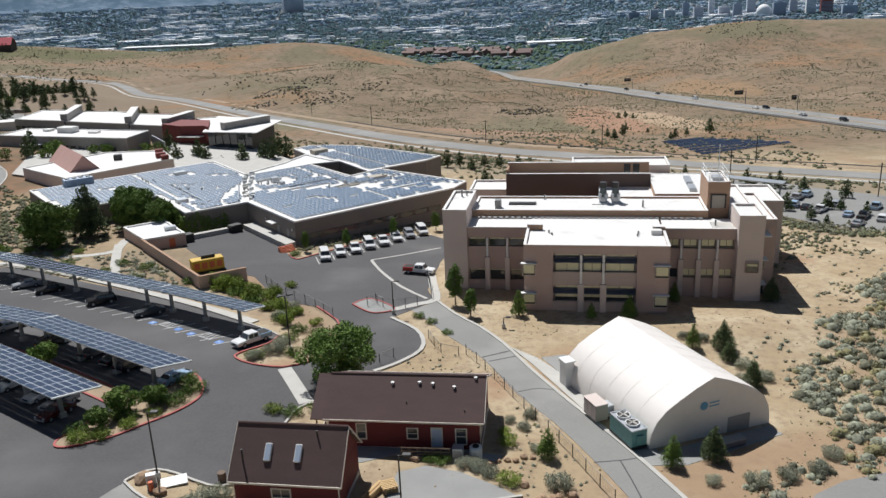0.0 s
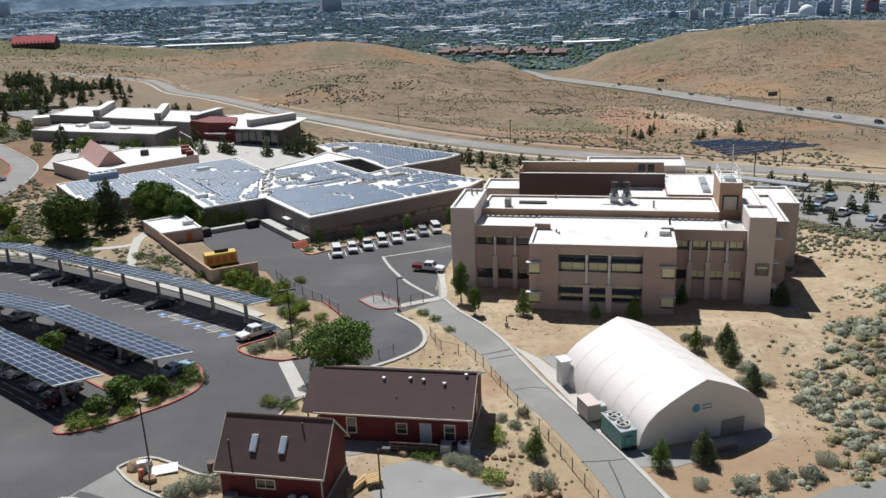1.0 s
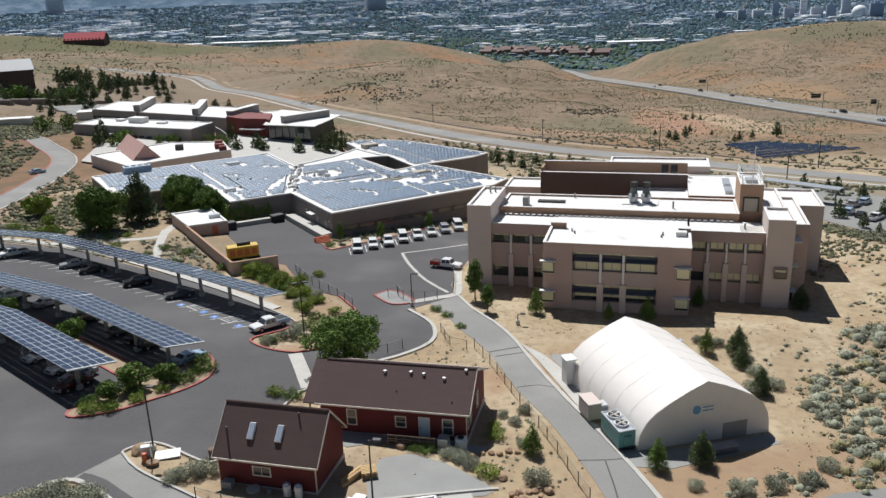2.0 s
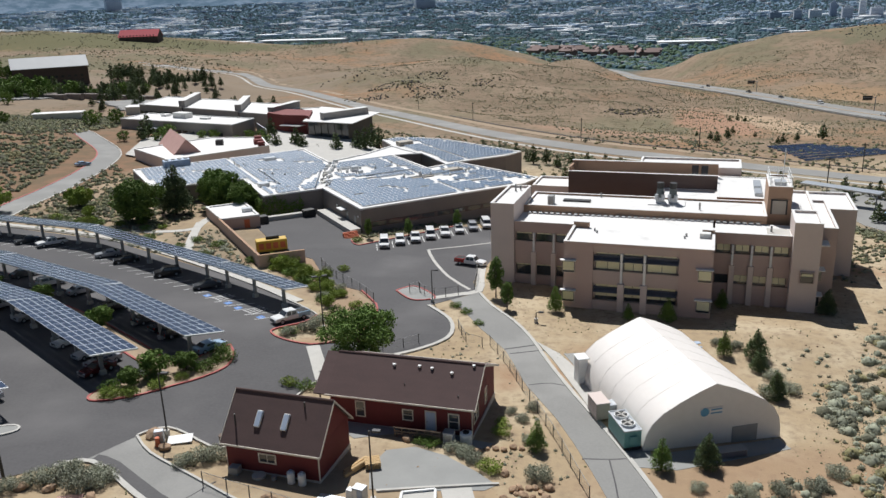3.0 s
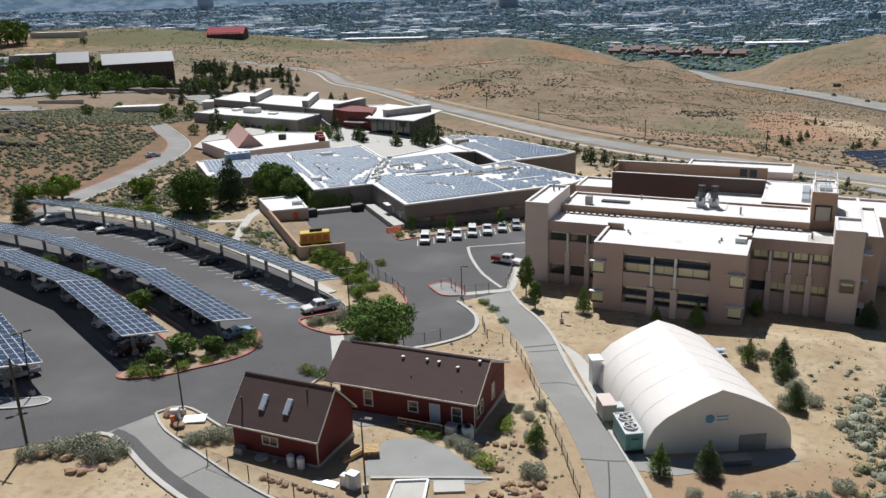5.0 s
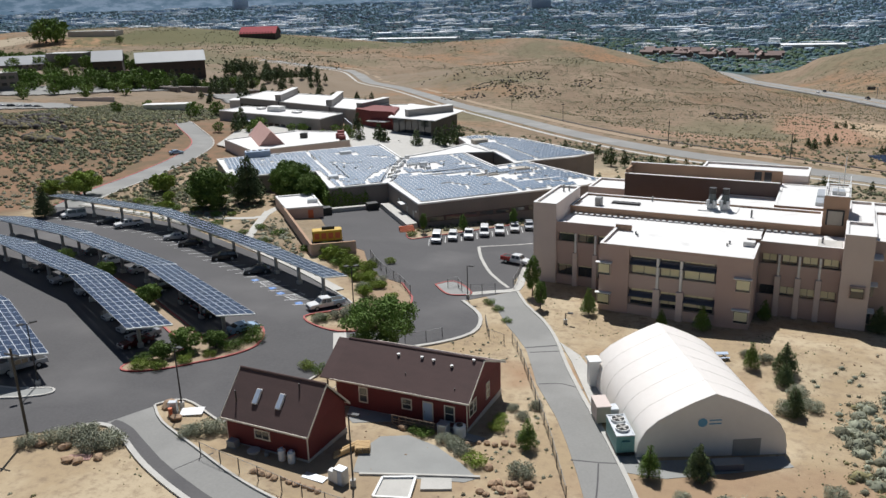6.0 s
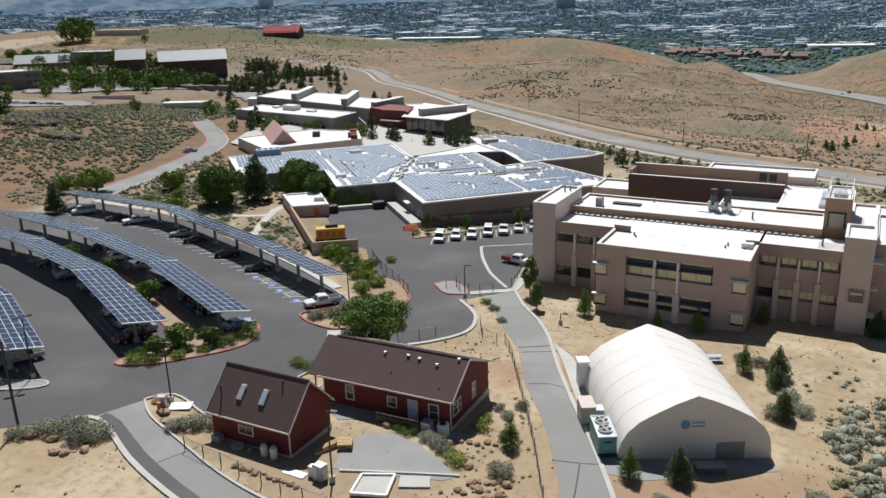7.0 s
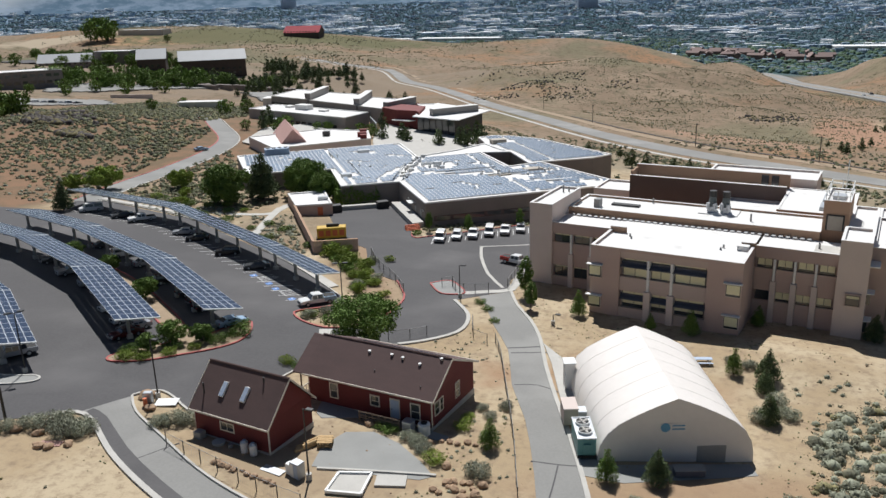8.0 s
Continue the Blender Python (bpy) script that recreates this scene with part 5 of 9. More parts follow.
def build_houses():
    base = 4.75
    h, s, _ = house("red_house", pose(-15.3, 64.7, base, 0, 0, -4.2), 10.3, 7.2, 3.0, 7.1, 0.42, "small dark red wooden house with brown shingles and two skylights")
    sash(h, -1.5, 0.5, -3.62, 1.25, 2.35, -1, 2, False)
    for x in (-2.0, 1.0):
        sky_ = part("skylight", box(-0.33, 0.33, -0.85, 0.85, -0.05, 0.22, 0.04), M["white_paint"], h, "raised glass skylight")
        g = part("pane", box(-0.26, 0.26, -0.78, 0.78, 0.22, 0.235), M["pale_blue"], sky_)
        y = -1.95
        sky_.matrix_basis = pose(x, y, 7.1 + (y) * s + 0.02, math.degrees(math.atan(s)), 0, 0)
    for x, y, hh in ((-4.4, -2.6, 1.3), (2.6, -0.7, 0.6)):
        part("flue_pipe", tube([(x, y, 7.1 + y * s - 0.1), (x, y, 7.1 + y * s + hh)], 0.09, 8), M["dark_metal"], h)
    for k, x in enumerate((2.4, 3.6)):
        t = empty("gas_tank", h.matrix_basis @ pose(x, -4.35, -0.15), "white upright gas tank by the red wall", "gas tank", "gas tanks")
        bm = tube([(0, 0, 0.1), (0, 0, 0.25), (0, 0, 1.15), (0, 0, 1.3)], 0.4, 14)
        part("shell", bm, M["white_paint"], t, smooth=True)
        part("collar", tube([(0, 0, 1.3), (0, 0, 1.5)], 0.2, 10), M["pale_blue"], t)
    for nm, x, w, hh, mt, lab in (("air_conditioner", -3.9, 1.1, 1.1, "steel", "grey outdoor air conditioner against the house"), ("wash_tub", -1.2, 1.3, 0.5, "concrete", "pale round tub with dry plants"), ("bucket", 0.5, 0.5, 0.6, "steel", "grey bucket beside the wall")):
        ob = tagged(mesh_ob(nm, box(-w / 2, w / 2, -0.45, 0.45, 0, hh, 0.05) if nm == "air_conditioner" else tube([(0, 0, 0), (0, 0, hh * 0.6), (0, 0, hh)], w / 2, 12, None, 1.1), M[mt]), lab, nm.replace("_", " "))
        ob.matrix_basis = h.matrix_basis @ pose(x, -4.4, -0.2)
    base = 3.95
    h, s, sb = house("red_house", pose(-5.55, 78.6, base, 0, 0, -3.0), 16.6, 10.6, 3.55, 6.7, 0.5, "long dark red wooden house with brown shingles and a ramp", -1.0, (1,))
    for x0, x1, z0, z1 in ((-5.3, -4.1, 1.0, 3.0), (0.3, 1.6, 1.2, 2.6), (5.6, 6.9, 0.7, 2.7)):
        sash(h, x0, x1, -5.32, z0, z1)
    part("door_frame", box(2.95, 4.25, -5.38, -5.3, 0.3, 2.7), M["trim"], h)
    d = part("door", box(3.07, 4.13, -5.42, -5.38, 0.35, 2.55), M["pale_blue"], h, "pale blue flush door")
    part("door_handle", tube([(3.2, -5.5, 1.4), (3.2, -5.42, 1.4)], 0.05, 8), M["dark_metal"], d)
    gable_window(h, 8.32, -4.7, -3.5, 1.2, 2.9)
    gable_window(h, 8.32, -3.45, -2.6, 1.2, 2.9)
    gable_window(h, 8.32, 0.4, 1.5, 1.0, 3.0)
    for x, y in ((-1.6, -2.0), (1.4, -1.9), (2.9, -2.0), (5.3, -2.3), (7.6, -1.3)):
        z = 6.7 + (y + 1.0) * s
        v = part("roof_vent", tube([(x, y, z - 0.1), (x, y, z + 0.2)], 0.11, 8), M["white_paint"], h)
        part("vent_cap", tube([(x, y, z + 0.2), (x, y, z + 0.27)], 0.2, 8), M["white_paint"], v)
    for x, y in ((0.2, -3.9), (6.6, -4.6)):
        part("flue_pipe", tube([(x, y, 6.7 + (y + 1) * s - 0.1), (x, y, 6.7 + (y + 1) * s + 0.22)], 0.07, 8), M["dark_metal"], h)
    for i in range(6):
        ob = part("solar_panel", box(-0.95, 0.95, -0.55, 0.55, 0.12, 0.17), M["panel"], h)
        y = -1.0 + 0.9
        ob.matrix_basis = pose(-3.2 + i * 2.0, y, 6.7 - 0.9 * sb + 0.02, -math.degrees(math.atan(sb)), 0, 0)
    # porch on the short side
    part("porch_floor", box(-9.9, -8.3, -5.0, 1.5, -1.5, 0.25), M["wood"], h)
    for y in (-4.9, -1.8, 1.3):
        part("porch_post", box(-9.85, -9.7, y - 0.07, y + 0.07, 0.25, 3.6), M["wood"], h)
    part("porch_rail", box(-9.8, -9.72, -4.9, 1.3, 1.1, 1.2), M["trim"], h)
    for i in range(12):
        part("baluster", box(-9.79, -9.74, -4.6 + i * 0.48, -4.54 + i * 0.48, 0.3, 1.1), M["trim"], h)
    part("porch_beam", box(-9.9, -8.3, -5.6, -5.4, 3.35, 3.55), M["trim"], h)
    part("porch_roof", profile_x([(-5.8, 3.5), (-5.8, 3.6), (-1.0, 6.7), (4.8, 3.6), (4.8, 3.5), (-1.0, 6.6)], -10.2, -8.8), M["shingle"], h)
    # ramp with a rail
    r = empty("access_ramp", h.matrix_basis @ pose(1.7, 0, 0), "weathered wooden access ramp with plank rails at the door", "ramp")
    part("deck", box(-1.8, 3.6, -7.2, -5.45, -1.2, 0.25), M["wood"], r)
    for i in range(7):
        part("post", box(-1.75 + i * 0.86, -1.63 + i * 0.86, -7.25, -7.13, -0.8, 1.35), M["wood"], r)
    for z in (0.55, 0.85, 1.25):
        part("rail_board", box(-1.8, 3.6, -7.3, -7.25, z, z + 0.13), M["wood"], r)
    for nm, x, w, hh, lab in (("cabinet", 6.0, 1.5, 1.8, "white metal utility cabinet beside the ramp"),):
        ob = empty("utility_cabinet", h.matrix_basis @ pose(x, -6.5, -0.5) @ Matrix.Diagonal((0.75, 0.75, 0.85, 1)), lab, "cabinet")
        part("body", box(-0.75, 0.75, -0.7, 0.7, 0, 1.9, 0.06), M["white_paint"], ob)
        part("lid", box(-0.8, 0.8, -0.75, 0.75, 1.9, 2.0, 0.03), M["light_metal"], ob)
        part("door", box(-0.6, 0.6, -0.74, -0.7, 0.2, 1.7), M["light_metal"], ob)
    t = empty("water_tank", h.matrix_basis @ pose(7.9, -6.4, -0.6) @ Matrix.Diagonal((0.8, 0.8, 0.9, 1)), "white round water tank on a pad", "water tank")
    part("shell", tube([(0, 0, 0), (0, 0, 0.1), (0, 0, 1.7), (0, 0, 2.0)], 0.85, 18), M["white_paint"], t, smooth=True)
    part("lid", tube([(0, 0, 2.0), (0, 0, 2.15)], 0.45, 12), M["dark_metal"], t)
    part("pad", box(-1.2, 1.2, -1.2, 1.2, -0.4, 0.02), M["concrete"], t)


build_houses()


# ---- fabric hall with its plant ----
M["sign_blue"] = mat("faded_blue_print", (0.12, 0.33, 0.5), 0.7, (0.16, 0.36, 0.5), 1, 9)


def build_tent():
    # local x runs along the ridge, from the far gable to the near one
    a, b = Vector((19.9, 95.2)), Vector((27.9, 77.9))
    d = b - a
    T = pose(a.x, a.y, 2.1, 0, 0, math.degrees(math.atan2(d.y, d.x)))
    L = d.length
    t = empty("fabric_hall", T, "cream fabric storage hall with a pointed arched roof", "tent hall")
    half = [(8.1, -1.0), (8.1, 0.6), (8.05, 1.6), (7.8, 2.9), (7.1, 4.2), (5.9, 5.3), (4.2, 6.25), (2.1, 7.25), (0.0, 8.05)]
    ribs = 6
    for k in range(ribs):
        x0, x1 = L * k / ribs, L * (k + 1) / ribs
        bm = bmesh.new()
        outline = half + [(-y, z) for y, z in half[-2::-1]]
        cuts = 5
        rows = []
        for c in range(cuts + 1):
            u = c / cuts
            sag = 0.006 * math.sin(math.pi * u)
            rows.append([bm.verts.new((x0 + (x1 - x0) * u, y * (1 - sag / 9), z - sag * 0.6 if z > 0 else z)) for y, z in outline])
        for r, s in zip(rows, rows[1:]):
            for i in range(len(outline) - 1):
                bm.faces.new((r[i], r[i + 1], s[i + 1], s[i]))
        for e in bm.edges:
            if all(abs(v.co.y) < 0.01 for v in e.verts):
                e.smooth = False
        bmesh.ops.recalc_face_normals(bm, faces=bm.faces)
        ob = part("fabric_bay", bm, M["tent"], t, smooth=True)
        mod = ob.modifiers.new("thickness", "SOLIDIFY")
        mod.thickness, mod.use_rim = 0.04, False
    for x in (0.0, L):
        bm = bmesh.new()
        outline = half + [(-y, z) for y, z in half[-2::-1]]
        lo, hi = [bm.verts.new((x - 0.04, y * 0.995, z)) for y, z in outline], [bm.verts.new((x + 0.04, y * 0.995, z)) for y, z in outline]
        bm.faces.new(lo), bm.faces.new(hi[::-1])
        for i in range(len(outline)):
            j = (i + 1) % len(outline)
            bm.faces.new((lo[i], lo[j], hi[j], hi[i]))
        bmesh.ops.recalc_face_normals(bm, faces=bm.faces)
        part("gable", bm, M["tent"], t, "cream fabric gable wall")
    for k in range(ribs + 1):
        x = L * k / ribs
        pts = [(x, y * 1.001, z + 0.004) for y, z in half + [(-y, z) for y, z in half[-2::-1]]]
        part("rib_seam", tube(pts, 0.013, 5), M["tent"], t)
    sign = part("sign_panel", box(L + 0.05, L + 0.1, -1.7, 0.9, 4.3, 5.3), M["tent"], t, "cream printed sign panel")
    bm = tube([(L + 0.1, -1.2, 4.85), (L + 0.13, -1.2, 4.85)], 0.5, 16)
    part("sign_mark", bm, M["sign_blue"], sign)
    for z in (5.05, 4.65):
        part("sign_bar", box(L + 0.1, L + 0.12, -0.5, 0.8, z - 0.08, z + 0.08), M["sign_blue"], sign)
    part("roll_door", box(L + 0.04, L + 0.12, 2.2, 5.2, -0.8, 2.6, 0.02), M["steel"], t, "dark roll-up door in the gable")
    # box-shaped entry on the long side
    e = part("entry_box", box(0.5, 2.1, -8.9, -7.7, -0.6, 4.0, 0.05), M["white_paint"], t, "white box-shaped entry with a flat hood")
    part("hood", box(0.35, 2.25, -9.05, -7.5, 4.0, 4.2, 0.04), M["white_paint"], e)
    # beige unit and teal chiller beside the road
    u = empty("air_handler", pose(15.6, 81.4, ground(16, 81) + 0.25, 0, 0, -65.2), "beige metal air handling unit on a concrete pad", "air handler")
    part("cabinet", box(-1.4, 1.4, -0.8, 0.8, 0.15, 2.1, 0.05), M["beige"], u)
    part("top_tray", box(-1.45, 1.45, -0.85, 0.85, 2.1, 2.22, 0.03), M["stucco_tan"], u)
    part("duct", box(-0.6, 0.9, 0.8, 2.0, 0.4, 1.5, 0.08), M["light_metal"], u)
    for i in range(3):
        part("access_panel", box(-1.3 + i * 0.9, -0.5 + i * 0.9, -0.83, -0.8, 0.4, 1.95), M["stucco_tan"], u)
    c = empty("chiller", pose(18.6, 76.4, ground(19, 75) + 0.2, 0, 0, -66) @ Matrix.Diagonal((0.8, 0.8, 0.86, 1)), "teal industrial chiller with a pair of open roof fans", "chiller")
    part("base_frame", box(-2.9, 2.9, -1.25, 1.25, 0, 0.3, 0.03), M["dark_metal"], c)
    part("cabinet", box(-2.8, 2.8, -1.2, 1.2, 0.3, 2.5, 0.05), M["teal"], c)
    rim = bmesh.new()
    for q in ((-2.85, 2.85, -1.25, -1.1), (-2.85, 2.85, 1.1, 1.25), (-2.85, -2.7, -1.1, 1.1), (2.7, 2.85, -1.1, 1.1)):
        box(*q, 2.5, 2.65, bm=rim)
    part("top_rim", rim, M["light_metal"], c)
    part("fan_deck", box(-2.7, 2.7, -1.1, 1.1, 2.5, 2.53), M["light_metal"], c)
    for x in (-1.3, 1.0):
        f = part("fan_shroud", tube([(x, 0, 2.53), (x, 0, 2.85)], 0.95, 20), M["white_paint"], c)
        part("fan_well", tube([(x, 0, 2.85), (x, 0, 2.87)], 0.84, 20), M["rubber"], f)
        for k in range(4):
            b_ = part("fan_blade", box(0.08, 0.78, -0.13, 0.13, 0, 0.03), M["concrete"], f)
            b_.matrix_basis = pose(x, 0, 2.88, 12, 0, 90 * k + 20)
    part("control_box", box(2.8, 3.1, -0.5, 0.5, 0.8, 1.9, 0.03), M["teal"], c)


build_tent()

# ---- kerbs, islands, markings ----
def kerb(points, material, label, closed=False, height=0.17, width=0.28, base=0.05, step=1.5):
    pts = list(points) + ([points[0]] if closed else [])
    line = smooth_line(pts, step)
    return tagged(mesh_ob("kerb", ribbon(line, -width / 2, width / 2, base + height, height + 0.2, across=1), M[material]), label, "kerb", kind="structure")


def island(points, label, kerb_material="red_kerb", soil="soil", kerb_label="faded red painted kerb round a planting bed"):
    line = smooth_line(list(points) + [points[0]], 1.5)[:-1]
    tagged(mesh_ob("planting_bed", sheet([tuple(p) for p in line], 0.16, 0.3), M[soil]), label, "planting bed", kind="structure")
    kerb([tuple(p) for p in line], kerb_material, kerb_label, True, step=5)


M["soil"] = mat("planting_soil", (0.36, 0.27, 0.18), 0.95, (0.24, 0.175, 0.115), 0.6, 7, 0.4)
M["gravel"] = mat("grey_gravel", (0.3, 0.3, 0.285), 0.95, (0.23, 0.23, 0.22), 0.4, 14, 0.3)
island([(-36.2, 91.3), (-34.2, 88.6), (-33.0, 84.4), (-34.4, 80.4), (-36.6, 77.4), (-39.6, 73.6), (-43.4, 71.3), (-45.0, 72.6), (-43.4, 77.4), (-41.4, 80.2), (-52.0, 87.2), (-67.0, 96.0), (-80.0, 101.4), (-94.0, 106.4), (-93.4, 108.6), (-79.0, 103.6), (-64.6, 97.9), (-50.0, 89.6), (-39.6, 83.4), (-38.0, 87.0)], "long planting bed with dry soil between carport rows")
kerb([(-28.8, 105.4), (-29.4, 102.4), (-32.6, 98.6), (-32.4, 96.8), (-29.5, 94.9), (-25, 94.1), (-21.8, 96.1), (-20.3, 98.4), (-19.5, 103.6), (-20.5, 110.5), (-22.5, 114.1), (-26, 118.7)], "red_kerb", "faded red painted kerb of the planted bank")
kerb([(-33.5, 65.0), (-32.8, 66.3), (-31.2, 67.4), (-28.5, 66.6), (-24.6, 64.7), (-22.3, 65.2), (-21.2, 69.5), (-20.2, 80), (-19.0, 83.2), (-14.0, 84.6)], "concrete", "pale concrete kerb at the car park's edge")
kerb([(-12.5, 93.2), (-10.3, 95.3), (-7.6, 99.2), (-6.7, 103), (-8.3, 108.6), (-13, 114)], "concrete", "white kerb of the curved lot edge", width=0.6)
kerb([(-33.5, 64.9), (-30, 62), (-23.3, 58.9), (-15.4, 55.4), (-8, 53.2), (2, 51.5)], "concrete", "pale kerb along the driveway")
kerb([(-38, 57.3), (-36, 58.9), (-33, 58.3), (-25.5, 53.9), (-17.7, 50.5), (-8, 47.2)], "concrete", "wide pale kerb along the driveway", width=0.6)
kerb([(-36, 146.5), (-20, 167.5)], "red_kerb", "faded red kerb in front of the hall", step=3)
kerb([(-123, 143.5), (-88, 138), (-52, 121), (-33.2, 109.2), (-28.8, 105.6)], "concrete", "pale kerb behind the carport", step=3)
kerb([(-39.0, 150.0), (-37.4, 147.2), (-36.0, 146.5)], "red_kerb", "red kerb at the dock steps")
island([(-20.2, 120.0), (-17.6, 117.0), (-15.6, 116.0), (-12.9, 117.6), (-14.6, 120.4), (-18.0, 122.9)], "small gravel traffic island with a lamp", soil="gravel")
island([(-56, 57.5), (-49.5, 60.6), (-47.2, 62.8), (-48.4, 63.8), (-52, 62.2), (-60, 60.5)], "pale gravel island beside the near carport", "concrete", "gravel", "pale concrete kerb")
strip("driveway_edge", [(-35.2, 59.6), (-32.5, 58.9), (-25.2, 54.7), (-17.3, 51.3), (-8, 48.1)], 0.9, 0.06, "asphalt", "darker asphalt seam along the driveway", 0.05)
strip("crosswalk", [(-24.7, 93.8), (-22.4, 89.6), (-19.2, 83.6)], 0.95, 0.066, "concrete", "pale concrete path across the car park", 0.05, "path")
strip("sidewalk", [(-13.4, 117.6), (-9.5, 120.6), (-6.6, 123.2), (-7.6, 130), (-8.6, 137)], 0.75, 0.1, "concrete", "pale concrete sidewalk by the gate", 0.3, "path")
strip("sidewalk", [(-95, 146.5), (-88, 146), (-80, 148), (-76, 152), (-78, 160), (-74, 178)], 1.0, 0.06, "concrete", "pale concrete walk through the planting", 0.3, "path")
strip("sidewalk", [(-67, 132), (-73, 145), (-78, 157)], 0.9, 0.08, "concrete", "pale concrete stair walk", 0.3, "path")
strip("sidewalk", [(-34.0, 111.0), (-53.2, 122.4), (-88.5, 139.6), (-123, 145)], 0.8, 0.2, "concrete", "pale concrete walk behind the carport", 0.4, "path")
paved("loading_pad", [(5.8, 102.6), (8.8, 96.6), (12.8, 87.2), (14.6, 83.0), (16.6, 83.8), (14.8, 88.2), (12.0, 94.6), (9.4, 99.0)], 0.12, "concrete", "bright concrete ramp pad beside the fabric hall")
paved("apron", [(14.9, 88.2), (12.2, 94.4), (10.0, 99.2), (13.5, 100.4), (16.6, 92.6), (21.5, 74.0), (35.0, 80.6), (36.0, 78.6), (24.0, 71.4), (19.4, 71.0), (16.7, 83.4)], 0.04, "gravel", "grey gravel apron round the fabric hall")
paved("gravel_pad", [(-5.4, 60.8), (-6.6, 64.6), (-6.0, 68.4), (-3.2, 69.8), (0.4, 68.8), (4.2, 66.4), (6.6, 64.4), (5.6, 63.2), (0.0, 61.8)], 0.04, "gravel", "grey gravel pad in front of the houses")
paved("house_path", [(-11.5, 71.0), (-10.2, 70.0), (-6.4, 72.0), (0.4, 71.6), (4.4, 71.0), (4.8, 72.4), (-2.0, 73.3), (-8.0, 73.4), (-12.4, 73.6)], 0.05, "gravel", "grey compacted path beside the long house")
for q, l in (([(-1.4, 57.2), (1.9, 58.2), (1.0, 61.9), (-2.0, 60.6)], "white concrete slab with a raised rim"), ([(2.2, 60.2), (5.0, 61.4), (4.3, 63.2), (1.5, 62.1)], "plain white concrete slab")):
    paved("concrete_slab", q, 0.22, "concrete", l, 0.4)
strip("retaining_edge", [(-4.6, 60.6), (0.0, 62.3), (4.6, 63.9), (6.8, 64.6)], 0.15, 0.2, "concrete", "low concrete edging across the slope", 0.4, "edging")
strip("near_road", [(18, 49), (30, 56), (37, 64.6), (44, 68.2), (60, 72), (90, 74)], 2.6, 0.03, "road", "grey asphalt road at the foot of the slope", 0.2)
strip("road_crack", [(6.6, 88.0), (9.4, 89.2), (12.2, 88.4)], 0.09, 0.058, "asphalt", "dark tar line across the road", 0.04, step=1)
strip("road_crack", [(1.8, 98.8), (6.2, 101.6)], 0.16, 0.058, "asphalt", "dark tar line across the road", 0.04, step=1)
strip("road_crack", [(2.8, 97.4), (7.2, 99.8)], 0.12, 0.058, "asphalt", "dark tar line across the road", 0.04, step=1)
strip("road_crack", [(14.4, 71.4), (17.4, 72.0), (19.2, 72.6)], 0.1, 0.058, "asphalt", "dark tar line across the road", 0.04, step=1)
strip("road_crack", [(17.2, 71.8), (18.0, 67.0), (18.6, 62.0)], 0.08, 0.058, "asphalt", "dark tar line along the road", 0.04, step=1)
strip("lot_divider", [(-21.4, 146.6), (-18.6, 139.6), (-13.4, 130.0), (-8.2, 123.6)], 0.3, 0.066, "concrete", "pale concrete strip across the lot", 0.05, "path")
strip("lot_divider", [(-21.4, 146.6), (-15, 151.0), (-8.4, 156.2)], 0.22, 0.066, "concrete", "pale concrete strip across the lot", 0.05, "path")
strip("driveway_joint", [(-20.6, 58.6), (-22.6, 53.4)], 0.06, 0.056, "asphalt", "dark joint across the driveway", 0.04, step=1)


def stall_lines():
    def bar(x, y, ang, length, width, material, name="stall_line", label="white parking stall line", cat="road marking"):
        c, s = math.cos(radians(ang)), math.sin(radians(ang))
        pts = [(x + c * u - s * v, y + s * u + c * v) for u, v in ((0, -width / 2), (length, -width / 2), (length, width / 2), (0, width / 2))]
        tagged(mesh_ob(name, sheet(pts, 0.062, 0.03), M[material]), label, cat, kind="structure")
    line = [Vector(p) for p in ((-37.4, 101.6), (-53.0, 110.8), (-90.2, 127.6), (-122, 131))]
    for p, q in zip(line, line[1:]):
        d, t = (q - p).length, (q - p).normalized()
        ang = math.degrees(math.atan2(t.y, t.x))
        for k in range(int(d / 2.9)):
            c = p + t * (k * 2.9)
            bar(c.x, c.y, ang + 242, 4.8, 0.12, "paint_white")
    for x, y in ((-36.4, 102.4), (-41.8, 105.5), (-44.5, 107.3), (-49.7, 109.9)):
        bar(x, y, 150, 1.15, 1.1, "blue_paint", "accessible_mark", "blue painted accessible parking mark")
        bar(x - 0.32, y + 0.3, 150, 0.42, 0.34, "paint_white", "accessible_mark", "white figure bar in the blue mark")
    for x, y in ((-39.4, 104.0), (-47.4, 108.6)):
        for k in range(4):
            bar(x + 0.55 - k * 0.62, y - 0.3 + k * 0.36, 65, 3.0, 0.1, "paint_white", "hatch_line", "pale hatched access aisle")
        bar(x + 0.9, y - 0.5, 150, 2.9, 0.1, "paint_white", "hatch_line", "pale hatched access aisle")
    a, b = Vector((-31.2, 143.6)), Vector((-11.4, 167.2))
    for k in range(9):
        p = a.lerp(b, k / 8)
        bar(p.x, p.y, 110, 5.0, 0.12, "paint_white")


stall_lines()


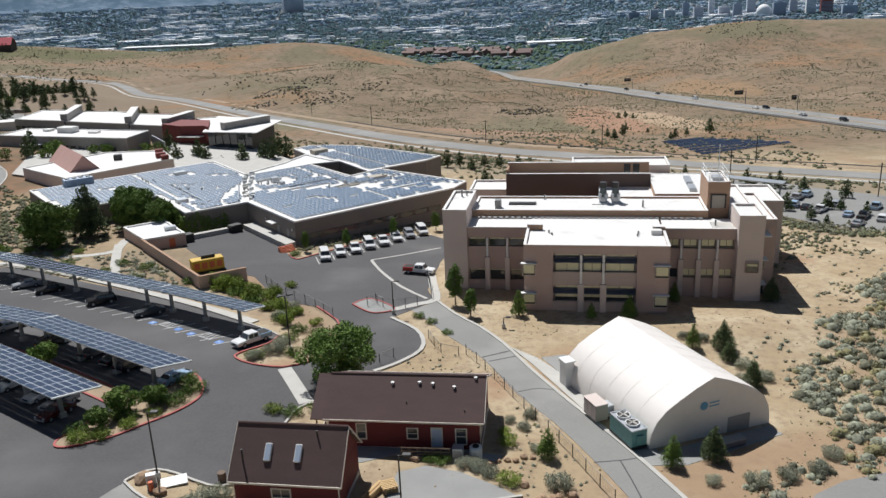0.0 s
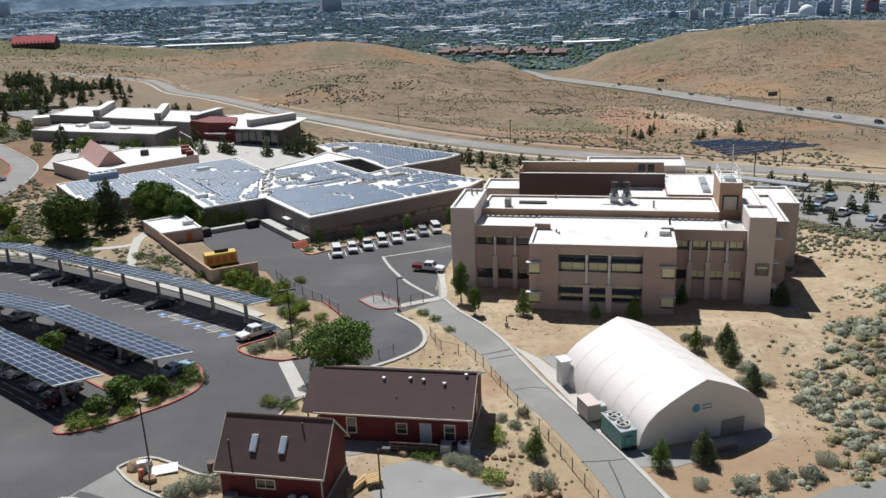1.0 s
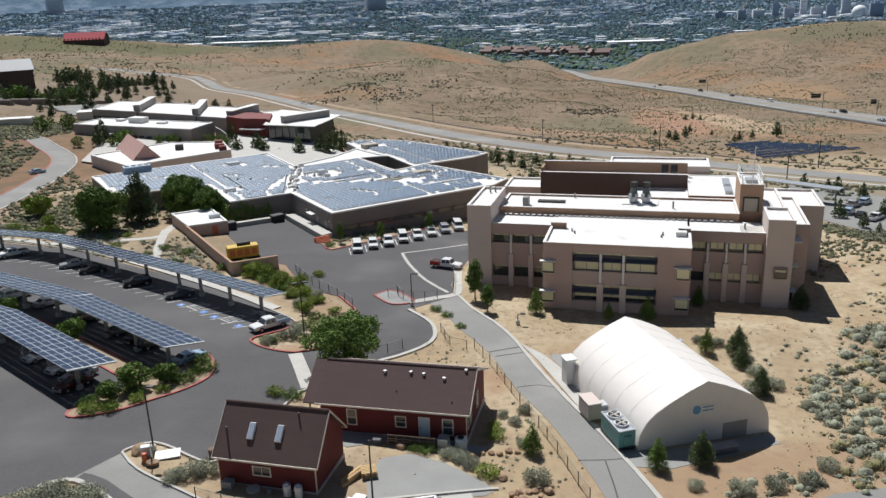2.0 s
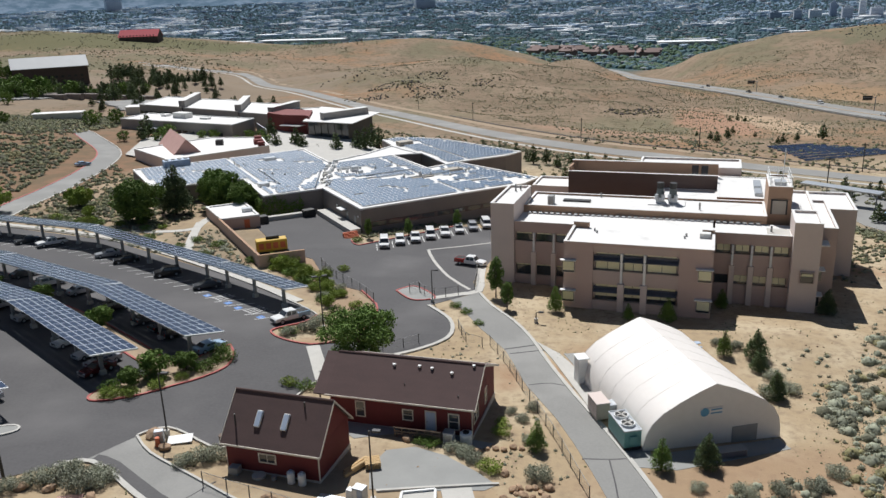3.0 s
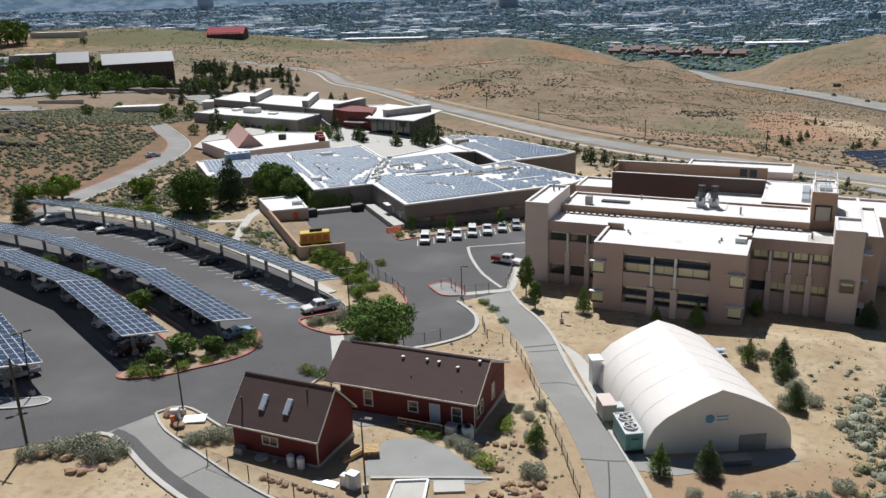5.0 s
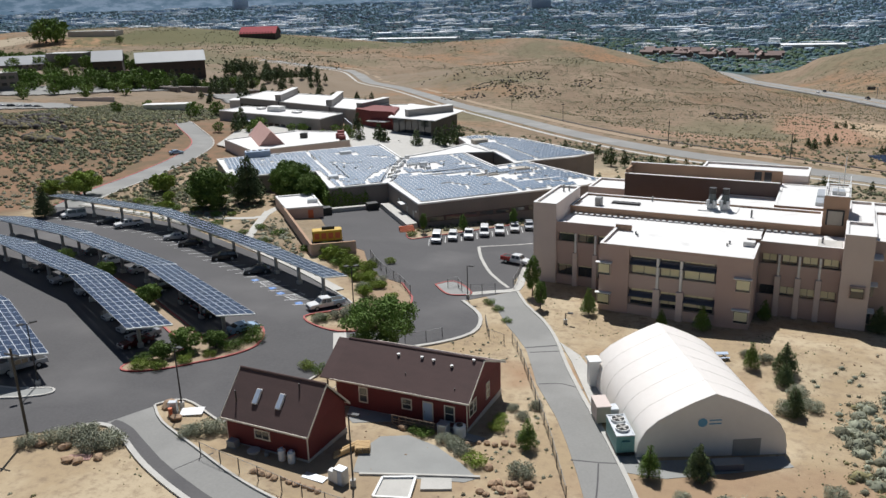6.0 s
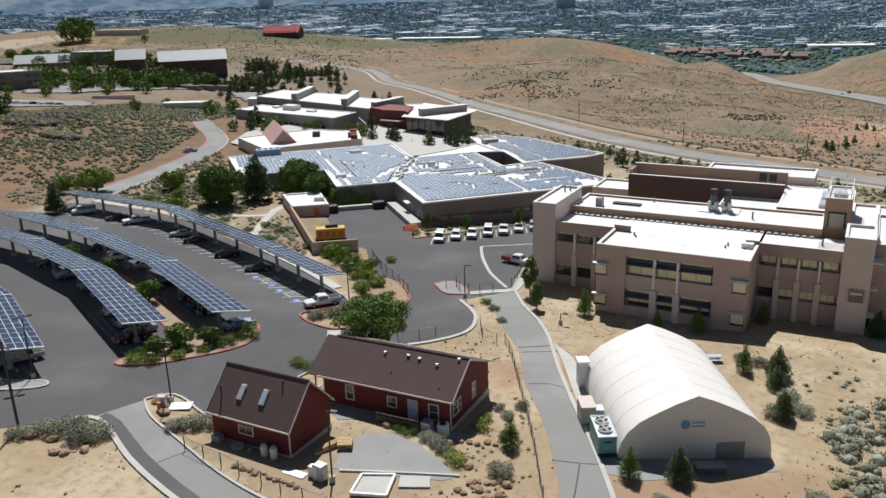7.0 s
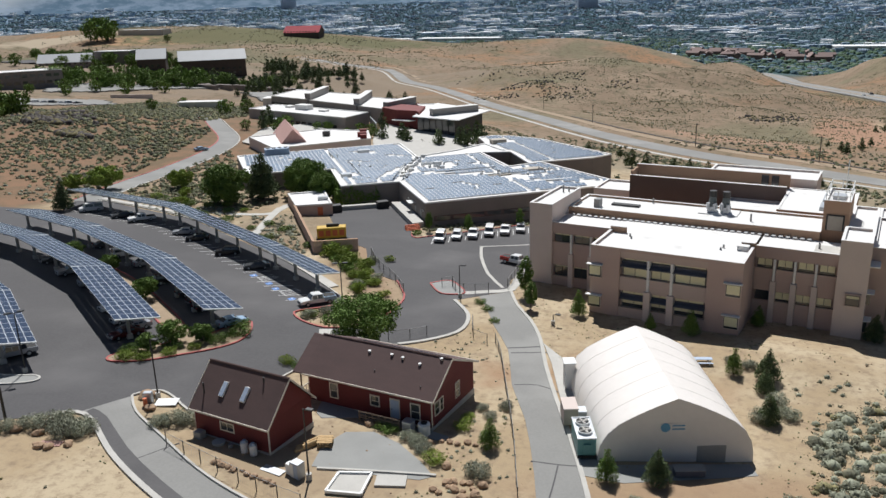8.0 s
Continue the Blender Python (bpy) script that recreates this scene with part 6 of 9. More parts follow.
# ---- lamps, fences, odds and ends ----
def lamp_post(x, y, h, head, name="street_lamp", label="tall black lamp post with a flat head on a concrete foot", turn=0):
    l = empty(name, pose(x, y, ground(x, y), 0, 0, turn), label, "lamp post", "lamp posts")
    part("foot", tube([(0, 0, -0.3), (0, 0, 0.7)], 0.3, 12), M["concrete"], l)
    part("post", tube([(0, 0, 0.7), (0, 0, h)], 0.1, 8, None, 0.7), M["dark_metal"], l)
    for s in ((-1, 1) if head == 2 else (1,)):
        part("arm", tube([(0, 0, h - 0.05), (s * 0.5, 0, h)], 0.05, 6), M["dark_metal"], l)
        part("lamp_head", box(min(s * 0.35, s * 1.15), max(s * 0.35, s * 1.15), -0.25, 0.25, h - 0.02, h + 0.16, 0.04), M["dark_metal"], l)
    return l


lamp_post(-30.4, 65.9, 7.6, 1)
lamp_post(-4.2, 58.6, 7.8, 1)
lamp_post(-25.5, 100.0, 8.4, 2, turn=30)
lamp_post(-12.8, 115.8, 5.6, 1)
lamp_post(-50.5, 64.0, 8.2, 2, turn=60)
lamp_post(4.8, 110.4, 1.7, 1, "marker_post", "short dark marker post on bare sand")


def leaning_post():
    l = empty("utility_pole", pose(-41.0, 53.8, ground(-41, 53.8)), "dark weathered utility pole at the edge of the lot", "utility pole")
    part("post", tube([(0, 0, -0.5), (0, 0, 10.5)], 0.17, 8, None, 0.75), M["dark_metal"], l)
    part("crossarm", box(-1.0, 1.0, -0.06, 0.06, 9.7, 9.85), M["dark_metal"], l)


leaning_post()


def fence(points, h, label, gap=2.6, gate=False, mesh_step=0.5):
    f = empty("chain_link_fence", None, label, "fence", "fences")
    line = smooth_line(points, 0.6)
    d, last = 0.0, None
    posts = []
    for p in line:
        if last is not None:
            d += (p - last).length
        if last is None or d >= gap:
            posts.append(p)
            d = 0.0
        last = p
    for p in posts:
        z = ground(p.x, p.y)
        part("post", tube([(p.x, p.y, z - 0.3), (p.x, p.y, z + h)], 0.055, 6), M["dark_metal"], f)
    for a, b in zip(posts, posts[1:]):
        za, zb = ground(a.x, a.y), ground(b.x, b.y)
        part("top_rail", tube([(a.x, a.y, za + h - 0.06), (b.x, b.y, zb + h - 0.06)], 0.028, 5), M["steel"], f)
        wire = bmesh.new()
        n = max(2, int((b - a).length / 0.28))
        for k in range(n):
            for s in (0, 1):
                u0, u1 = (k + s) / n, (k + 1 - s) / n
                p0, p1 = a.lerp(b, u0), a.lerp(b, u1)
                tube([(p0.x, p0.y, za + (zb - za) * u0 + 0.1), (p1.x, p1.y, za + (zb - za) * u1 + h - 0.1)], 0.006, 3, wire)
        w = part("wire_mesh", wire, M["steel"], f)
        w["kind"] = "stuff"
    return f


fence([(-21.4, 57.6), (-17, 56.6), (-12, 55.6), (-7.5, 54.6), (-2, 54)], 1.7, "grey chain-link fence along the driveway")
fence([(-0.4, 99.8), (1.9, 95.6), (4.2, 90.6), (6.6, 85.2), (9.4, 79.0), (12.0, 73.0), (14.2, 67.4), (16, 63)], 1.6, "grey chain-link fence along the service road")
fence([(-14.4, 94.0), (-11.6, 96.6), (-9.6, 99.6)], 1.5, "low chain-link fence behind the long house")
fence([(-6.2, 105.4), (-3.4, 99.4), (-0.4, 99.4)], 1.5, "low chain-link fence on dry ground")
fence([(-17.6, 119.2), (-16.2, 121.6), (-15.8, 119.4), (-12.4, 118.0), (-8.6, 120.8)], 1.8, "chain-link gate fence at the traffic island", 1.8)
fence([(-7.4, 123.8), (-8.2, 130), (-9.4, 137)], 1.8, "chain-link fence beside the tall building")
fence([(-22.2, 113.8), (-27.0, 119.2), (-33.0, 124.6), (-39.5, 133.0)], 1.7, "dark chain-link fence on the planted bank")


def odds():
    rng = random.Random(9)

    def stone(x, y, r, name="boulder", label="orange tan boulder on dry soil", material="rock", sink=0.25, group="boulders"):
        bm = bmesh.new()
        bmesh.ops.create_icosphere(bm, subdivisions=2, radius=1)
        s = rng.random() * 50
        for v in bm.verts:
            v.co *= 1 + 0.35 * noise.noise(v.co * 1.3 + Vector((s, 0, 0)))
            v.co.x *= r * rng.uniform(0.98, 1.02) * 1.25
            v.co.y *= r
            v.co.z *= r * 0.75
        ob = tagged(mesh_ob(name, bm, M[material]), label, "rock", group)
        ob.matrix_basis = pose(x, y, ground(x, y) + r * (0.75 - sink) * 0.7, 0, 0, rng.random() * 360)
        return ob
    for x, y, r in ((-31.6, 65.4, 0.8), (-29.0, 63.2, 0.6), (-35.6, 53.5, 0.55), (-33.2, 51.6, 0.55), (-32.2, 51.9, 0.5), (-30.8, 53.2, 0.5), (-38.4, 53.0, 0.6), (-4.4, 71.0, 0.55), (1.6, 70.8, 0.5), (7.0, 66.6, 0.5)):
        stone(x, y, r)
    for x, y, r in [(0.8 + 0.9 * i, 69.6 + 0.32 * i + rng.uniform(-0.3, 0.3), rng.uniform(0.22, 0.42)) for i in range(9)] + [(9.2 + rng.uniform(-1.6, 2.6), 63.4 + rng.uniform(-1.6, 1.6), rng.uniform(0.25, 0.5)) for i in range(16)] + [(-14.5 + i * 0.85, 57.2 - i * 0.1 + rng.uniform(-0.3, 0.3), rng.uniform(0.2, 0.42)) for i in range(10)]:
        stone(x, y, r, "stone", "rough tan stone in a low dry wall", group="wall stones")
    log = empty("log_pile", pose(-7.6, 64.6, ground(-7.6, 64.6), 0, 0, 62), "pile of sawn tan logs", "logs")
    for i in range(5):
        part("log", tube([(-2.4 + i * 0.3, (i % 3) * 0.35 - 0.3, 0.2 + 0.3 * (i // 3)), (1.8 - i * 0.2, (i % 3) * 0.4 - 0.2, 0.2 + 0.3 * (i // 3))], 0.19, 9), M["wood_new"], log)
    pal = empty("pallet_stack", pose(-6.4, 65.0, ground(-6.4, 65), 0, 0, 25), "stack of pale wooden pallets", "pallets")
    for k in range(4):
        for j in range(6):
            part("board", box(-0.8, 0.8, -0.75 + j * 0.27, -0.55 + j * 0.27, 0.1 + k * 0.2, 0.15 + k * 0.2), M["wood_new"], pal)
        for j in (-0.6, 0, 0.6):
            part("bearer", box(j - 0.06, j + 0.06, -0.75, 0.8, 0.0 + k * 0.2, 0.1 + k * 0.2), M["wood"], pal)
    cab = empty("electric_cabinet", pose(-5.6, 58.6, ground(-5.6, 58.6), 0, 0, -12), "grey electric cabinet with white panels beside a lamp", "cabinet")
    part("body", box(-0.5, 0.7, -0.5, 0.5, 0, 1.7, 0.04), M["light_metal"], cab)
    part("door", box(-0.42, 0.05, -0.54, -0.5, 0.15, 1.55), M["white_paint"], cab)
    part("door", box(0.12, 0.62, -0.54, -0.5, 0.15, 1.55), M["pale_blue"], cab)
    part("side_box", box(-1.3, -0.6, -0.35, 0.35, 0, 1.2, 0.04), M["white_paint"], cab)
    pan = tagged(mesh_ob("metal_sheet", box(-1.3, 1.3, -0.5, 0.5, 0.0, 0.08), M["light_metal"]), "loose grey metal sheet on bare ground", "sheet")
    pan.matrix_basis = pose(-8.4, 58.4, ground(-8.4, 58.4) + 0.02, 0, 0, -6)
    sb = empty("site_board", pose(-30.3, 64.3, ground(-30.3, 64.3), 0, 0, 25), "leaning metal utility box and white plate on the island", "utility box")
    part("box", box(-0.5, 0.5, -0.35, 0.35, 0, 1.5, 0.04), M["light_metal"], sb)
    part("plate", box(0.8, 3.4, -0.9, 0.9, 0.05, 0.16, 0.02), M["white_paint"], sb)
    part("valve", tube([(-0.1, -0.8, 0), (-0.1, -0.8, 1.1)], 0.25, 10), M["orange"], sb)
    barrel = tagged(mesh_ob("barrel", tube([(0, 0, 0), (0, 0, 0.5), (0, 0, 1.0)], 0.42, 14), M["wood"]), "brown half barrel by the kerb", "barrel")
    barrel.matrix_basis = pose(-23.6, 65.8, ground(-23.6, 65.8))
    bench = empty("picnic_table", pose(27.2, 104.6, ground(27.2, 104.6), 0, 0, 20), "pale blue-green outdoor table with benches", "table")
    part("tabletop", box(-1.2, 1.2, -0.4, 0.4, 0.7, 0.78), M["pale_blue"], bench)
    for y in (-0.8, 0.8):
        part("bench_seat", box(-1.2, 1.2, y - 0.15, y + 0.15, 0.4, 0.46), M["pale_blue"], bench)
    for x in (-0.8, 0.8):
        part("leg", box(x - 0.05, x + 0.05, -0.9, 0.9, 0.0, 0.4), M["steel"], bench)
    crate = empty("equipment_crate", pose(29.6, 75.8, ground(29.6, 75.8), 0, 0, 24), "blue and grey equipment crate in the hall's shade", "crate")
    part("box", box(-1.5, 1.5, -0.6, 0.6, 0.1, 0.8, 0.05), M["louvre"], crate)
    part("lid", box(-1.55, 1.55, -0.65, 0.65, 0.8, 0.88, 0.03), M["steel"], crate)
    slab = paved("bed_board", [(-34.0, 52.6), (-31.8, 53.6), (-31.4, 52.6), (-33.4, 51.6)], 0.1, "pink", "pinkish flat paving board in the near bed")
    rim = bmesh.new()
    q = [(-1.4, 57.2), (1.9, 58.2), (1.0, 61.9), (-2.0, 60.6)]
    for (ax, ay), (bx, by) in zip(q, q[1:] + q[:1]):
        a, b = Vector((ax, ay)), Vector((bx, by))
        nrm = (b - a).normalized().orthogonal() * 0.12
        prism([tuple(a + nrm), tuple(b + nrm), tuple(b - nrm), tuple(a - nrm)], lambda x, y: ground(x, y) + 0.15, lambda x, y: ground(x, y) + 0.42, rim)
    tagged(mesh_ob("slab_rim", rim, M["white_paint"]), "raised white rim round a concrete slab", "edging", kind="structure")


odds()

# ---- trees and shrubs ----
def leaf_mesh(name, seed, lobes, count, size, material, flat=0.0):
    """A crown of small leaf blades, thrown mostly into the outer part of several uneven lobes."""
    rng = np.random.RandomState(seed)
    w = np.array([l[3] * l[4] * l[5] for l in lobes]) ** 0.67
    pick = rng.choice(len(lobes), count, p=w / w.sum())
    d = rng.normal(size=(count, 3))
    d /= np.linalg.norm(d, axis=1)[:, None]
    r = rng.uniform(0.25, 1.0, count) ** 0.45
    r *= 1 + 0.18 * np.sin(d[:, 0] * 7 + seed) * np.cos(d[:, 1] * 6) + rng.normal(0, 0.05, count)
    L = np.array(lobes)[pick]
    c = L[:, :3] + d * r[:, None] * L[:, 3:6]
    a = rng.normal(size=(count, 3)) + d * 0.3
    a[:, 2] *= 1 - flat
    a /= np.linalg.norm(a, axis=1)[:, None]
    b = np.cross(a, d + rng.normal(0, 0.5, (count, 3)))
    b /= np.linalg.norm(b, axis=1)[:, None] + 1e-6
    s = size * rng.uniform(0.6, 1.35, count)[:, None]
    v = np.stack([c - a * s - b * s * 0.25, c + b * s * 0.6, c + a * s - b * s * 0.1, c - b * s * 0.65], 1).reshape(-1, 3)
    me = bpy.data.meshes.new(name)
    me.from_pydata([tuple(p) for p in v], [], [(4 * i, 4 * i + 1, 4 * i + 2, 4 * i + 3) for i in range(count)])
    me.materials.append(M[material])
    return me


def child_mesh(name, me, parent):
    ob = new(name, me)
    ob.parent = parent
    return ob


def broadleaf(seed, h, w, material, count, size, label, name="tree", group="broadleaf trees", trunk=0.3, limbs=7, low=0.0):
    """A tree h high and w wide, standing at the origin."""
    rng = random.Random(seed)
    t = empty(name, None, label, "tree", group)
    part("trunk", tube([(0, 0, -0.4), (0.05 * h * 0.2, 0, h * 0.2), (0.02 * h, 0.02 * h, h * 0.45), (0.03 * h, 0, h * 0.75)], trunk, 8, None, 0.35), M["bark"], t)
    low = 0.1 if limbs < 7 else low
    lobes = [(0, 0, h * (0.58 - low), w * 0.27, w * 0.27, h * 0.32)]
    n = 19
    for k in range(n):
        # clumps wound round an uneven egg, so that gaps stay between them
        v = 1 - 2 * (k + 0.5) / n
        a, q = 2.4 * k + rng.uniform(-0.5, 0.5), math.sqrt(max(0.05, 1 - v * v)) * rng.uniform(0.27, 0.41)
        z = h * (0.56 - low + v * rng.uniform(0.28, 0.36))
        x, y = math.cos(a) * w * q, math.sin(a) * w * q
        r = rng.uniform(0.1, 0.18)
        lobes.append((x, y, z, w * r, w * r * rng.uniform(0.8, 1.2), h * r * rng.uniform(0.75, 1.0)))
        if k < limbs:
            part("limb", tube([(0.01 * h, 0, h * rng.uniform(0.22, 0.4)), (x * 0.5, y * 0.5, z * 0.8), (x, y, z)], trunk * 0.4, 6, None, 0.3), M["bark"], t)
    child_mesh("crown", leaf_mesh("crown", seed, lobes, count, size, material), t)
    return t


def conifer(seed, h, w, count, size, label, name="pine_tree", group="pines", material="leaf_dark"):
    rng = random.Random(seed)
    t = empty(name, None, label, "tree", group)
    part("trunk", tube([(0, 0, -0.4), (0, 0, h * 0.5), (0, 0, h * 0.95)], 0.035 * h, 7, None, 0.2), M["bark"], t)
    lobes = []
    tiers = 6
    for k in range(tiers):
        z = h * (0.16 + 0.78 * k / tiers)
        r = w * 0.5 * (1 - k / tiers) ** 0.8 + 0.04 * w
        m = 5 if k < 4 else 3
        for j in range(m):
            a = 2 * math.pi * (j + rng.random() * 0.6) / m
            lobes.append((math.cos(a) * r * 0.52, math.sin(a) * r * 0.52, z + rng.uniform(-0.03, 0.05) * h, r * 0.55, r * 0.55, h * 0.10))
    child_mesh("crown", leaf_mesh("crown", seed, lobes, count, size, material), t)
    return t


def shrub_master(seed, r, h, material, count, size, label, name="shrub", group="shrubs"):
    rng = random.Random(seed)
    s = empty(name, None, label, "shrub", group)
    stems = bmesh.new()
    lobes = [(0, 0, h * 0.45, r * 0.75, r * 0.75, h * 0.5)]
    for k in range(5):
        a = 2 * math.pi * k / 5 + rng.random()
        x, y = math.cos(a) * r * 0.55, math.sin(a) * r * 0.55
        lobes.append((x, y, h * rng.uniform(0.35, 0.6), r * 0.45, r * 0.45, h * 0.38))
        tube([(0, 0, -0.1), (x * 0.8, y * 0.8, h * 0.5)], 0.04 * r + 0.015, 4, stems)
    part("stem", stems, M["bark"], s)
    child_mesh("foliage", leaf_mesh("foliage", seed, lobes, count, size, material), s)
    return s


def place(master, spots, rng, first=[None], label=None):
    """Copies of a plant at spots (x, y, scale); the first spot takes the plant itself."""
    for k, (x, y, s) in enumerate(spots):
        m = pose(x, y, ground(x, y) + 0.02, 0, 0, rng.random() * 360) @ Matrix.Diagonal((s * rng.uniform(0.92, 1.08), s * rng.uniform(0.92, 1.08), s * rng.uniform(0.92, 1.08), 1))
        if k == 0:
            master.matrix_basis = m
            thing = master
        else:
            keep = master.matrix_basis.copy()
            master.matrix_basis = Matrix()
            thing = copy_thing(master, m)
            master.matrix_basis = keep


def build_plants():
    rng = random.Random(21)
    # single trees
    place(broadleaf(3, 8.6, 11.0, "leaf", 15000, 0.15, "large spreading green tree beside the long house", trunk=0.28, low=0.06), [(-16.2, 90.0, 1.0)], rng)
    place(broadleaf(4, 11.0, 11.5, "leaf_mid", 14000, 0.23, "broad dark green tree by the campus walk", low=0.1), [(-91.6, 153.4, 1.05), (-80.5, 170, 0.95), (-73.5, 169.5, 0.8), (-84, 177, 0.9)], rng)
    place(conifer(5, 12.5, 9.0, 6500, 0.27, "tall dark blue-green conifer by the hall"), [(-87.6, 163.2, 1.05)], rng)
    place(broadleaf(6, 6.4, 9.5, "leaf_bright", 6000, 0.24, "light green bushy tree beside the campus road"), [(-131, 153.6, 1.05), (-114.4, 163.4, 0.8), (-137, 149, 0.7)], rng)
    place(conifer(7, 7.4, 5.0, 6500, 0.13, "dark pine beside the carport"), [(-121, 131.5, 1.05), (48.4, 123.6, 0.58), (27.0, 72.8, 0.55), (35.4, 102.4, 0.64), (35.3, 98.8, 0.48), (36.2, 91.0, 0.55), (-140, 328, 0.8), (-133, 306, 0.8)], rng)
    place(conifer(8, 5.0, 3.0, 3800, 0.095, "small green pine on bare soil", material="leaf_mid"), [(22.4, 71.1, 0.76), (31.3, 102.6, 0.75), (9.6, 72.1, 0.8), (24.2, 114.6, 0.85), (7.2, 116.0, 0.85), (32.8, 123.4, 0.7), (18.4, 114.6, 0.6)], rng)
    place(broadleaf(9, 6.2, 3.0, "leaf", 3200, 0.12, "slim young tree by the tall building", trunk=0.12), [(-3.2, 120.8, 1.15), (-0.4, 115.4, 0.85), (-28, 155.4, 0.75), (-19.2, 163.6, 0.75), (-36.0, 152.6, 0.7), (-10.6, 171, 0.8)], rng)
    place(broadleaf(10, 3.4, 4.2, "leaf_mid", 4200, 0.115, "leafy tree between carport rows", trunk=0.14), [(-57.5, 92.0, 1.15), (-40.6, 79.6, 1.1), (-41.6, 76.0, 0.9), (-74, 100.6, 1.0), (-37.5, 82.0, 0.9), (-88, 105.4, 0.9), (-39, 211.5, 1.35)], rng)
    place(shrub_master(11, 1.5, 1.25, "leaf_bright", 1500, 0.075, "bright green garden shrub", "garden_shrub", "garden shrubs"),
          [(-40.4, 73.6, 1.0), (-42.4, 72.6, 1.0), (-38.4, 76.4, 0.9), (-36.6, 79.4, 0.8), (-22.6, 81.0, 0.9), (5.5, 66.9, 1.0), (5.4, 74.8, 0.95), (5.0, 77.2, 0.6), (-40, 127, 1.1), (-37, 124.4, 1.1), (-32.5, 119.6, 1.0), (-44, 130.6, 1.3), (-48.6, 133.2, 1.1), (-28.4, 115.0, 0.9), (-45.4, 126.4, 1.0), (-24.2, 110.6, 0.9), (-94, 150, 1.0), (-90, 152.4, 1.0), (-83, 149.6, 0.8), (-104, 150, 1.2), (-112, 152, 1.2), (-33.0, 129.0, 0.9)] + [(-27.5 - 20 * k / 12 + rng.uniform(-1.6, 1.6), 113.5 + 18 * k / 12 + rng.uniform(-2.4, 2.0), rng.uniform(0.7, 1.25)) for k in range(13)], rng)
    place(shrub_master(12, 1.7, 1.2, "leaf_mid", 1500, 0.075, "dark green low juniper shrub", "juniper_shrub", "garden shrubs"),
          [(-35.4, 82.6, 1.1), (-34.4, 86.2, 1.2), (-36.2, 88.8, 1.0), (-39.6, 78.4, 1.0), (-43.6, 74.6, 1.0), (-20.2, 80.6, 0.9), (-17.2, 82.0, 1.0), (-15.4, 83.0, 0.8), (-21.4, 101.6, 1.25), (-22.6, 105.6, 1.2), (-24.8, 98.6, 0.9), (-29.4, 97.6, 0.8), (-30.4, 97.6, 0.8), (-26.6, 104.0, 0.9), (-26.2, 107.4, 1.0), (-37, 120.6, 1.3), (-41, 124, 1.3), (-30, 111.8, 1.0), (-46.6, 129.6, 1.2), (-51.6, 130.6, 1.1), (-2.8, 71.0, 0.7), (-1.6, 70.6, 0.7), (-99, 149, 1.1), (-86, 147.8, 1.0), (-64, 139, 1.0), (-70, 141.6, 1.0), (-3.6, 107.6, 0.6), (-6.4, 112.0, 0.7), (-8.6, 114.4, 0.7), (-37.4, 149.4, 0.9)] + [(-62 - 46 * k / 10 + rng.uniform(-2, 2), 131 + 18 * k / 10 + rng.uniform(-1.5, 4), rng.uniform(0.7, 1.2)) for k in range(11)], rng)
    place(shrub_master(13, 1.5, 1.3, "sage", 3000, 0.06, "rounded grey-green sagebrush near the houses", "sagebrush", "large sagebrush"),
          [(10.5, 66.5, 1.15), (3.6, 68.4, 0.8), (2.4, 69.4, 0.8), (1.0, 70.0, 0.8), (2.4, 69.6, 0.75), (8.4, 73.6, 0.6), (7.2, 78.4, 0.65), (8.0, 81.4, 0.7), (5.6, 80.0, 0.6), (-24.2, 61.8, 1.15), (-22.6, 62.6, 1.1), (-25.6, 60.8, 0.9), (-35.4, 55.4, 1.35), (-33.0, 54.8, 1.4), (-37.6, 54.4, 1.2), (-31.4, 55.8, 1.2), (-35.8, 57.0, 0.9), (-32.4, 56.6, 1.0), (-39.6, 52.6, 1.0), (-29.9, 97.0, 1.0), (-27.6, 99.4, 1.2), (-27.4, 102.4, 1.0), (-31, 113.4, 0.9), (-29.6, 117.6, 1.0), (-35.6, 127.4, 0.9), (30.6, 106.0, 0.7), (33.0, 105.0, 0.8), (36.8, 96.6, 1.0), (35.6, 91.4, 1.2), (38.2, 93.4, 1.1), (33.6, 69.4, 0.95), (30.2, 68.2, 0.95), (37.0, 70.6, 0.9), (25.8, 68.0, 0.7), (39.6, 73.8, 0.9)], rng)
    place(broadleaf(16, 3.0, 3.6, "leaf_bright", 2200, 0.12, "light green small tree on the planted bank", "bank_tree", "bank trees", trunk=0.1, limbs=3), [(-44.5, 127.6, 1.1), (-41.0, 125.4, 1.0), (-47.4, 129.8, 0.9), (-37.8, 121.8, 1.1), (-34.2, 122.6, 0.9), (-31.0, 116.2, 0.8), (-28.6, 110.2, 0.8), (-100.5, 149.2, 0.9), (-106.5, 156.0, 1.0)], rng)
    # conifers of the middle distance
    far_pine = conifer(14, 7.0, 4.4, 420, 0.34, "dark pine on the dry campus edge", "far_pine", "campus pines")
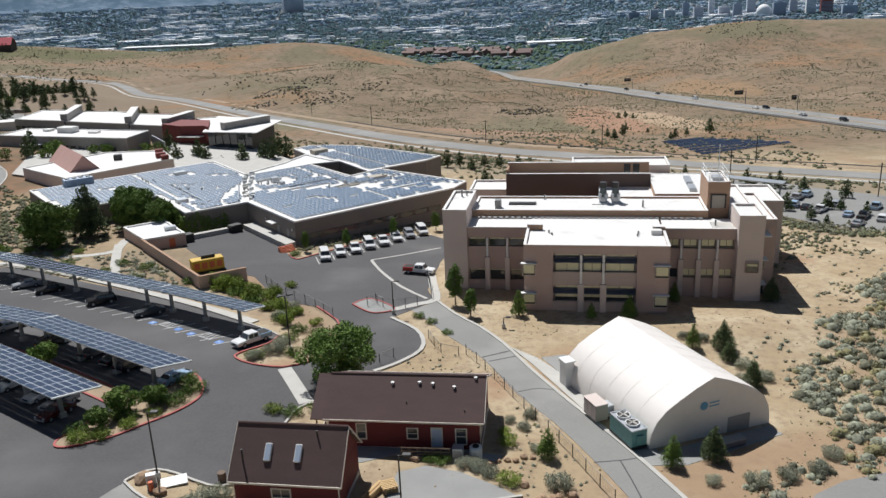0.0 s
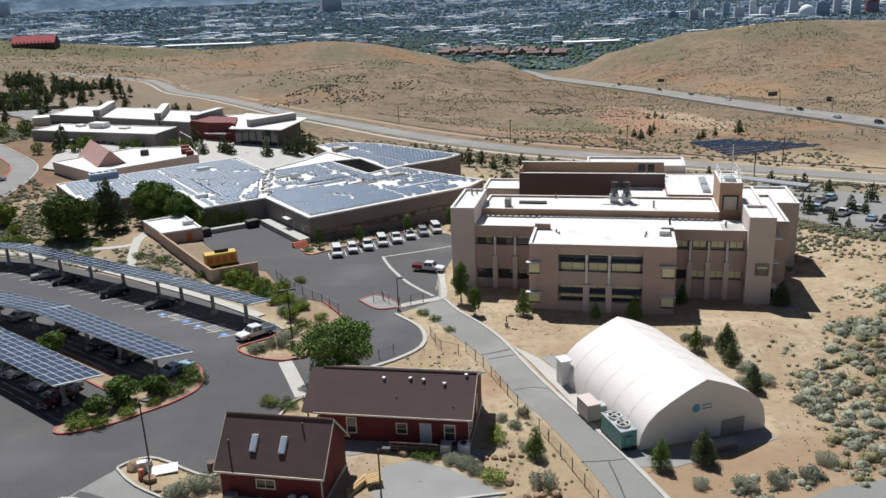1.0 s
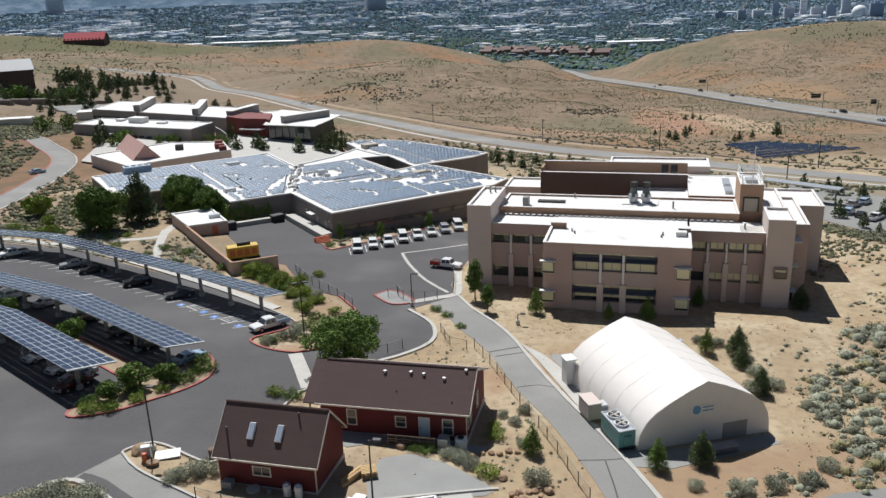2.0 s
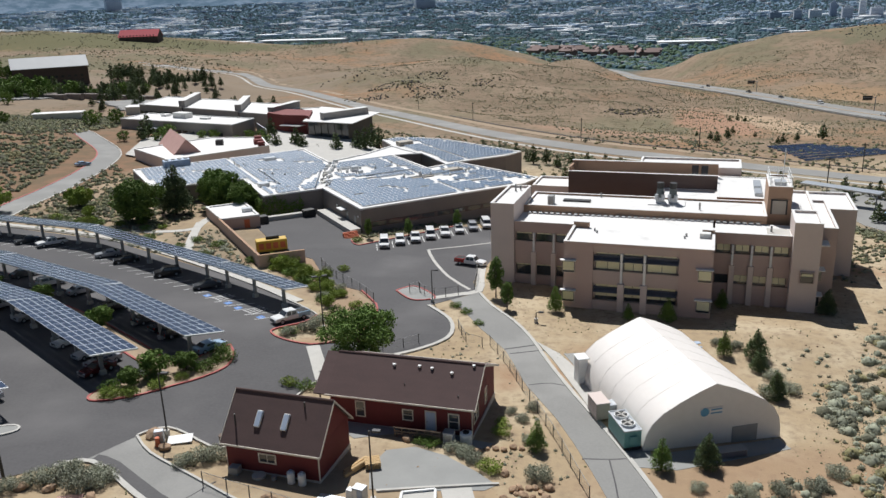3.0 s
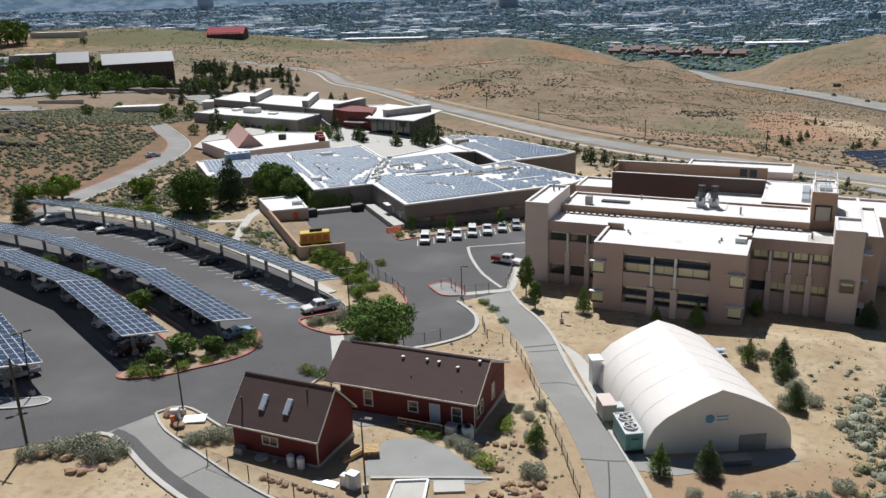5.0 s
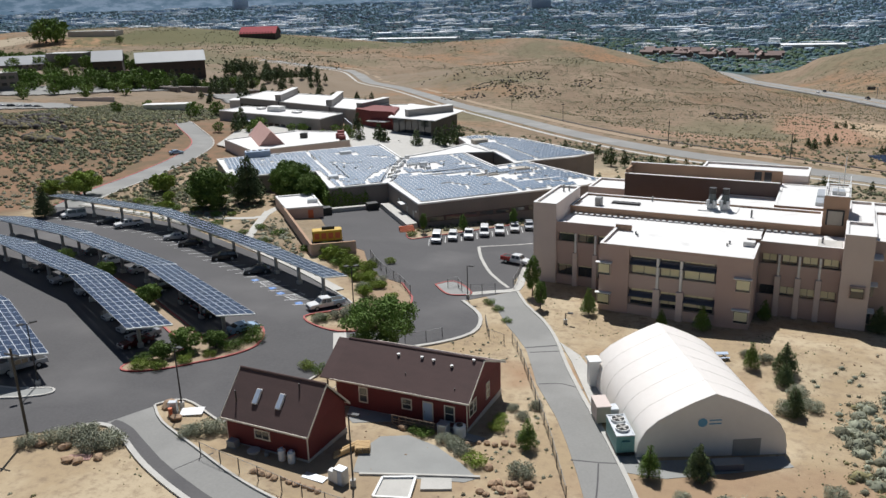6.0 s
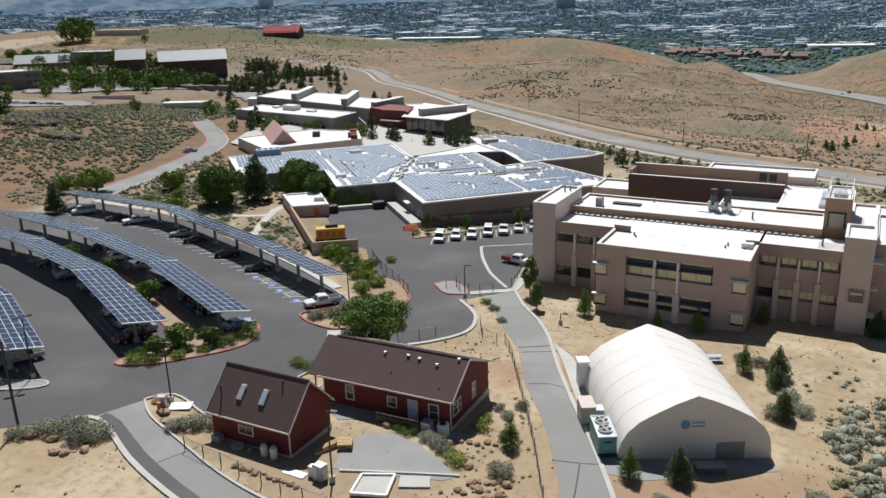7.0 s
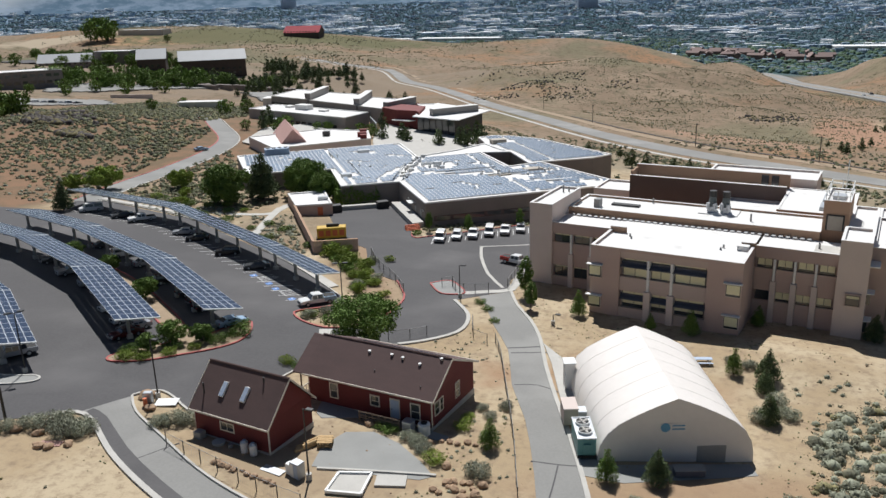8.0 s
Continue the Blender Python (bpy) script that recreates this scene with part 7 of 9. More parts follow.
    spots = [(73.4, 227, 0.75), (73, 218, 0.6), (80, 219.8, 0.75), (85, 215, 0.65), (72.7, 191.2, 0.8), (74.8, 180.5, 0.6), (82.3, 191.4, 0.75), (84.9, 189.5, 0.55), (91.7, 204.3, 0.75), (88.1, 183.4, 0.55), (76.7, 176.3, 0.35), (78.7, 223.4, 0.6), (96, 180, 0.6), (101, 197, 0.6),
             (-23, 280, 0.7), (-14, 256, 0.95), (-10, 258, 0.85), (-6, 252, 0.7), (-2, 262, 0.7), (3, 262, 0.7), (9, 258, 0.75), (-37, 290, 0.55), (-28, 274, 0.6), (20, 262, 0.5), (34, 256, 0.5), (48, 250, 0.5), (60, 245, 0.5), (14, 252, 0.55), (27, 259, 0.4), (41, 254, 0.45), (-17, 262, 0.6), (-1, 225, 0.75), (1, 221, 0.6), (-3, 219, 0.6),
             (-101, 266, 1.1), (-97, 262, 1.0), (-84, 261, 1.1), (-78, 267, 1.2), (-74, 264, 1.3), (-71, 270, 1.2), (-76, 278, 1.3), (-119, 284, 1.1), (-162, 268, 1.3), (-159, 260, 1.2), (-113, 259, 1.0), (-107, 262, 1.0), (-47, 207, 0.8), (-41, 213, 0.8),
             (71.4, 326.7, 0.5), (73.9, 330.5, 0.65), (90.7, 344, 0.95), (47.4, 337.6, 0.6), (49, 327.7, 0.75), (54.4, 343.8, 0.75), (58.6, 363.9, 0.6), (63.3, 423.9, 0.5), (67.2, 426.9, 0.6), (70.1, 419.4, 0.5), (80.3, 339.2, 0.5), (43, 352, 0.4), (66, 350, 0.4)]
    for k in range(84):
        u = rng.random() ** 1.3
        spots.append((-470 + 190 * u + rng.uniform(-22, 22), 700 - 170 * u + rng.uniform(-26, 26), rng.uniform(1.2, 2.3) * (1 - 0.4 * u)))
    for k in range(84):
        spots.append((rng.uniform(-480, -300), rng.uniform(430, 585), rng.uniform(1.0, 2.0)))
    for k in range(26):
        spots.append((rng.uniform(-300, -170), rng.uniform(385, 470), rng.uniform(0.7, 1.2)))
    place(far_pine, spots, rng)
    far_tree = broadleaf(15, 8.0, 8.5, "leaf_mid", 520, 0.45, "leafy green tree by the far campus buildings", "far_tree", "far campus trees", limbs=2)
    spots = [(-395, 372, 1.3), (-378, 380, 1.2), (-362, 392, 1.3), (-350, 404, 1.0), (-372, 352, 1.0), (-345, 372, 1.2), (-412, 336, 1.2), (-400, 350, 0.9), (-335, 395, 1.0), (-290, 247, 1.6), (-280, 236, 1.2), (-262, 330, 0.7), (-430, 500, 1.6), (-445, 520, 1.7), (-460, 540, 1.6), (-420, 530, 1.5), (-405, 545, 1.4), (-475, 520, 1.6), (-372, 520, 0.9), (-255, 300, 0.8), (-204, 292, 1.0), (-198, 300, 0.9), (-150, 262, 0.9)]
    for k in range(24):
        spots.append((-690 + k * 9 + rng.uniform(-4, 4), 640 - k * 2.0 + rng.uniform(-6, 6), rng.uniform(1.2, 1.9)))
    for k in range(64):
        spots.append((rng.uniform(-540, -330), rng.uniform(400, 560), rng.uniform(0.8, 1.6)))
    for k in range(46):
        u = rng.random()
        spots.append((-470 + 130 * u + rng.uniform(-22, 22), 370 + 75 * u + rng.uniform(-14, 26), rng.uniform(1.0, 2.0)))
    for k in range(30):
        spots.append((-860 + k * 9 + rng.uniform(-6, 6), 735 - k * 2 + rng.uniform(-9, 9), rng.uniform(1.2, 2.0)))
    for k in range(40):
        u = rng.random()
        spots.append((-660 + 130 * u + rng.uniform(-34, 34), 560 + 60 * u + rng.uniform(-34, 60), rng.uniform(1.0, 2.0)))
    for k in range(12):
        spots.append((-300 + rng.uniform(-14, 14), 246 + rng.uniform(-14, 14), rng.uniform(1.0, 1.7)))
    spots += [(-128 + rng.uniform(-40, 26), 268 + rng.uniform(-12, 8), rng.uniform(0.4, 0.6)) for k in range(16)]
    spots += [(-1022, 985, 5.0), (-1004, 990, 4.2), (-1036, 985, 3.8), (-1014, 1000, 4.8), (-900, 1010, 1.6)]
    place(far_tree, spots, rng)
    # ivy on the hall's wall
    ivy = empty("ivy", None, "dark green ivy on the hall's wall", "ivy")
    lob = [(-66.0 - 0.9 * 1 + i * 1.15, 167.0 + i * 0.95 - 0.6, 2.6 + 0.6 * math.sin(i), 1.3, 1.0, 3.0) for i in range(7)] + [(-68.5 - i * 1.5, 168.6 + i * 2.0, 2.6, 1.3, 1.3, 3.0) for i in range(10)]
    child_mesh("foliage", leaf_mesh("foliage", 31, lob, 7500, 0.26, "leaf_mid"), ivy)


M["leaf_mid"] = mat("mid_green_leaves", (0.15, 0.225, 0.052), 0.6, (0.08, 0.13, 0.03), 0.8, 6, vary=0.3, spec=0.1)
build_plants()


def scatter(name, label, category, seed, spots, make, materials):
    """Many small plants or stones joined into one mesh that lies over the land."""
    rng = np.random.RandomState(seed)
    verts, faces, idx = [], [], []
    for x, y, s in spots:
        v, f, mi = make(rng, s)
        z = ground(x, y)
        o = len(verts)
        verts += [(x + a, y + b, z + c) for a, b, c in v]
        faces += [tuple(o + i for i in q) for q in f]
        idx += [mi] * len(f)
    me = bpy.data.meshes.new(name)
    me.from_pydata(verts, [], faces)
    for m in materials:
        me.materials.append(M[m])
    me.polygons.foreach_set("material_index", idx)
    me.polygons.foreach_set("use_smooth", [True] * len(faces))
    return tagged(new(name, me), label, category, kind="stuff")


def bush_blades(rng, s, n=70, k=0.15):
    d = rng.normal(size=(n, 3))
    d[:, 2] = np.abs(d[:, 2]) * 0.9 + 0.05
    d /= np.linalg.norm(d, axis=1)[:, None]
    c = d * (rng.uniform(0.3, 1, n) ** 0.4)[:, None] * np.array([s, s, s * 0.85]) * (1 + 0.25 * np.sin(d[:, 0] * 5 + s * 9))[:, None]
    a = rng.normal(size=(n, 3))
    a /= np.linalg.norm(a, axis=1)[:, None]
    b = np.cross(a, d)
    w = k * (0.5 + 0.5 * s) * rng.uniform(0.7, 1.3, n)[:, None]
    v = np.stack([c - a * w, c + b * w * 0.7, c + a * w, c - b * w * 0.7], 1).reshape(-1, 3)
    return v.tolist(), [(4 * i, 4 * i + 1, 4 * i + 2, 4 * i + 3) for i in range(n)], 0 if rng.rand() < 0.72 else (1 if rng.rand() < 0.7 else 2)


def bush(rng, s, n=24, k=0.16):
    """A rounded uneven clump with leafy blades standing out of it."""
    v, f, mi = blob(rng, s * 0.72, 0.8)
    w, g, _ = bush_blades(rng, s, n, k)
    o = len(v)
    return v + [tuple(p) for p in w], f + [tuple(o + i for i in q) for q in g], 0 if rng.rand() < 0.55 else (1 if rng.rand() < 0.7 else 2)


def blob(rng, s, squash=0.8):
    v = []
    for ring, (zz, rr) in enumerate(((0.0, 1.0), (0.5, 0.8), (0.9, 0.35))):
        for k in range(6):
            a = 2 * math.pi * (k + 0.5 * ring) / 6
            q = s * rr * rng.uniform(0.75, 1.2)
            v.append((math.cos(a) * q, math.sin(a) * q, zz * s * squash * rng.uniform(0.85, 1.15) - (0.2 * s if ring == 0 else 0)))
    f = []
    for r in (0, 6):
        for k in range(6):
            f.append((r + k, r + (k + 1) % 6, r + 6 + (k + 1) % 6, r + 6 + k))
    f.append(tuple(range(12, 18)))
    return v, f, int(rng.rand() < 0.4)


def tuft_mound(rng, s):
    q = s * rng.uniform(0.7, 1.2, 5)
    v = [(math.cos(1.257 * k) * q[k], math.sin(1.257 * k) * q[k], -0.15) for k in range(5)]
    v += [(math.cos(1.257 * k + 0.6) * q[k] * 0.6, math.sin(1.257 * k + 0.6) * q[k] * 0.6, s * 0.7) for k in range(5)]
    return v, [(k, (k + 1) % 5, 5 + (k + 1) % 5, 5 + k) for k in range(5)] + [(5, 6, 7, 8, 9)], int(rng.rand() < 0.45)


M["sage_dark"] = mat("dark_sagebrush", (0.2, 0.195, 0.14), 0.9, (0.12, 0.12, 0.08), 0.8, 6, vary=0.3, spec=0.1)
M["scrub_dark"] = mat("olive_scrub", (0.175, 0.15, 0.085), 0.9, (0.11, 0.1, 0.055), 0.3, 3, vary=0.4, spec=0.1)
M["sage_far"] = mat("olive_grey_sagebrush", (0.23, 0.24, 0.145), 0.9, (0.13, 0.14, 0.085), 0.8, 6, vary=0.4, spec=0.1)
M["grass_dry"] = mat("dry_yellow_scrub", (0.3, 0.27, 0.13), 0.9, (0.18, 0.16, 0.08), 0.8, 6, vary=0.3)


def inside(x, y, poly):
    return field(poly, (), x, y)


def build_scrub():
    rng = random.Random(5)
    spots = []
    # right-hand slope: thick towards its far edge, thin towards the building
    for _ in range(24000):
        x, y = rng.uniform(28, 140), rng.uniform(56, 205)
        edge = 21 + (y - 67) * 0.74 if y > 80 else 33
        if y > 140:
            edge = 62
        d = x - edge + 5 * noise.noise((y / 9, 0.3, 8.1))
        if (13 < x < 41 and 66 < y < 99) or d < -9 or (y > 177 and x > 66):
            continue
        n = noise.noise((x / 13, y / 13, 0.5)) + 0.6 * noise.noise((x / 4.5, y / 4.5, 4.5))
        if y > 140:
            dense = 0.18 + 0.4 * n
        elif d < 0:
            dense = 0.13 + 0.2 * n
        else:
            dense = 0.6 + 0.32 * n
        if rng.random() < dense:
            spots.append((x, y, rng.uniform(0.25, 0.65) if d < 0 or y > 140 else 0.4 + 1.2 * rng.random() ** 1.5))
    # left-hand hillside
    for _ in range(26000):
        x, y = rng.uniform(-330, -128), rng.uniform(135, 345)
        road = min(abs(x - (-128 - (y - 160) * 0.28)) if y < 230 else 99, 99)
        if x > -132 - (y - 150) * 0.42 or (y > 250 and x > -190) or (x < -300 and y > 280):
            continue
        n = noise.noise((x / 18, y / 18, 2.5)) + 0.6 * noise.noise((x / 6, y / 6, 1.5))
        up_here = min(1.0, max(0.0, (x + 2.0 * y - 120) / 130))
        if rng.random() < 0.3 + 0.3 * up_here + 0.45 * n:
            spots.append((x, y, rng.uniform(0.35, 0.95) + 0.5 * up_here * rng.random()))
    # verges and dry ground between the buildings
    for _ in range(5200):
        x, y = rng.uniform(-110, 110), rng.uniform(208, 330)
        line = 301 - (x + 3) * 0.62 if x > -3 else 301 - (x + 3) * 0.95
        if abs(y - line) < 13 or (x < -15 and y < 255) or (-4 < x < 62 and y < 182):
            continue
        n = noise.noise((x / 12, y / 12, 7.5))
        if rng.random() < 0.42 + 0.4 * n:
            spots.append((x, y, rng.uniform(0.35, 1.0)))
    for _ in range(6500):
        x, y = rng.uniform(-125, 4), rng.uniform(96, 172)
        if inside(x, y, LOT) or (x > -44 and y > 135) or y < 103 - x * 0.32 + 5 and x < -30 or (x > -18 and y > 112) or (-9 < x and y < 97) or (-66 < x < -44 and 128 < y < 170) or y > 158 and x > -84 or y > 140 - (x + 100) * 1.4 + 34 or x < -118 and y > 150:
            continue
        if rng.random() < 0.5:
            spots.append((x, y, rng.uniform(0.3, 0.85)))
    # planted slope between the hall and the campus road
    for _ in range(3600):
        x, y = rng.uniform(-142, -82), rng.uniform(146, 226)
        if inside(x, y, HALL_B) or x < -126 - (y - 160) * 0.3 or y > 196 - (x + 118) * 0.9 and y > 180 or abs(x + 76) < 3 or inside(x, y, LOT):
            continue
        if rng.random() < 0.42 + 0.4 * noise.noise((x / 8, y / 8, 3.1)):
            spots.append((x, y, rng.uniform(0.3, 1.0)))
    # planted wedge between the carport walk and the yard wall
    for _ in range(210):
        u, v = rng.random(), rng.uniform(1.0, 10.0)
        x, y = -70.6 + 21.8 * u - 0.757 * v, 152.6 - 25.2 * u - 0.655 * v
        if y > 124 - (x + 52) * 0.47 and abs(x + 73 - (145 - y) * 0.42) > 1.4:
            spots.append((x, y, rng.uniform(0.3, 0.85)))
    for _ in range(320):
        x, y = rng.uniform(-142, -106), rng.uniform(146, 172)
        if x > -127 - (y - 160) * 0.3 + 4 and not inside(x, y, LOT):
            spots.append((x, y, rng.uniform(0.35, 1.0)))
    # mulched strip behind the fleet row
    for _ in range(150):
        u, v = rng.random(), rng.uniform(2.0, 7.0)
        spots.append((-35 + 25 * u - 0.7 * v, 151 + 22 * u + 0.7 * v, rng.uniform(0.25, 0.6)))
    # thick sage along the east car park and on the verge of the main road
    for _ in range(420):
        u = rng.random()
        x, y = (63 + 14 * u * 2, 192 - 22 * u * 2) if u < 0.5 else (77 + 50 * (u - 0.5) * 2, 170 - 24 * (u - 0.5) * 2)
        spots.append((x + rng.uniform(-2.6, 1.6), y - rng.uniform(1, 5.5), rng.uniform(0.4, 1.0)))
    for _ in range(520):
        u = rng.uniform(0.0, 1.0)
        spots.append((-40 + 150 * u + rng.uniform(-3, 3), 318 - 88 * u - 9 * math.sin(3.14 * u) - rng.uniform(7, 15), rng.uniform(0.4, 0.9)))
    for _ in range(260):
        x, y = rng.uniform(-12, 14), rng.uniform(58, 100)
        if (-16 < x < 5 and 58 < y < 86) or (x > 2 and x > 2 + (98 - y) * 0.46 - 1.5) or inside(x, y, LOT) or x < -9:
            continue
        spots.append((x, y, rng.uniform(0.15, 0.4)))
    for _ in range(500):
        x, y = rng.uniform(-45, 60), rng.uniform(40, 66)
        if inside(x, y, LOT) or x < -20 and y > 47 or (-22 < x < 18 and 44 < y < 59) or (x > 14 and y > 60 - (x - 20) * 0.0 and x < 24):
            continue
        if x > 26 or y < 47:
            spots.append((x, y, rng.uniform(0.3, 0.9) if x > 26 else rng.uniform(0.15, 0.35)))
    spots = [p for p in spots if not (22 < p[0] < 80 and abs(p[1] - (56 + (p[0] - 30) * 1.1 if p[0] < 38 else 64.6 + (p[0] - 37) * 0.4)) < 3.6)]
    spots = [p for p in spots if not inside(p[0], p[1], SERVICE) and not inside(p[0] - 0.5, p[1], SERVICE) and not inside(p[0] + 0.5, p[1], SERVICE)]
    for _ in range(70):
        u = rng.random()
        spots.append((27 + 40 * u, 67.5 + 9 * u + rng.uniform(-1.2, 2.4) + (1.5 if u > 0.4 else 0), rng.uniform(0.45, 1.0)))
    near = [p for p in spots if p[1] < 150]
    far = [p for p in spots if p[1] >= 150]
    scatter("sagebrush_cover", "grey-green sagebrush over sandy slopes", "sagebrush", 3, near, lambda r, s: bush(r, s, int(10 + 26 * s), 0.125), ["sage", "sage_dark", "grass_dry"])
    scatter("far_sagebrush_cover", "grey-green sagebrush on the farther slopes", "sagebrush", 4, far, lambda r, s: bush(r, s * 1.3, 6, 0.28), ["sage_far", "sage_dark", "grass_dry"])
    tuft = []
    for _ in range(130000):
        x, y = rng.uniform(-420, 330), rng.uniform(318, 900)
        if y < 301 - (x + 3) * 1.5 + 30 and x < -3:
            continue
        n = noise.noise((x / 45, y / 45, 9.5)) + 0.5 * noise.noise((x / 14, y / 14, 3.5))
        if rng.random() < 0.3 + 0.5 * n:
            tuft.append((x, y, 0.25 + 0.6 * rng.random() ** 3))
    for _ in range(16000):
        x, y = rng.uniform(-1150, -380), rng.uniform(640, 1300)
        n = noise.noise((x / 80, y / 80, 5.5)) + 0.5 * noise.noise((x / 25, y / 25, 6.5))
        if rng.random() < 0.32 + 0.5 * n:
            tuft.append((x, y, rng.uniform(0.5, 1.6)))
    for _ in range(70000):
        x, y = rng.uniform(-330, 120), rng.uniform(350, 680)
        if y < 301 - (x + 3) * 1.5 + 42 and x < -3:
            continue
        n = noise.noise((x / 30, y / 30, 4.2)) + 0.6 * noise.noise((x / 9, y / 9, 8.8))
        if rng.random() < 0.25 + 0.7 * n:
            tuft.append((x, y, rng.uniform(0.16, 0.42)))
    scatter("hill_scrub", "low dark scrub dotted over dry hills", "scrub", 6, tuft, lambda r, s: tuft_mound(r, s), ["scrub_dark", "sage_dark"])
    rocks = []
    for cx, cy, r, n in ((-250, 240, 17, 230), (-197, 203, 5, 170), (-222, 212, 7, 120), (-222, 222, 16, 90), (-137, 602, 15, 90), (-151, 557, 17, 120), (-116, 527, 18, 110), (17, 466, 15, 170), (-156, 508, 12, 60), (-90, 579, 12, 60), (268, 935, 42, 220), (-300, 905, 40, 50), (-690, 1174, 40, 90), (-560, 1190, 30, 60), (-200, 620, 30, 50)):
        for _ in range(n):
            a, q = rng.uniform(0, 6.28), r * rng.random() ** 0.6
            rocks.append((cx + math.cos(a) * q * (1.4 if cy < 300 else 1.15), cy + math.sin(a) * q * (0.7 if cy < 300 else 1.5), rng.uniform(0.5, 2.0) if cy < 300 else rng.uniform(0.3, 1.1)))
    scatter("rock_outcrop", "dark basalt outcrop broken into boulders", "rocks", 8, rocks, lambda r, s: blob(r, s, 0.9), ["dark_rock", "scrub_dark"])
    dry = [(rng.uniform(-30, 80), rng.uniform(50, 135), 0.04 + 0.16 * rng.random() ** 2) for _ in range(9000)]
    dry = [p for p in dry if noise.noise((p[0] / 7, p[1] / 7, 6.3)) + 0.5 * noise.noise((p[0] / 2.2, p[1] / 2.2, 1.3)) > 0.12]
    dry = [p for p in dry if not inside(p[0], p[1], DRIVE) and not inside(p[0], p[1], LOT) and not inside(p[0], p[1], SERVICE) and not (-22 < p[0] < 5 and 58 < p[1] < 86) and not (11 < p[0] < 36 and 72 < p[1] < 98) and not (-23 < p[0] < 20 and 44 < p[1] < 59)]
    scatter("dry_tufts", "small dry tufts and twigs on sandy soil", "scrub", 10, dry, lambda r, s: tuft_mound(r, s), ["grass_dry", "sage_far"])
    pebble = [(rng.uniform(-30, 60), rng.uniform(50, 125), rng.uniform(0.05, 0.16)) for _ in range(700)]
    pebble = [p for p in pebble if not inside(p[0], p[1], DRIVE) and not inside(p[0], p[1], LOT) and not inside(p[0], p[1], SERVICE)]
    scatter("loose_stones", "small loose stones on sandy soil", "stones", 9, pebble, lambda r, s: blob(r, s, 0.7), ["rock", "rock"])


build_scrub()

# ---- farther campus ----
def rot_box(parent, name, x, y, w, d, z0, z1, turn, material, label="", bevel=0.0):
    ob = part(name, box(-w / 2, w / 2, -d / 2, d / 2, z0, z1, bevel), M[material], parent, label)
    ob.matrix_basis = pose(x, y, 0, 0, 0, turn)
    return ob


def build_campus():
    o = empty("campus_office", None, "long grey-brown campus office with a flat white roof", "building")
    q = [(-128.6, 271.3), (-127.4, 287.5), (-183.0, 301.5), (-186.0, 286.0)]
    poly_roofed(o, q, 6.0, "grey_wall")
    p0, p1 = Vector(q[3]), Vector(q[0])
    d = (p1 - p0).normalized()
    a = math.degrees(math.atan2(d.y, d.x))
    for k in range(11):
        s = 16 + k * 3.6
        w = part("window", box(s, s + 2.3, -0.12, 0.0, 0.9, 2.6), M["dark_metal"], o)
        w.matrix_basis = pose(p0.x, p0.y, 0, 0, 0, a)
        part("pane", box(s + 0.1, s + 2.2, -0.15, -0.12, 1.0, 2.5), M["glass"], w)
    for x, y, w, dd, h in ((-160, 290, 7, 4, 2.2), (-148, 286.5, 4, 2.5, 0.8), (-170, 294, 3, 3, 1.0)):
        rot_box(o, "roof_unit", x, y, w, dd, 5.6, 5.6 + h, -14, "roof_white", bevel=0.1)
    part("sun_canopy", box(14, 22, -3.5, 0, 3.0, 3.2), M["light_metal"], o).matrix_basis = pose(p0.x, p0.y, 0, 0, 0, a)
    sc = empty("screen_wall", None, "pale corrugated screen wall beside the office", "wall")
    part("panel", prism([(-126.6, 287.0), (-126.2, 287.0), (-115.0, 272.0), (-115.4, 272.0)], -6, 4.2), M["light_metal"], sc)

    b = empty("sawtooth_building", None, "stepped white-roofed campus building with grey clerestory walls", "building")
    secs = [[(-176.2, 316.5), (-185.6, 347.9), (-206, 353.4), (-203, 325.6)], [(-143.5, 305.2), (-155, 337), (-165.6, 342.9), (-184.6, 347), (-175.8, 317)], [(-126.1, 299.0), (-122, 320), (-132, 329.4), (-154.4, 336.4), (-143.2, 305.6)], [(-104.4, 285.8), (-86.6, 281.4), (-85.0, 305.5), (-114.2, 322.0), (-121.5, 319.6), (-110.8, 305.7)]]
    for k, s in enumerate(secs):
        poly_roofed(b, s, (6.4, 6.1, 5.8, 5.4)[k], "grey_wall" if k < 3 else "dark_metal", z0=-7)
    part("roof_overhang", prism([(-105.6, 283.6), (-83.8, 278.6), (-82.0, 306.5), (-113.6, 323.6)], 5.15, 5.45), M["roof_white"], b)
    for (x, y), (x2, y2), z in (((-176.5, 317.5), (-185.5, 347.5), 6.2), ((-144, 306.5), (-154.6, 336.6), 5.9), ((-126.5, 300.5), (-123.5, 321), 5.6), ((-99, 287), (-86.5, 303.5), 5.4)):
        A, B = Vector((x, y)), Vector((x2, y2))
        n = (B - A).normalized().orthogonal() * 1.3
        part("clerestory", prism([tuple(A + n), tuple(A - n), tuple(B - n), tuple(B + n)], z - 0.5, z + 2.6), M["grey_wall"], b, "pale grey raised clerestory")
        part("clerestory_roof", prism([tuple(A + n * 1.2), tuple(A - n * 1.2), tuple(B - n * 1.2), tuple(B + n * 1.2)], z + 2.6, z + 2.75), M["roof_white"], b)
    part("entrance_block", prism([(-126.6, 297.5), (-117, 291.6), (-107.2, 290.6), (-104.6, 287.6), (-110, 304.6), (-124.6, 309)], -7, 6.6), M["brick_red"], b, "dark red curved entrance block")
    part("canopy", prism([(-118, 289.4), (-109, 287.6), (-107.6, 291), (-117, 292.6)], 2.6, 2.9), M["roof_white"], b)
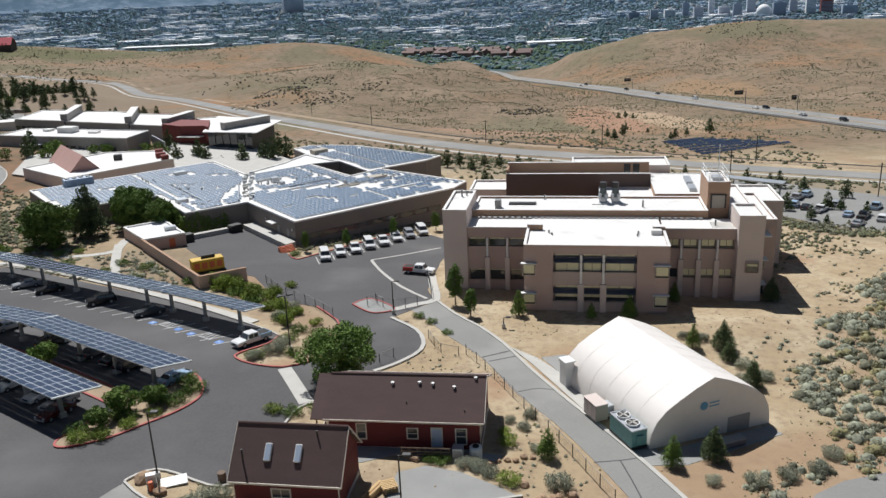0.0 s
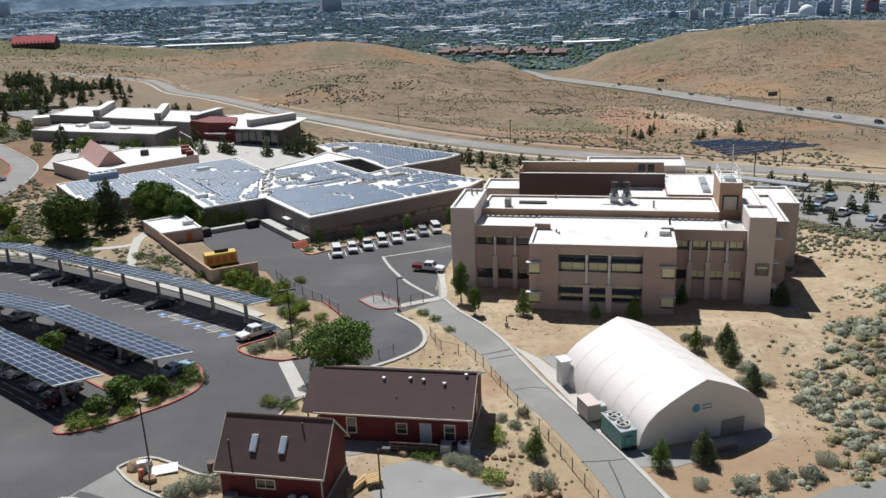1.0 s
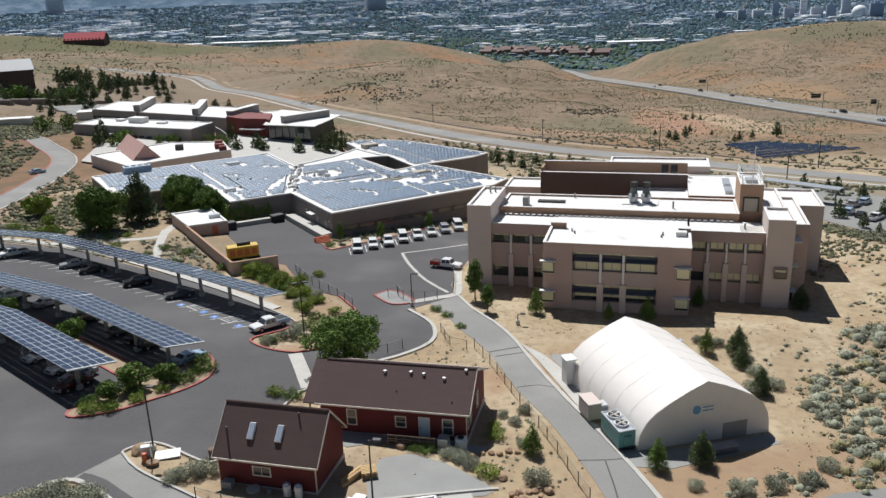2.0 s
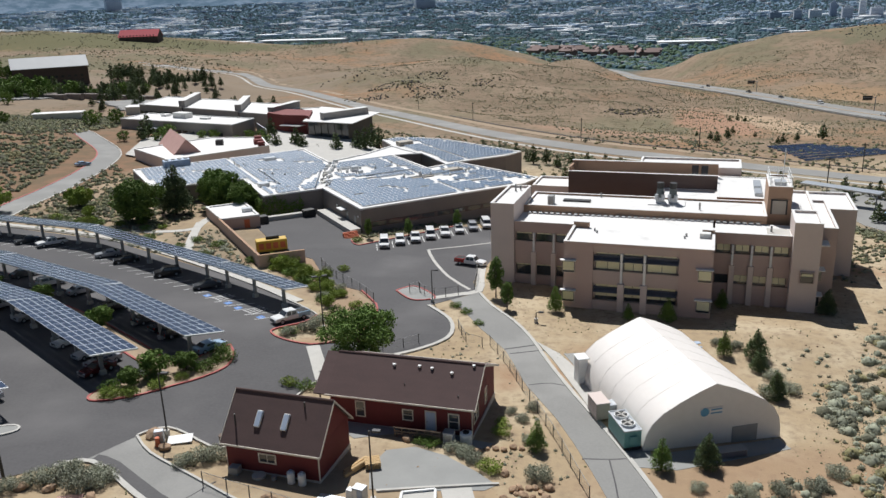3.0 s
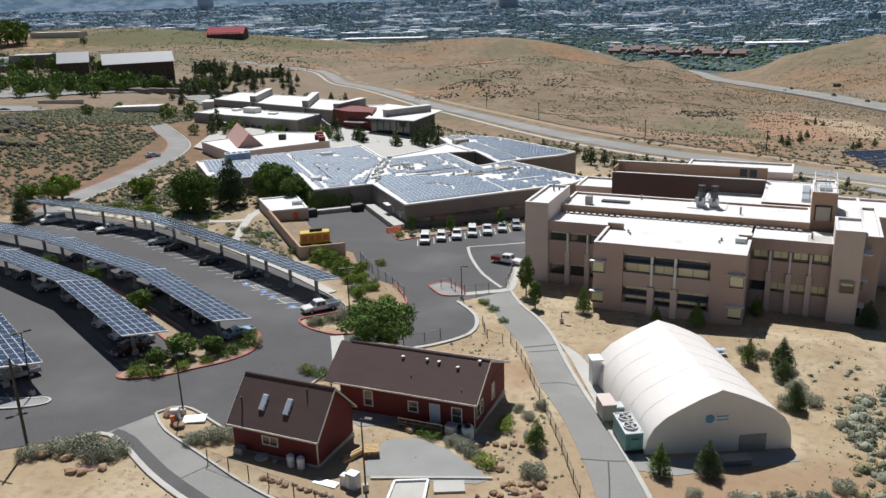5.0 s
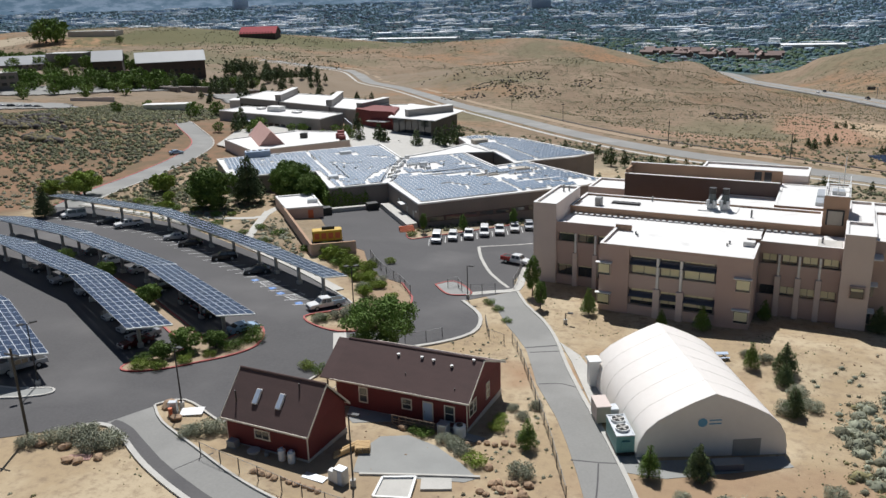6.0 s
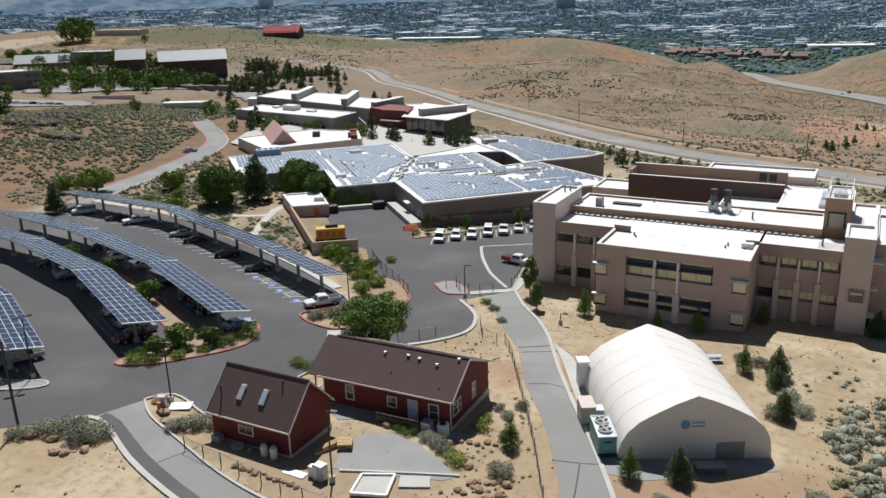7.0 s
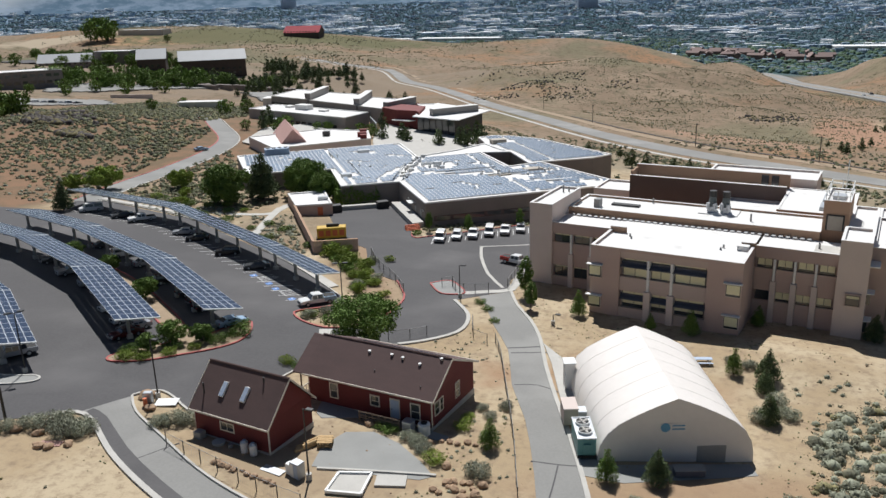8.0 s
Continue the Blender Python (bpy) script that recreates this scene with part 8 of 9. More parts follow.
    for k in range(6):
        part("glazing", box(k * 3.1, k * 3.1 + 2.7, -0.1, 0.05, -4.4, 4.6), M["glass"], b).matrix_basis = pose(-104.2, 285.7, 0, 0, 0, -14)
    for k in range(22):
        part("window", box(k * 3.3, k * 3.3 + 2.6, -0.12, 0.05, 1.2, 3.6), M["glass"], b).matrix_basis = pose(-202.6, 325.2, 0, 0, 0, -19.5)

    c = empty("gabled_centre", None, "low campus centre with white roofs and a pink gabled hall", "building")
    poly_roofed(c, [(-119, 211.5), (-97.5, 236.5), (-107, 251.5), (-126, 250.5), (-141.5, 228)], 5.0, "stucco_tan")
    g = part("gable_wall", profile_x([(-4.0, -6), (-4.0, 4.6), (0, 8.9), (4.0, 4.6), (4.0, -6)], -13.5, 13.0), M["pink"], c, "pink stucco gable")
    g.matrix_basis = pose(-127.6, 232.6, 0, 0, 0, -49)
    for s in (-1, 1):
        r = part("gable_roof", profile_x([(s * 4.5, 4.2), (s * 4.5, 4.45), (0, 9.25), (0, 9.0)], -13.8, 13.3), M["pink"], c, "pale pink metal roof slope")
        r.matrix_basis = pose(-127.6, 232.6, 0, 0, 0, -49)
    for x, y, w in ((-103, 240, 3.0), (-106, 246, 2.4), (-100, 236, 2.2)):
        rot_box(c, "parapet_block", x, y, w, 2.0, 4.6, 6.3, 30, "brick_red")
    rot_box(c, "roof_unit", -116, 238, 2.4, 2.0, 4.6, 6.4, 20, "dark_metal", bevel=0.1)
    u = empty("roof_chiller", pose(-107.5, 197.5, 5.85, 0, 0, 40), "blue-grey rooftop chiller on the hall", "roof unit")
    part("cabinet", box(-3.6, 3.6, -1.6, 1.6, 0.0, 2.2, 0.1), M["pale_blue"], u)
    for k in range(4):
        part("fan", tube([(-2.6 + k * 1.75, 0, 2.2), (-2.6 + k * 1.75, 0, 2.45)], 0.6, 12), M["steel"], u)
    paved("plaza", [(-124.5, 297), (-116, 272), (-107, 254), (-98, 240), (-84, 230), (-66, 224), (-55, 236), (-60, 252), (-72, 268), (-80, 284), (-104, 286)], 0.7, "concrete", "pale concrete plaza in front of the campus entrance")
    paved("court_paving", [(-160, 262), (-148, 232), (-142, 230), (-128, 252), (-131, 268), (-150, 280)], 0.6, "concrete", "pale paved forecourt")
    draped("upper_car_park", [(-300, 425), (-262, 398), (-205, 372), (-190, 384), (-230, 425), (-290, 452)], 0.6, "road", "grey asphalt car park beyond the offices")
    strip("campus_road", [(-124.5, 141), (-131, 160), (-137.2, 185), (-146, 214), (-157, 236), (-178, 256), (-196, 272), (-217, 284), (-250, 292)], 3.6, 0.06, "road", "grey curving campus road")
    for s in (-3.9, 3.7):
        strip("kerb", [(-124.5, 141), (-131, 160), (-137.2, 185), (-146, 214), (-157, 236), (-178, 256), (-196, 272), (-217, 284)], 0, 0.15, "red_kerb" if s < 0 else "concrete", "kerb of the curving campus road", 0.3, "kerb", left=s, right=s + 0.4)
    main = [(230, 172), (160, 207), (116, 232), (83, 251), (62, 264), (26, 283), (-3, 303), (-43, 341), (-91, 400), (-142, 463), (-226, 568), (-285, 630), (-360, 735), (-450, 800), (-570, 880)]
    strip("main_road", main, 5.0, 0.08, "road", "grey two-lane road along the campus edge", step=8)
    strip("verge_path", main, 0, 0.09, "concrete", "pale sidewalk beside the main road", category="path", step=8, left=-10.5, right=-8.6)
    strip("dirt_track", main, 0, 0.06, "soil", "pale dirt track at the foot of the hill", category="track", step=8, left=11, right=15)
    strip("rail_cut", main[:9], 0, 0.12, "dark_rock", "dark retaining edge along the road cut", category="edging", step=8, left=16.5, right=18)
    paved("east_car_park", [(64, 216), (68, 196), (69, 188), (75, 176), (81, 169.5), (92, 163), (130, 150), (160, 165), (103, 206), (88, 220), (80, 231), (72, 234)], 0.05, "road", "pale grey asphalt car park behind the tall building", category="car park")
    cv = empty("flat_carport", None, "pale flat-roofed carport over a parking row", "carport")
    part("roof", prism([(60, 216), (76, 205), (78, 208), (62, 219)], 0.2, 0.5), M["light_metal"], cv)
    for x, y in ((61.5, 216.6), (66, 213.4), (71, 210), (76, 206.6)):
        part("column", box(x - 0.15, x + 0.15, y - 0.15, y + 0.15, -5, 0.2), M["steel"], cv)
    rng = random.Random(2)
    for k, (x, y) in enumerate(((75.9, 195), (77.6, 192), (79.6, 188.4), (85.6, 194), (83.8, 182.6), (86, 180), (89, 177), (82, 173), (93, 190), (97, 187), (102, 183), (79, 203), (83, 207), (94, 173), (99, 170), (106, 166))):
        park(("suv", "sedan", "pickup")[k % 3], ("car_blue", "car_black", "car_white", "car_silver")[k % 4], x, y, 55 + rng.uniform(-6, 6), "car parked behind the tall building, " + ("pale blue", "black", "white", "silver")[k % 4], "east car park cars")
    for k in range(9):
        park(("sedan", "suv")[k % 2], ("car_white", "car_silver", "car_black")[k % 3], -352 + k * 4.2, 300 + k * 1.6, 70, "car parked by the far offices, " + ("white", "silver", "black")[k % 3], "far parked cars")
    draped("west_car_park", [(-372, 282), (-322, 296), (-300, 322), (-330, 340), (-392, 306)], 0.5, "road", "grey asphalt car park by the far offices")

    def gabled(name, x, y, L, D, eave, ridge, turn, wall, roof, label, z=None):
        z = ground(x, y) if z is None else z
        h = empty(name, pose(x, y, z, 0, 0, turn), label, "building")
        part("wall", profile_x([(-D / 2, -6), (-D / 2, eave), (0, ridge - 0.3), (D / 2, eave), (D / 2, -6)], -L / 2, L / 2), M[wall], h)
        for s in (-1, 1):
            part("roof", profile_x([(s * (D / 2 + 1), eave - 0.4), (s * (D / 2 + 1), eave), (0, ridge + 0.3), (0, ridge - 0.1)], -L / 2 - 1, L / 2 + 1), M[roof], h)
        for k in range(int(L / 5)):
            for zz in (2.0, 5.8):
                part("window", box(-L / 2 + 1.5 + k * 5, -L / 2 + 3.6 + k * 5, -D / 2 - 0.1, -D / 2 + 0.05, zz, zz + 1.7), M["glass"], h)
        return h
    gabled("dark_hall", -472, 604, 58, 24, 14.5, 22.5, 42, "taupe_dark", "grey_roof", "large dark brown hall with pale grey metal gable roofs")
    gabled("dark_hall", -512, 571, 24, 24, 12.5, 20.5, 38, "taupe_dark", "grey_roof", "smaller wing of the dark brown hall with grey roof")
    gabled("red_roofed_hall", -745, 1160, 58, 40, 5, 15, 20, "taupe_dark", "red_roof", "far hall with a bright red metal roof", ground(-745, 1160) + 1)
    t = empty("brown_office", None, "long two-storey brown office with a white flat roof", "building")
    poly_roofed(t, [(-466, 318), (-414, 388), (-430, 400), (-482, 330)], 11.6, "taupe", z0=-6)
    dd = (Vector((-418, 388)) - Vector((-470, 318))).normalized()
    aa = math.degrees(math.atan2(dd.y, dd.x))
    for k in range(18):
        for zz in (3.4, 7.6):
            part("window", box(2 + k * 4.7, 5.2 + k * 4.7, -0.2, 0.05, zz, zz + 1.8), M["glass"], t).matrix_basis = pose(-466, 318, 0, 0, 0, aa)
    gabled("low_office", -614, 566, 46, 24, 8, 15, 38, "taupe", "grey_roof", "far office with a pale grey gable roof")
    w = empty("low_office", None, "flat tan building on the far ridge", "building")
    poly_roofed(w, [(-1034, 1042), (-946, 1052), (-950, 1076), (-1038, 1066)], ground(-990, 1055) + 8, "stucco_tan", z0=-30)
    w = empty("low_office", None, "long low office with a pale grey roof", "building")
    poly_roofed(w, [(-606, 592), (-572, 604), (-578, 622), (-612, 610)], 8.5, "taupe", z0=-14)
    draped("far_west_car_park", [(-760, 600), (-640, 585), (-600, 640), (-690, 720), (-820, 690)], 0.9, "asphalt", "dark grey car park beyond the offices", 8.0)
    draped("office_forecourt", [(-440, 392), (-400, 362), (-352, 400), (-330, 452), (-372, 470), (-420, 440)], 0.7, "road", "grey paved court between trees by the offices")
    for k in range(20):
        park(("sedan", "suv")[k % 2], ("car_white", "car_black", "car_silver", "car_blue")[k % 4], -700 + (k % 10) * 7, 618 + (k // 10) * 26 + (k % 10) * 1.5, 70, "car parked beyond the offices, " + ("white", "black", "silver", "pale blue")[k % 4], "far parked cars")
    pg = empty("terrace_pergola", None, "red-brown stepped terrace with timber beams", "pergola")
    A, B = Vector((-193, 428)), Vector((-138, 358))
    for k in range(12):
        p = A.lerp(B, k / 11)
        rot_box(pg, "beam", p.x, p.y, 14, 1.2, ground(p.x, p.y) - 1, ground(p.x, p.y) + 2.4 - 0.1 * (k % 3), 30, "brick_red")
    pg = empty("brown_terraces", None, "dark brown stepped garden terraces", "terrace")
    for k in range(7):
        x, y = -352 + k * 6, 440 + k * 8
        rot_box(pg, "terrace_wall", x, y, 46, 3.0, ground(x, y) - 2, ground(x, y) + 2.6, -8, "taupe")
    st = empty("store_building", None, "small white store buildings above the offices", "building")
    for x, y, w_, d_, h_ in ((-232, 372, 16, 9, 4.5), (-250, 330, 22, 6, 3.2)):
        rot_box(st, "wall", x, y, w_, d_, ground(x, y) - 2, ground(x, y) + h_, 20, "light_metal")
        rot_box(st, "roof", x, y, w_ + 1, d_ + 1, ground(x, y) + h_, ground(x, y) + h_ + 0.3, 20, "roof_white")
    wall = empty("tan_garden_wall", None, "low pale wall by the far trees", "wall")
    rot_box(wall, "panel", -330, 362, 26, 0.8, -6, ground(-330, 362) + 2.2, 18, "stucco_tan")
    # ground-mounted solar rows
    sf = empty("ground_solar_field", None, "field of dark ground-mounted solar rows on a low rise", "solar field")
    for k in range(8):
        p, q = Vector((72.7, 280.5)).lerp(Vector((66, 314)), k / 7), Vector((111, 305)).lerp(Vector((84, 324)), k / 7)
        bm = bmesh.new()
        n = 10
        for i in range(n):
            a_, b_ = p.lerp(q, i / n), p.lerp(q, (i + 0.94) / n)
            m1, m2 = up(a_.x, a_.y, 0.55), up(b_.x, b_.y, 0.55)
            side = (q - p).normalized().orthogonal() * 0.6
            v = [bm.verts.new(x) for x in (m1 + Vector((side.x, side.y, 0.2)), m2 + Vector((side.x, side.y, 0.2)), m2 - Vector((side.x, side.y, 0.2)), m1 - Vector((side.x, side.y, 0.2)))]
            v2 = [bm.verts.new(x.co - Vector((0, 0, 0.08))) for x in v]
            bm.faces.new(v), bm.faces.new(v2[::-1])
            for j in range(4):
                bm.faces.new((v[j], v2[j], v2[(j + 1) % 4], v[(j + 1) % 4]))
        bmesh.ops.recalc_face_normals(bm, faces=bm.faces)
        part("solar_row", bm, M["panel"], sf)
        for i in (1, 5, 9):
            c_ = p.lerp(q, i / 10)
            part("stand", tube([up(c_.x, c_.y, -0.3), up(c_.x, c_.y, 0.5)], 0.1, 5), M["steel"], sf)


M["taupe_dark"] = mat("dark_brown_timber", (0.09, 0.065, 0.055), 0.9, (0.07, 0.05, 0.042), 0.3, 5)
M["grey_roof"] = mat("weathered_grey_metal_roof", (0.36, 0.37, 0.38), 0.6, (0.3, 0.31, 0.32), 0.1, 2)
M["red_roof"] = mat("bright_red_metal_roof", (0.33, 0.022, 0.035), 0.85, (0.27, 0.02, 0.03), 0.2, 3)
build_campus()


# ---- highway ----
HWY = [(205, 235), (182, 300), (168, 350), (152, 410), (135, 470), (117, 540), (93, 640), (66, 750), (34, 880), (8, 1060), (-30, 1240), (-95, 1375), (-221, 1518), (-330, 1610)]
strip("highway", HWY, 12, 0.5, "road", "pale grey divided highway across the dry hills", 1.5, step=10)
strip("highway_median", HWY, 0.9, 0.56, "soil", "tan strip between the highway lanes", 0.3, "median", step=10)
strip("guard_rail", HWY, 0, 1.2, "light_metal", "grey guard rail beside the highway", 0.5, "guard rail", step=10, left=-12.6, right=-12.3)


def gantry(x, y, w, turn, label):
    g = empty("sign_gantry", pose(x, y, ground(x, y) + 0.5, 0, 0, turn), label, "road sign", "road signs")
    part("post", tube([(0, 0, -1), (0, 0, 7.4)], 0.22, 7), M["steel"], g)
    part("beam", tube([(0, 0, 6.9), (-w, 0, 6.9)], 0.18, 6), M["steel"], g)
    part("sign_panel", box(-w, -w * 0.25, -0.1, 0.1, 5.4, 7.8), M["dark_metal"], g, "dark green sign panel seen from behind")


gantry(145, 486, 7, 10, "highway sign on a steel post")
gantry(106, 662, 7, 8, "green highway sign on a steel post")
gantry(158, 437, 3.6, 8, "small highway sign on a steel post")
for k, (x, y, kind, paint) in enumerate(((146, 450, "suv", "car_black"), (141, 452, "sedan", "car_white"), (158, 376, "suv", "car_black"), (150, 405, "sedan", "car_silver"), (126, 530, "van", "car_white"), (98, 640, "pickup", "car_black"), (76, 735, "suv", "car_black"), (70, 720, "sedan", "car_white"), (172, 345, "sedan", "car_white"), (112, 585, "sedan", "car_grey"))):
    vehicle(kind, paint, pose(x, y, ground(x, y) + 0.55, 0, 0, 105 if k % 2 else -75), {"suv": "dark utility car", "sedan": "passenger car", "van": "white van", "pickup": "dark pickup truck"}[kind] + " driving on the far highway", "highway traffic")
for x, y in ((-3, 318), (40, 292), (86, 262), (-60, 385), (-104, 446), (70, 232), (100, 205)):
    pl = empty("power_pole", pose(x, y, ground(x, y)), "slim dark roadside utility pole", "utility pole", "roadside poles")
    part("post", tube([(0, 0, -0.5), (0, 0, 9)], 0.14, 6), M["dark_metal"], pl)
    part("crossarm", box(-0.9, 0.9, -0.06, 0.06, 8.3, 8.45), M["dark_metal"], pl)

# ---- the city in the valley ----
# pale and brown roofs here are tinted blue: haze put into their colours
M["city_wall"] = mat("hazy_city_roofs", (0.3, 0.38, 0.47), 0.8, (0.21, 0.27, 0.34), 0.01, 0.2, vary=0.5)
M["city_white"] = mat("white_warehouse_roofs", (0.85, 0.85, 0.85), 0.7, (0.75, 0.75, 0.75), 0.01, 0.2, vary=0.15)
M["city_brown_hazy"] = mat("hazy_brown_roofs", (0.18, 0.185, 0.205), 0.9, (0.13, 0.135, 0.15), 0.01, 0.2, vary=0.35)
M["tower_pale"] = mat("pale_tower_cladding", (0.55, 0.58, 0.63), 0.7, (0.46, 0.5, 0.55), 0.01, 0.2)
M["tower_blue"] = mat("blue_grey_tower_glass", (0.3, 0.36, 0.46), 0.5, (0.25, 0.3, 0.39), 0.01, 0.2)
# street tree crowns get a blue haze in their base colour
M["city_tree"] = mat("hazy_city_tree_crowns", (0.055, 0.12, 0.14), 0.8, (0.034, 0.078, 0.095), 0.02, 0.3, vary=0.35)

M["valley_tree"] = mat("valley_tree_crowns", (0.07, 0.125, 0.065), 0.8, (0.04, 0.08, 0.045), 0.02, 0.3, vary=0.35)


def build_city():
    rng = random.Random(77)
    V, F, I, single = [], [], [], []

    def block_at(x, y, w, d, h, turn, mi):
        c, s, z = math.cos(turn), math.sin(turn), ground(x, y)
        if len(single) < 260 and math.hypot(x, y) < 2300 and abs(x) < 0.75 * y:
            single.append(1)
            tagged(mesh_ob("valley_building", box(-w / 2, w / 2, -d / 2, d / 2, -4, h), M[("city_wall", "city_white", "city_brown_hazy")[mi]]), ("small building with a haze-tinted pale roof", "white-roofed store building", "small house with a haze-tinted brown roof")[mi] + " among valley trees", "building", "valley buildings").matrix_basis = pose(x, y, z, 0, 0, math.degrees(turn))
            return
        o = len(V)
        for zz in (z - 4, z + h):
            for a, b in ((-w, -d), (w, -d), (w, d), (-w, d)):
                V.append((x + (a * c - b * s) / 2, y + (a * s + b * c) / 2, zz))
        for q in ((4, 5, 6, 7), (0, 1, 5, 4), (1, 2, 6, 5), (2, 3, 7, 6), (3, 0, 4, 7)):
            F.append(tuple(o + i for i in q))
            I.append(mi)

    def polar(lo, hi):
        r = 1 / rng.uniform(1 / hi, 1 / lo) if rng.random() < 0.45 else rng.uniform(lo + 400, hi)
        a = radians(rng.uniform(-60, 27))
        return r * math.sin(a), r * math.cos(a), r

    def on_floor(x, y, r):
        k = max(0.0, (min(r, 4300) - 1500) / 2800)
        return ground(x, y) < -71 + 85 * k * k + 0.0125 * abs(x) * (1 if x < 0 else 0)
    trees = []
    for _ in range(27000):
        x, y, r = polar(1250, 4480)
        if not on_floor(x, y, r):
            continue
        n = noise.noise((x / 260, y / 260, 0.7)) + 0.5 * noise.noise((x / 90, y / 90, 1.7))
        turn = 0.25 if n > 0 else -0.1
        if r > 2250 and n > (0.1 if x < -0.05 * r else 0.22) and rng.random() < (0.33 if x < -0.05 * r else 0.19) * min(1.0, (r - 1900) / 1500):
            block_at(x, y, rng.uniform(18, 60), rng.uniform(12, 28), rng.uniform(5, 9), turn, 1 if rng.random() < 0.7 else 0)
        elif r > 1900 and n > 0.0 and rng.random() < (0.3 if r > 2600 else 0.12):
            block_at(x, y, rng.uniform(10, 30), rng.uniform(9, 20), rng.uniform(4, 9), turn, 0 if rng.random() < 0.75 else 1)
        elif rng.random() < (0.05 if r < 2100 else 0.12 if r < 2600 else 0.22):
            block_at(x, y, rng.uniform(9, 17), rng.uniform(8, 13), rng.uniform(3.5, 6), turn, 2 if rng.random() < 0.75 else 0)
    for _ in range(56000):
        x, y, r = polar(1200, 4480)
        if not on_floor(x, y, r):
            continue
        n = noise.noise((x / 260, y / 260, 0.7)) + 0.5 * noise.noise((x / 90, y / 90, 1.7))
        if rng.random() < 0.95 - 1.0 * n:
            trees.append((x, y, rng.uniform(3.0, 6.5)))
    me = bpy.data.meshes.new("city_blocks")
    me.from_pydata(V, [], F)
    for m in ("city_wall", "city_white", "city_brown_hazy"):
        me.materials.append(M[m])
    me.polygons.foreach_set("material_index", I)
    tagged(new("city_blocks", me), "far low city blocks with white and haze-tinted roofs", "city", kind="stuff")
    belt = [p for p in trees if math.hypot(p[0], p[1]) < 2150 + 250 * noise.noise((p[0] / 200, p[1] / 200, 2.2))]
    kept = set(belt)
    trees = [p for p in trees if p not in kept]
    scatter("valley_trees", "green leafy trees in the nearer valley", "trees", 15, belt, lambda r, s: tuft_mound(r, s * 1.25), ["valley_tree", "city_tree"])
    scatter("city_trees", "haze-tinted blue-green street trees between the far city blocks", "trees", 14, trees, lambda r, s: tuft_mound(r, s * 1.15), ["city_tree", "city_tree"])
    for k in range(-26, 14):
        # wide straight streets
        a = radians(k * 2.1 + 0.8)
        if k % 3:
            continue
        pts = [(math.sin(a) * r + (r - 1700) * 0.1, math.cos(a) * r) for r in (1750, 2300, 2900, 3600, 4200)]
        if all(on_floor(x, y, math.hypot(x, y)) for x, y in pts[:2]):
            strip("street", pts, 5, 1.0, "road", "pale straight street through the far city", 1.0, step=120)


build_city()


def high_rise(az, r, w, d, h, wall, label):
    x, y = math.sin(radians(az)) * r, math.cos(radians(az)) * r
    t = empty("high_rise", pose(x, y, ground(x, y), 0, 0, -az + 8), label, "tower block", "downtown towers")
    part("tower", box(-w / 2, w / 2, -d / 2, d / 2, -6, h), M[wall], t)
    for k in range(int(h / 4) - 1):
        part("window_band", box(-w / 2 + 1, w / 2 - 1, -d / 2 - 0.25, -d / 2, 3 + k * 4, 5 + k * 4), M["tower_blue"], t)
    part("roof_house", box(-w / 5, w / 5, -d / 5, d / 5, h, h + 5), M[wall], t)


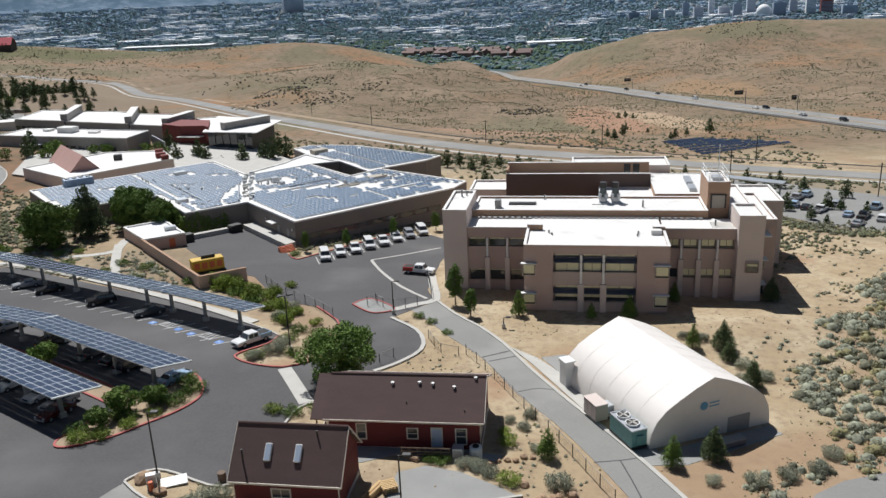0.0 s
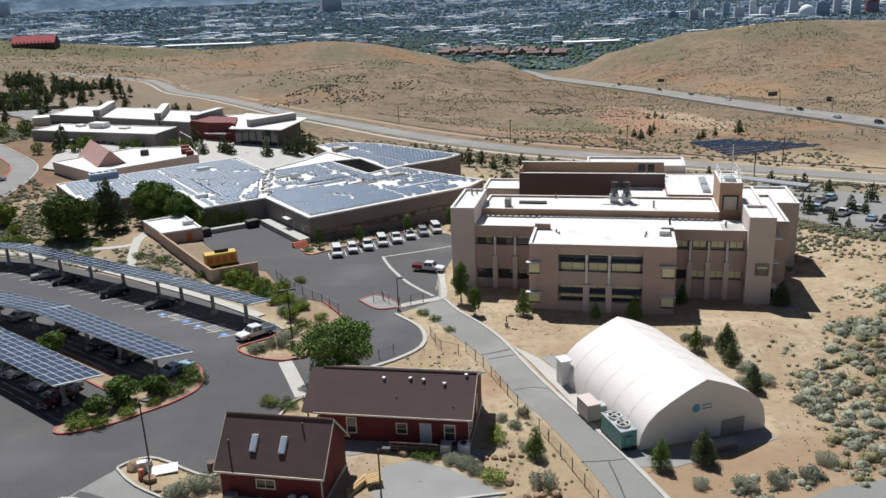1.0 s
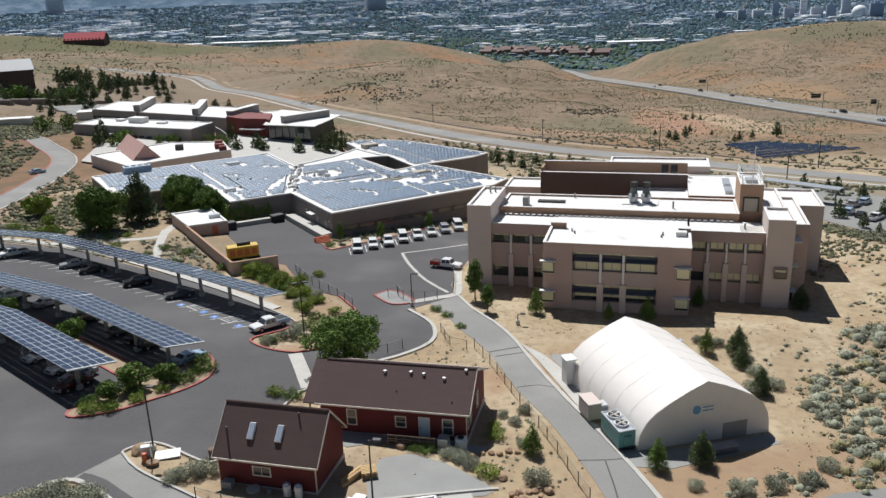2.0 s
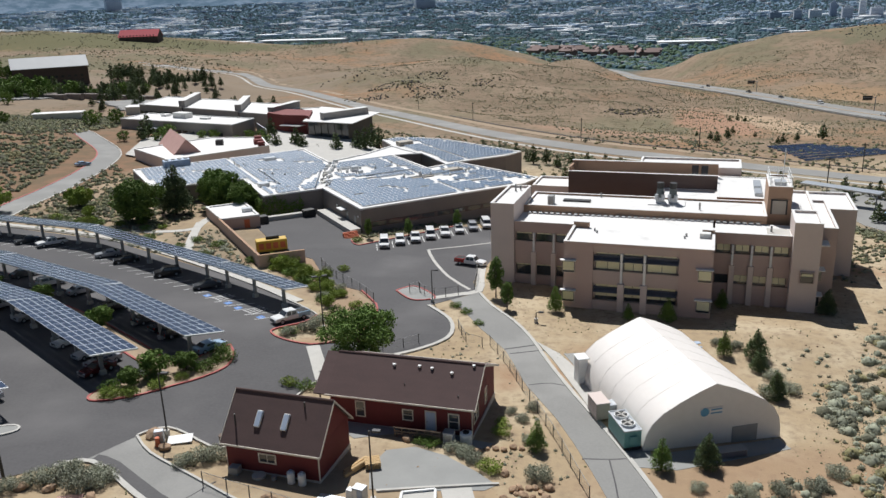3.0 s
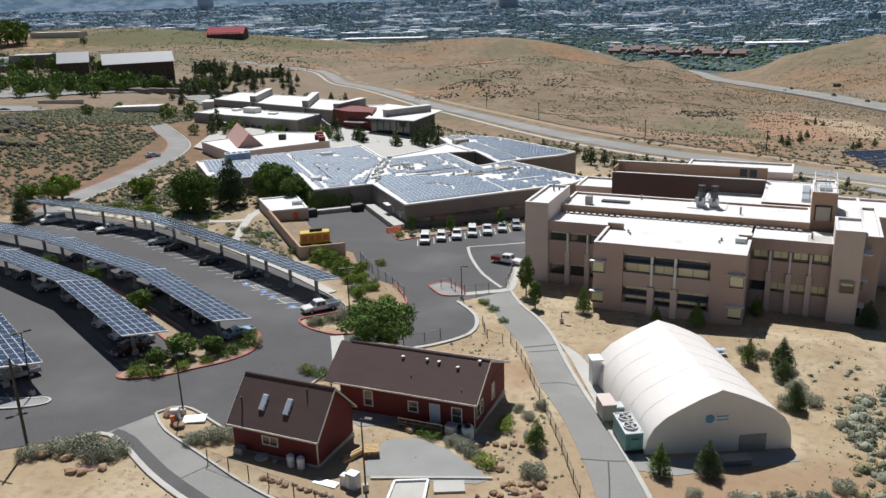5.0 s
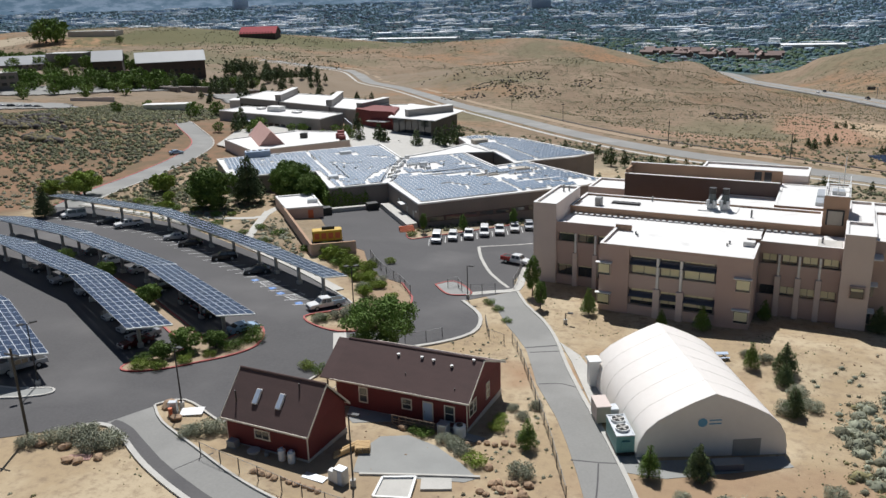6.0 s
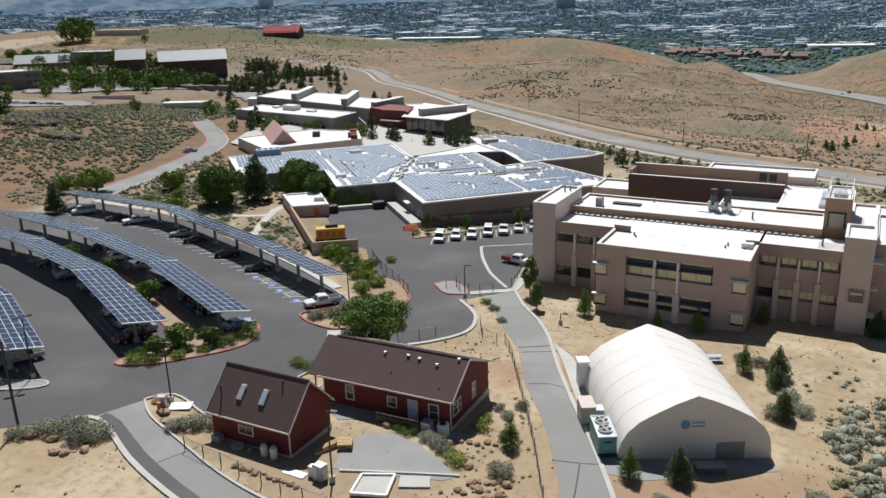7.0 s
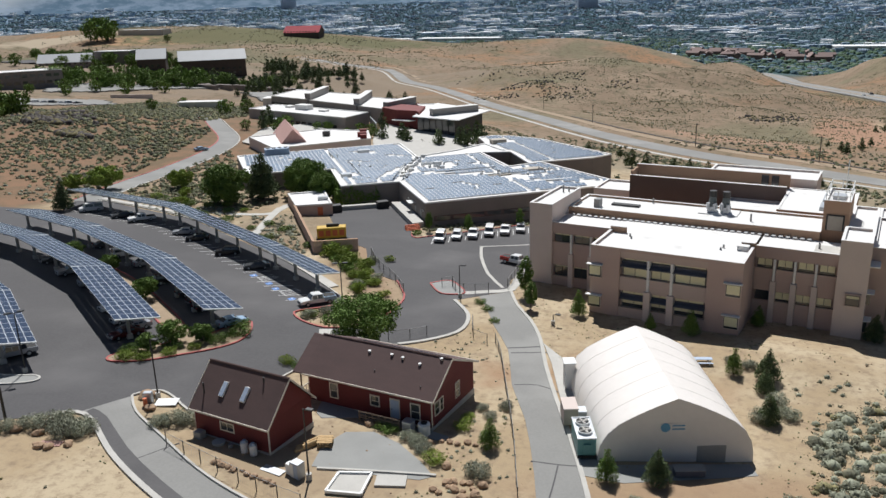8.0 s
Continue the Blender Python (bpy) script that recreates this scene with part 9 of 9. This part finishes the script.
for az, r, w, h, wall in ((9.9, 3300, 40, 42, "stucco_tan"), (10.9, 3350, 60, 34, "city_white"), (11.9, 3400, 34, 62, "stucco_dark"), (12.7, 3300, 50, 48, "stucco_tan"), (13.5, 3420, 32, 84, "city_white"), (14.3, 3350, 60, 40, "stucco_tan"), (15.1, 3300, 44, 55, "louvre"),
                       (15.9, 3450, 46, 70, "stucco_tan"), (17.6, 3300, 64, 58, "louvre"), (18.4, 3420, 40, 84, "stucco_tan"), (19.4, 3350, 48, 74, "city_white"), (20.3, 3400, 60, 52, "brick_red"), (21.6, 3300, 70, 36, "city_wall"), (-14.3, 4194, 146, 92, "stucco_tan"), (-34.5, 4740, 120, 90, "stucco_tan"), (8.6, 3350, 60, 26, "city_wall")):
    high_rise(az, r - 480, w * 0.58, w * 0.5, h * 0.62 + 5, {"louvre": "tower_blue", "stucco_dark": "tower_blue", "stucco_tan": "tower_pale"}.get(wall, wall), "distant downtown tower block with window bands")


def dome():
    az, r = 16.7, 2820
    x, y = math.sin(radians(az)) * r, math.cos(radians(az)) * r
    bm = bmesh.new()
    bmesh.ops.create_uvsphere(bm, u_segments=24, v_segments=12, radius=22)
    ob = tagged(mesh_ob("white_dome", bm, M["city_white"], smooth=True), "distant white dome among downtown towers", "dome")
    ob.location = (x, y, ground(x, y) + 14)


dome()


M["apt_wall"] = mat("red_brown_house_walls", (0.27, 0.16, 0.13), 0.9, (0.22, 0.13, 0.105), 0.05, 0.5)
M["apt_roof"] = mat("dull_pink_brown_roofs", (0.27, 0.19, 0.17), 0.9, (0.21, 0.15, 0.135), 0.05, 0.5)


def apartments():
    rng = random.Random(12)
    for k in range(26):
        x, y = -235 + 40 + (k % 9) * 30 + rng.uniform(-8, 8), 1690 + (k // 9) * 55 + rng.uniform(-12, 12)
        h = empty("apartment_house", pose(x, y, ground(x, y), 0, 0, rng.choice((8, 98, -20))), "reddish brown apartment house with a pinkish roof", "house", "valley apartments")
        L, D = rng.uniform(22, 34), 12
        part("wall", box(-L / 2, L / 2, -D / 2, D / 2, -4, 9), M["apt_wall"], h)
        for s in (-1, 1):
            part("roof", profile_x([(s * (D / 2 + 1), 8.6), (s * (D / 2 + 1), 9.1), (0, 13), (0, 12.5)], -L / 2 - 1, L / 2 + 1), M["apt_roof"], h)
    for x, y, L, D in ((-370, 1650, 90, 30), (-300, 1640, 60, 26), (-250, 1600, 70, 24), (120, 1990, 130, 46), (-560, 1900, 190, 50), (-820, 1980, 220, 50), (-1000, 1930, 120, 40)):
        h = empty("warehouse", pose(x, y, ground(x, y), 0, 0, 4), "long white-roofed warehouse in the valley", "warehouse", "valley warehouses")
        part("wall", box(-L / 2, L / 2, -D / 2, D / 2, -5, 8), M["stucco_tan"], h)
        part("roof", box(-L / 2 - 1, L / 2 + 1, -D / 2 - 1, D / 2 + 1, 8, 9), M["city_white"], h)


apartments()
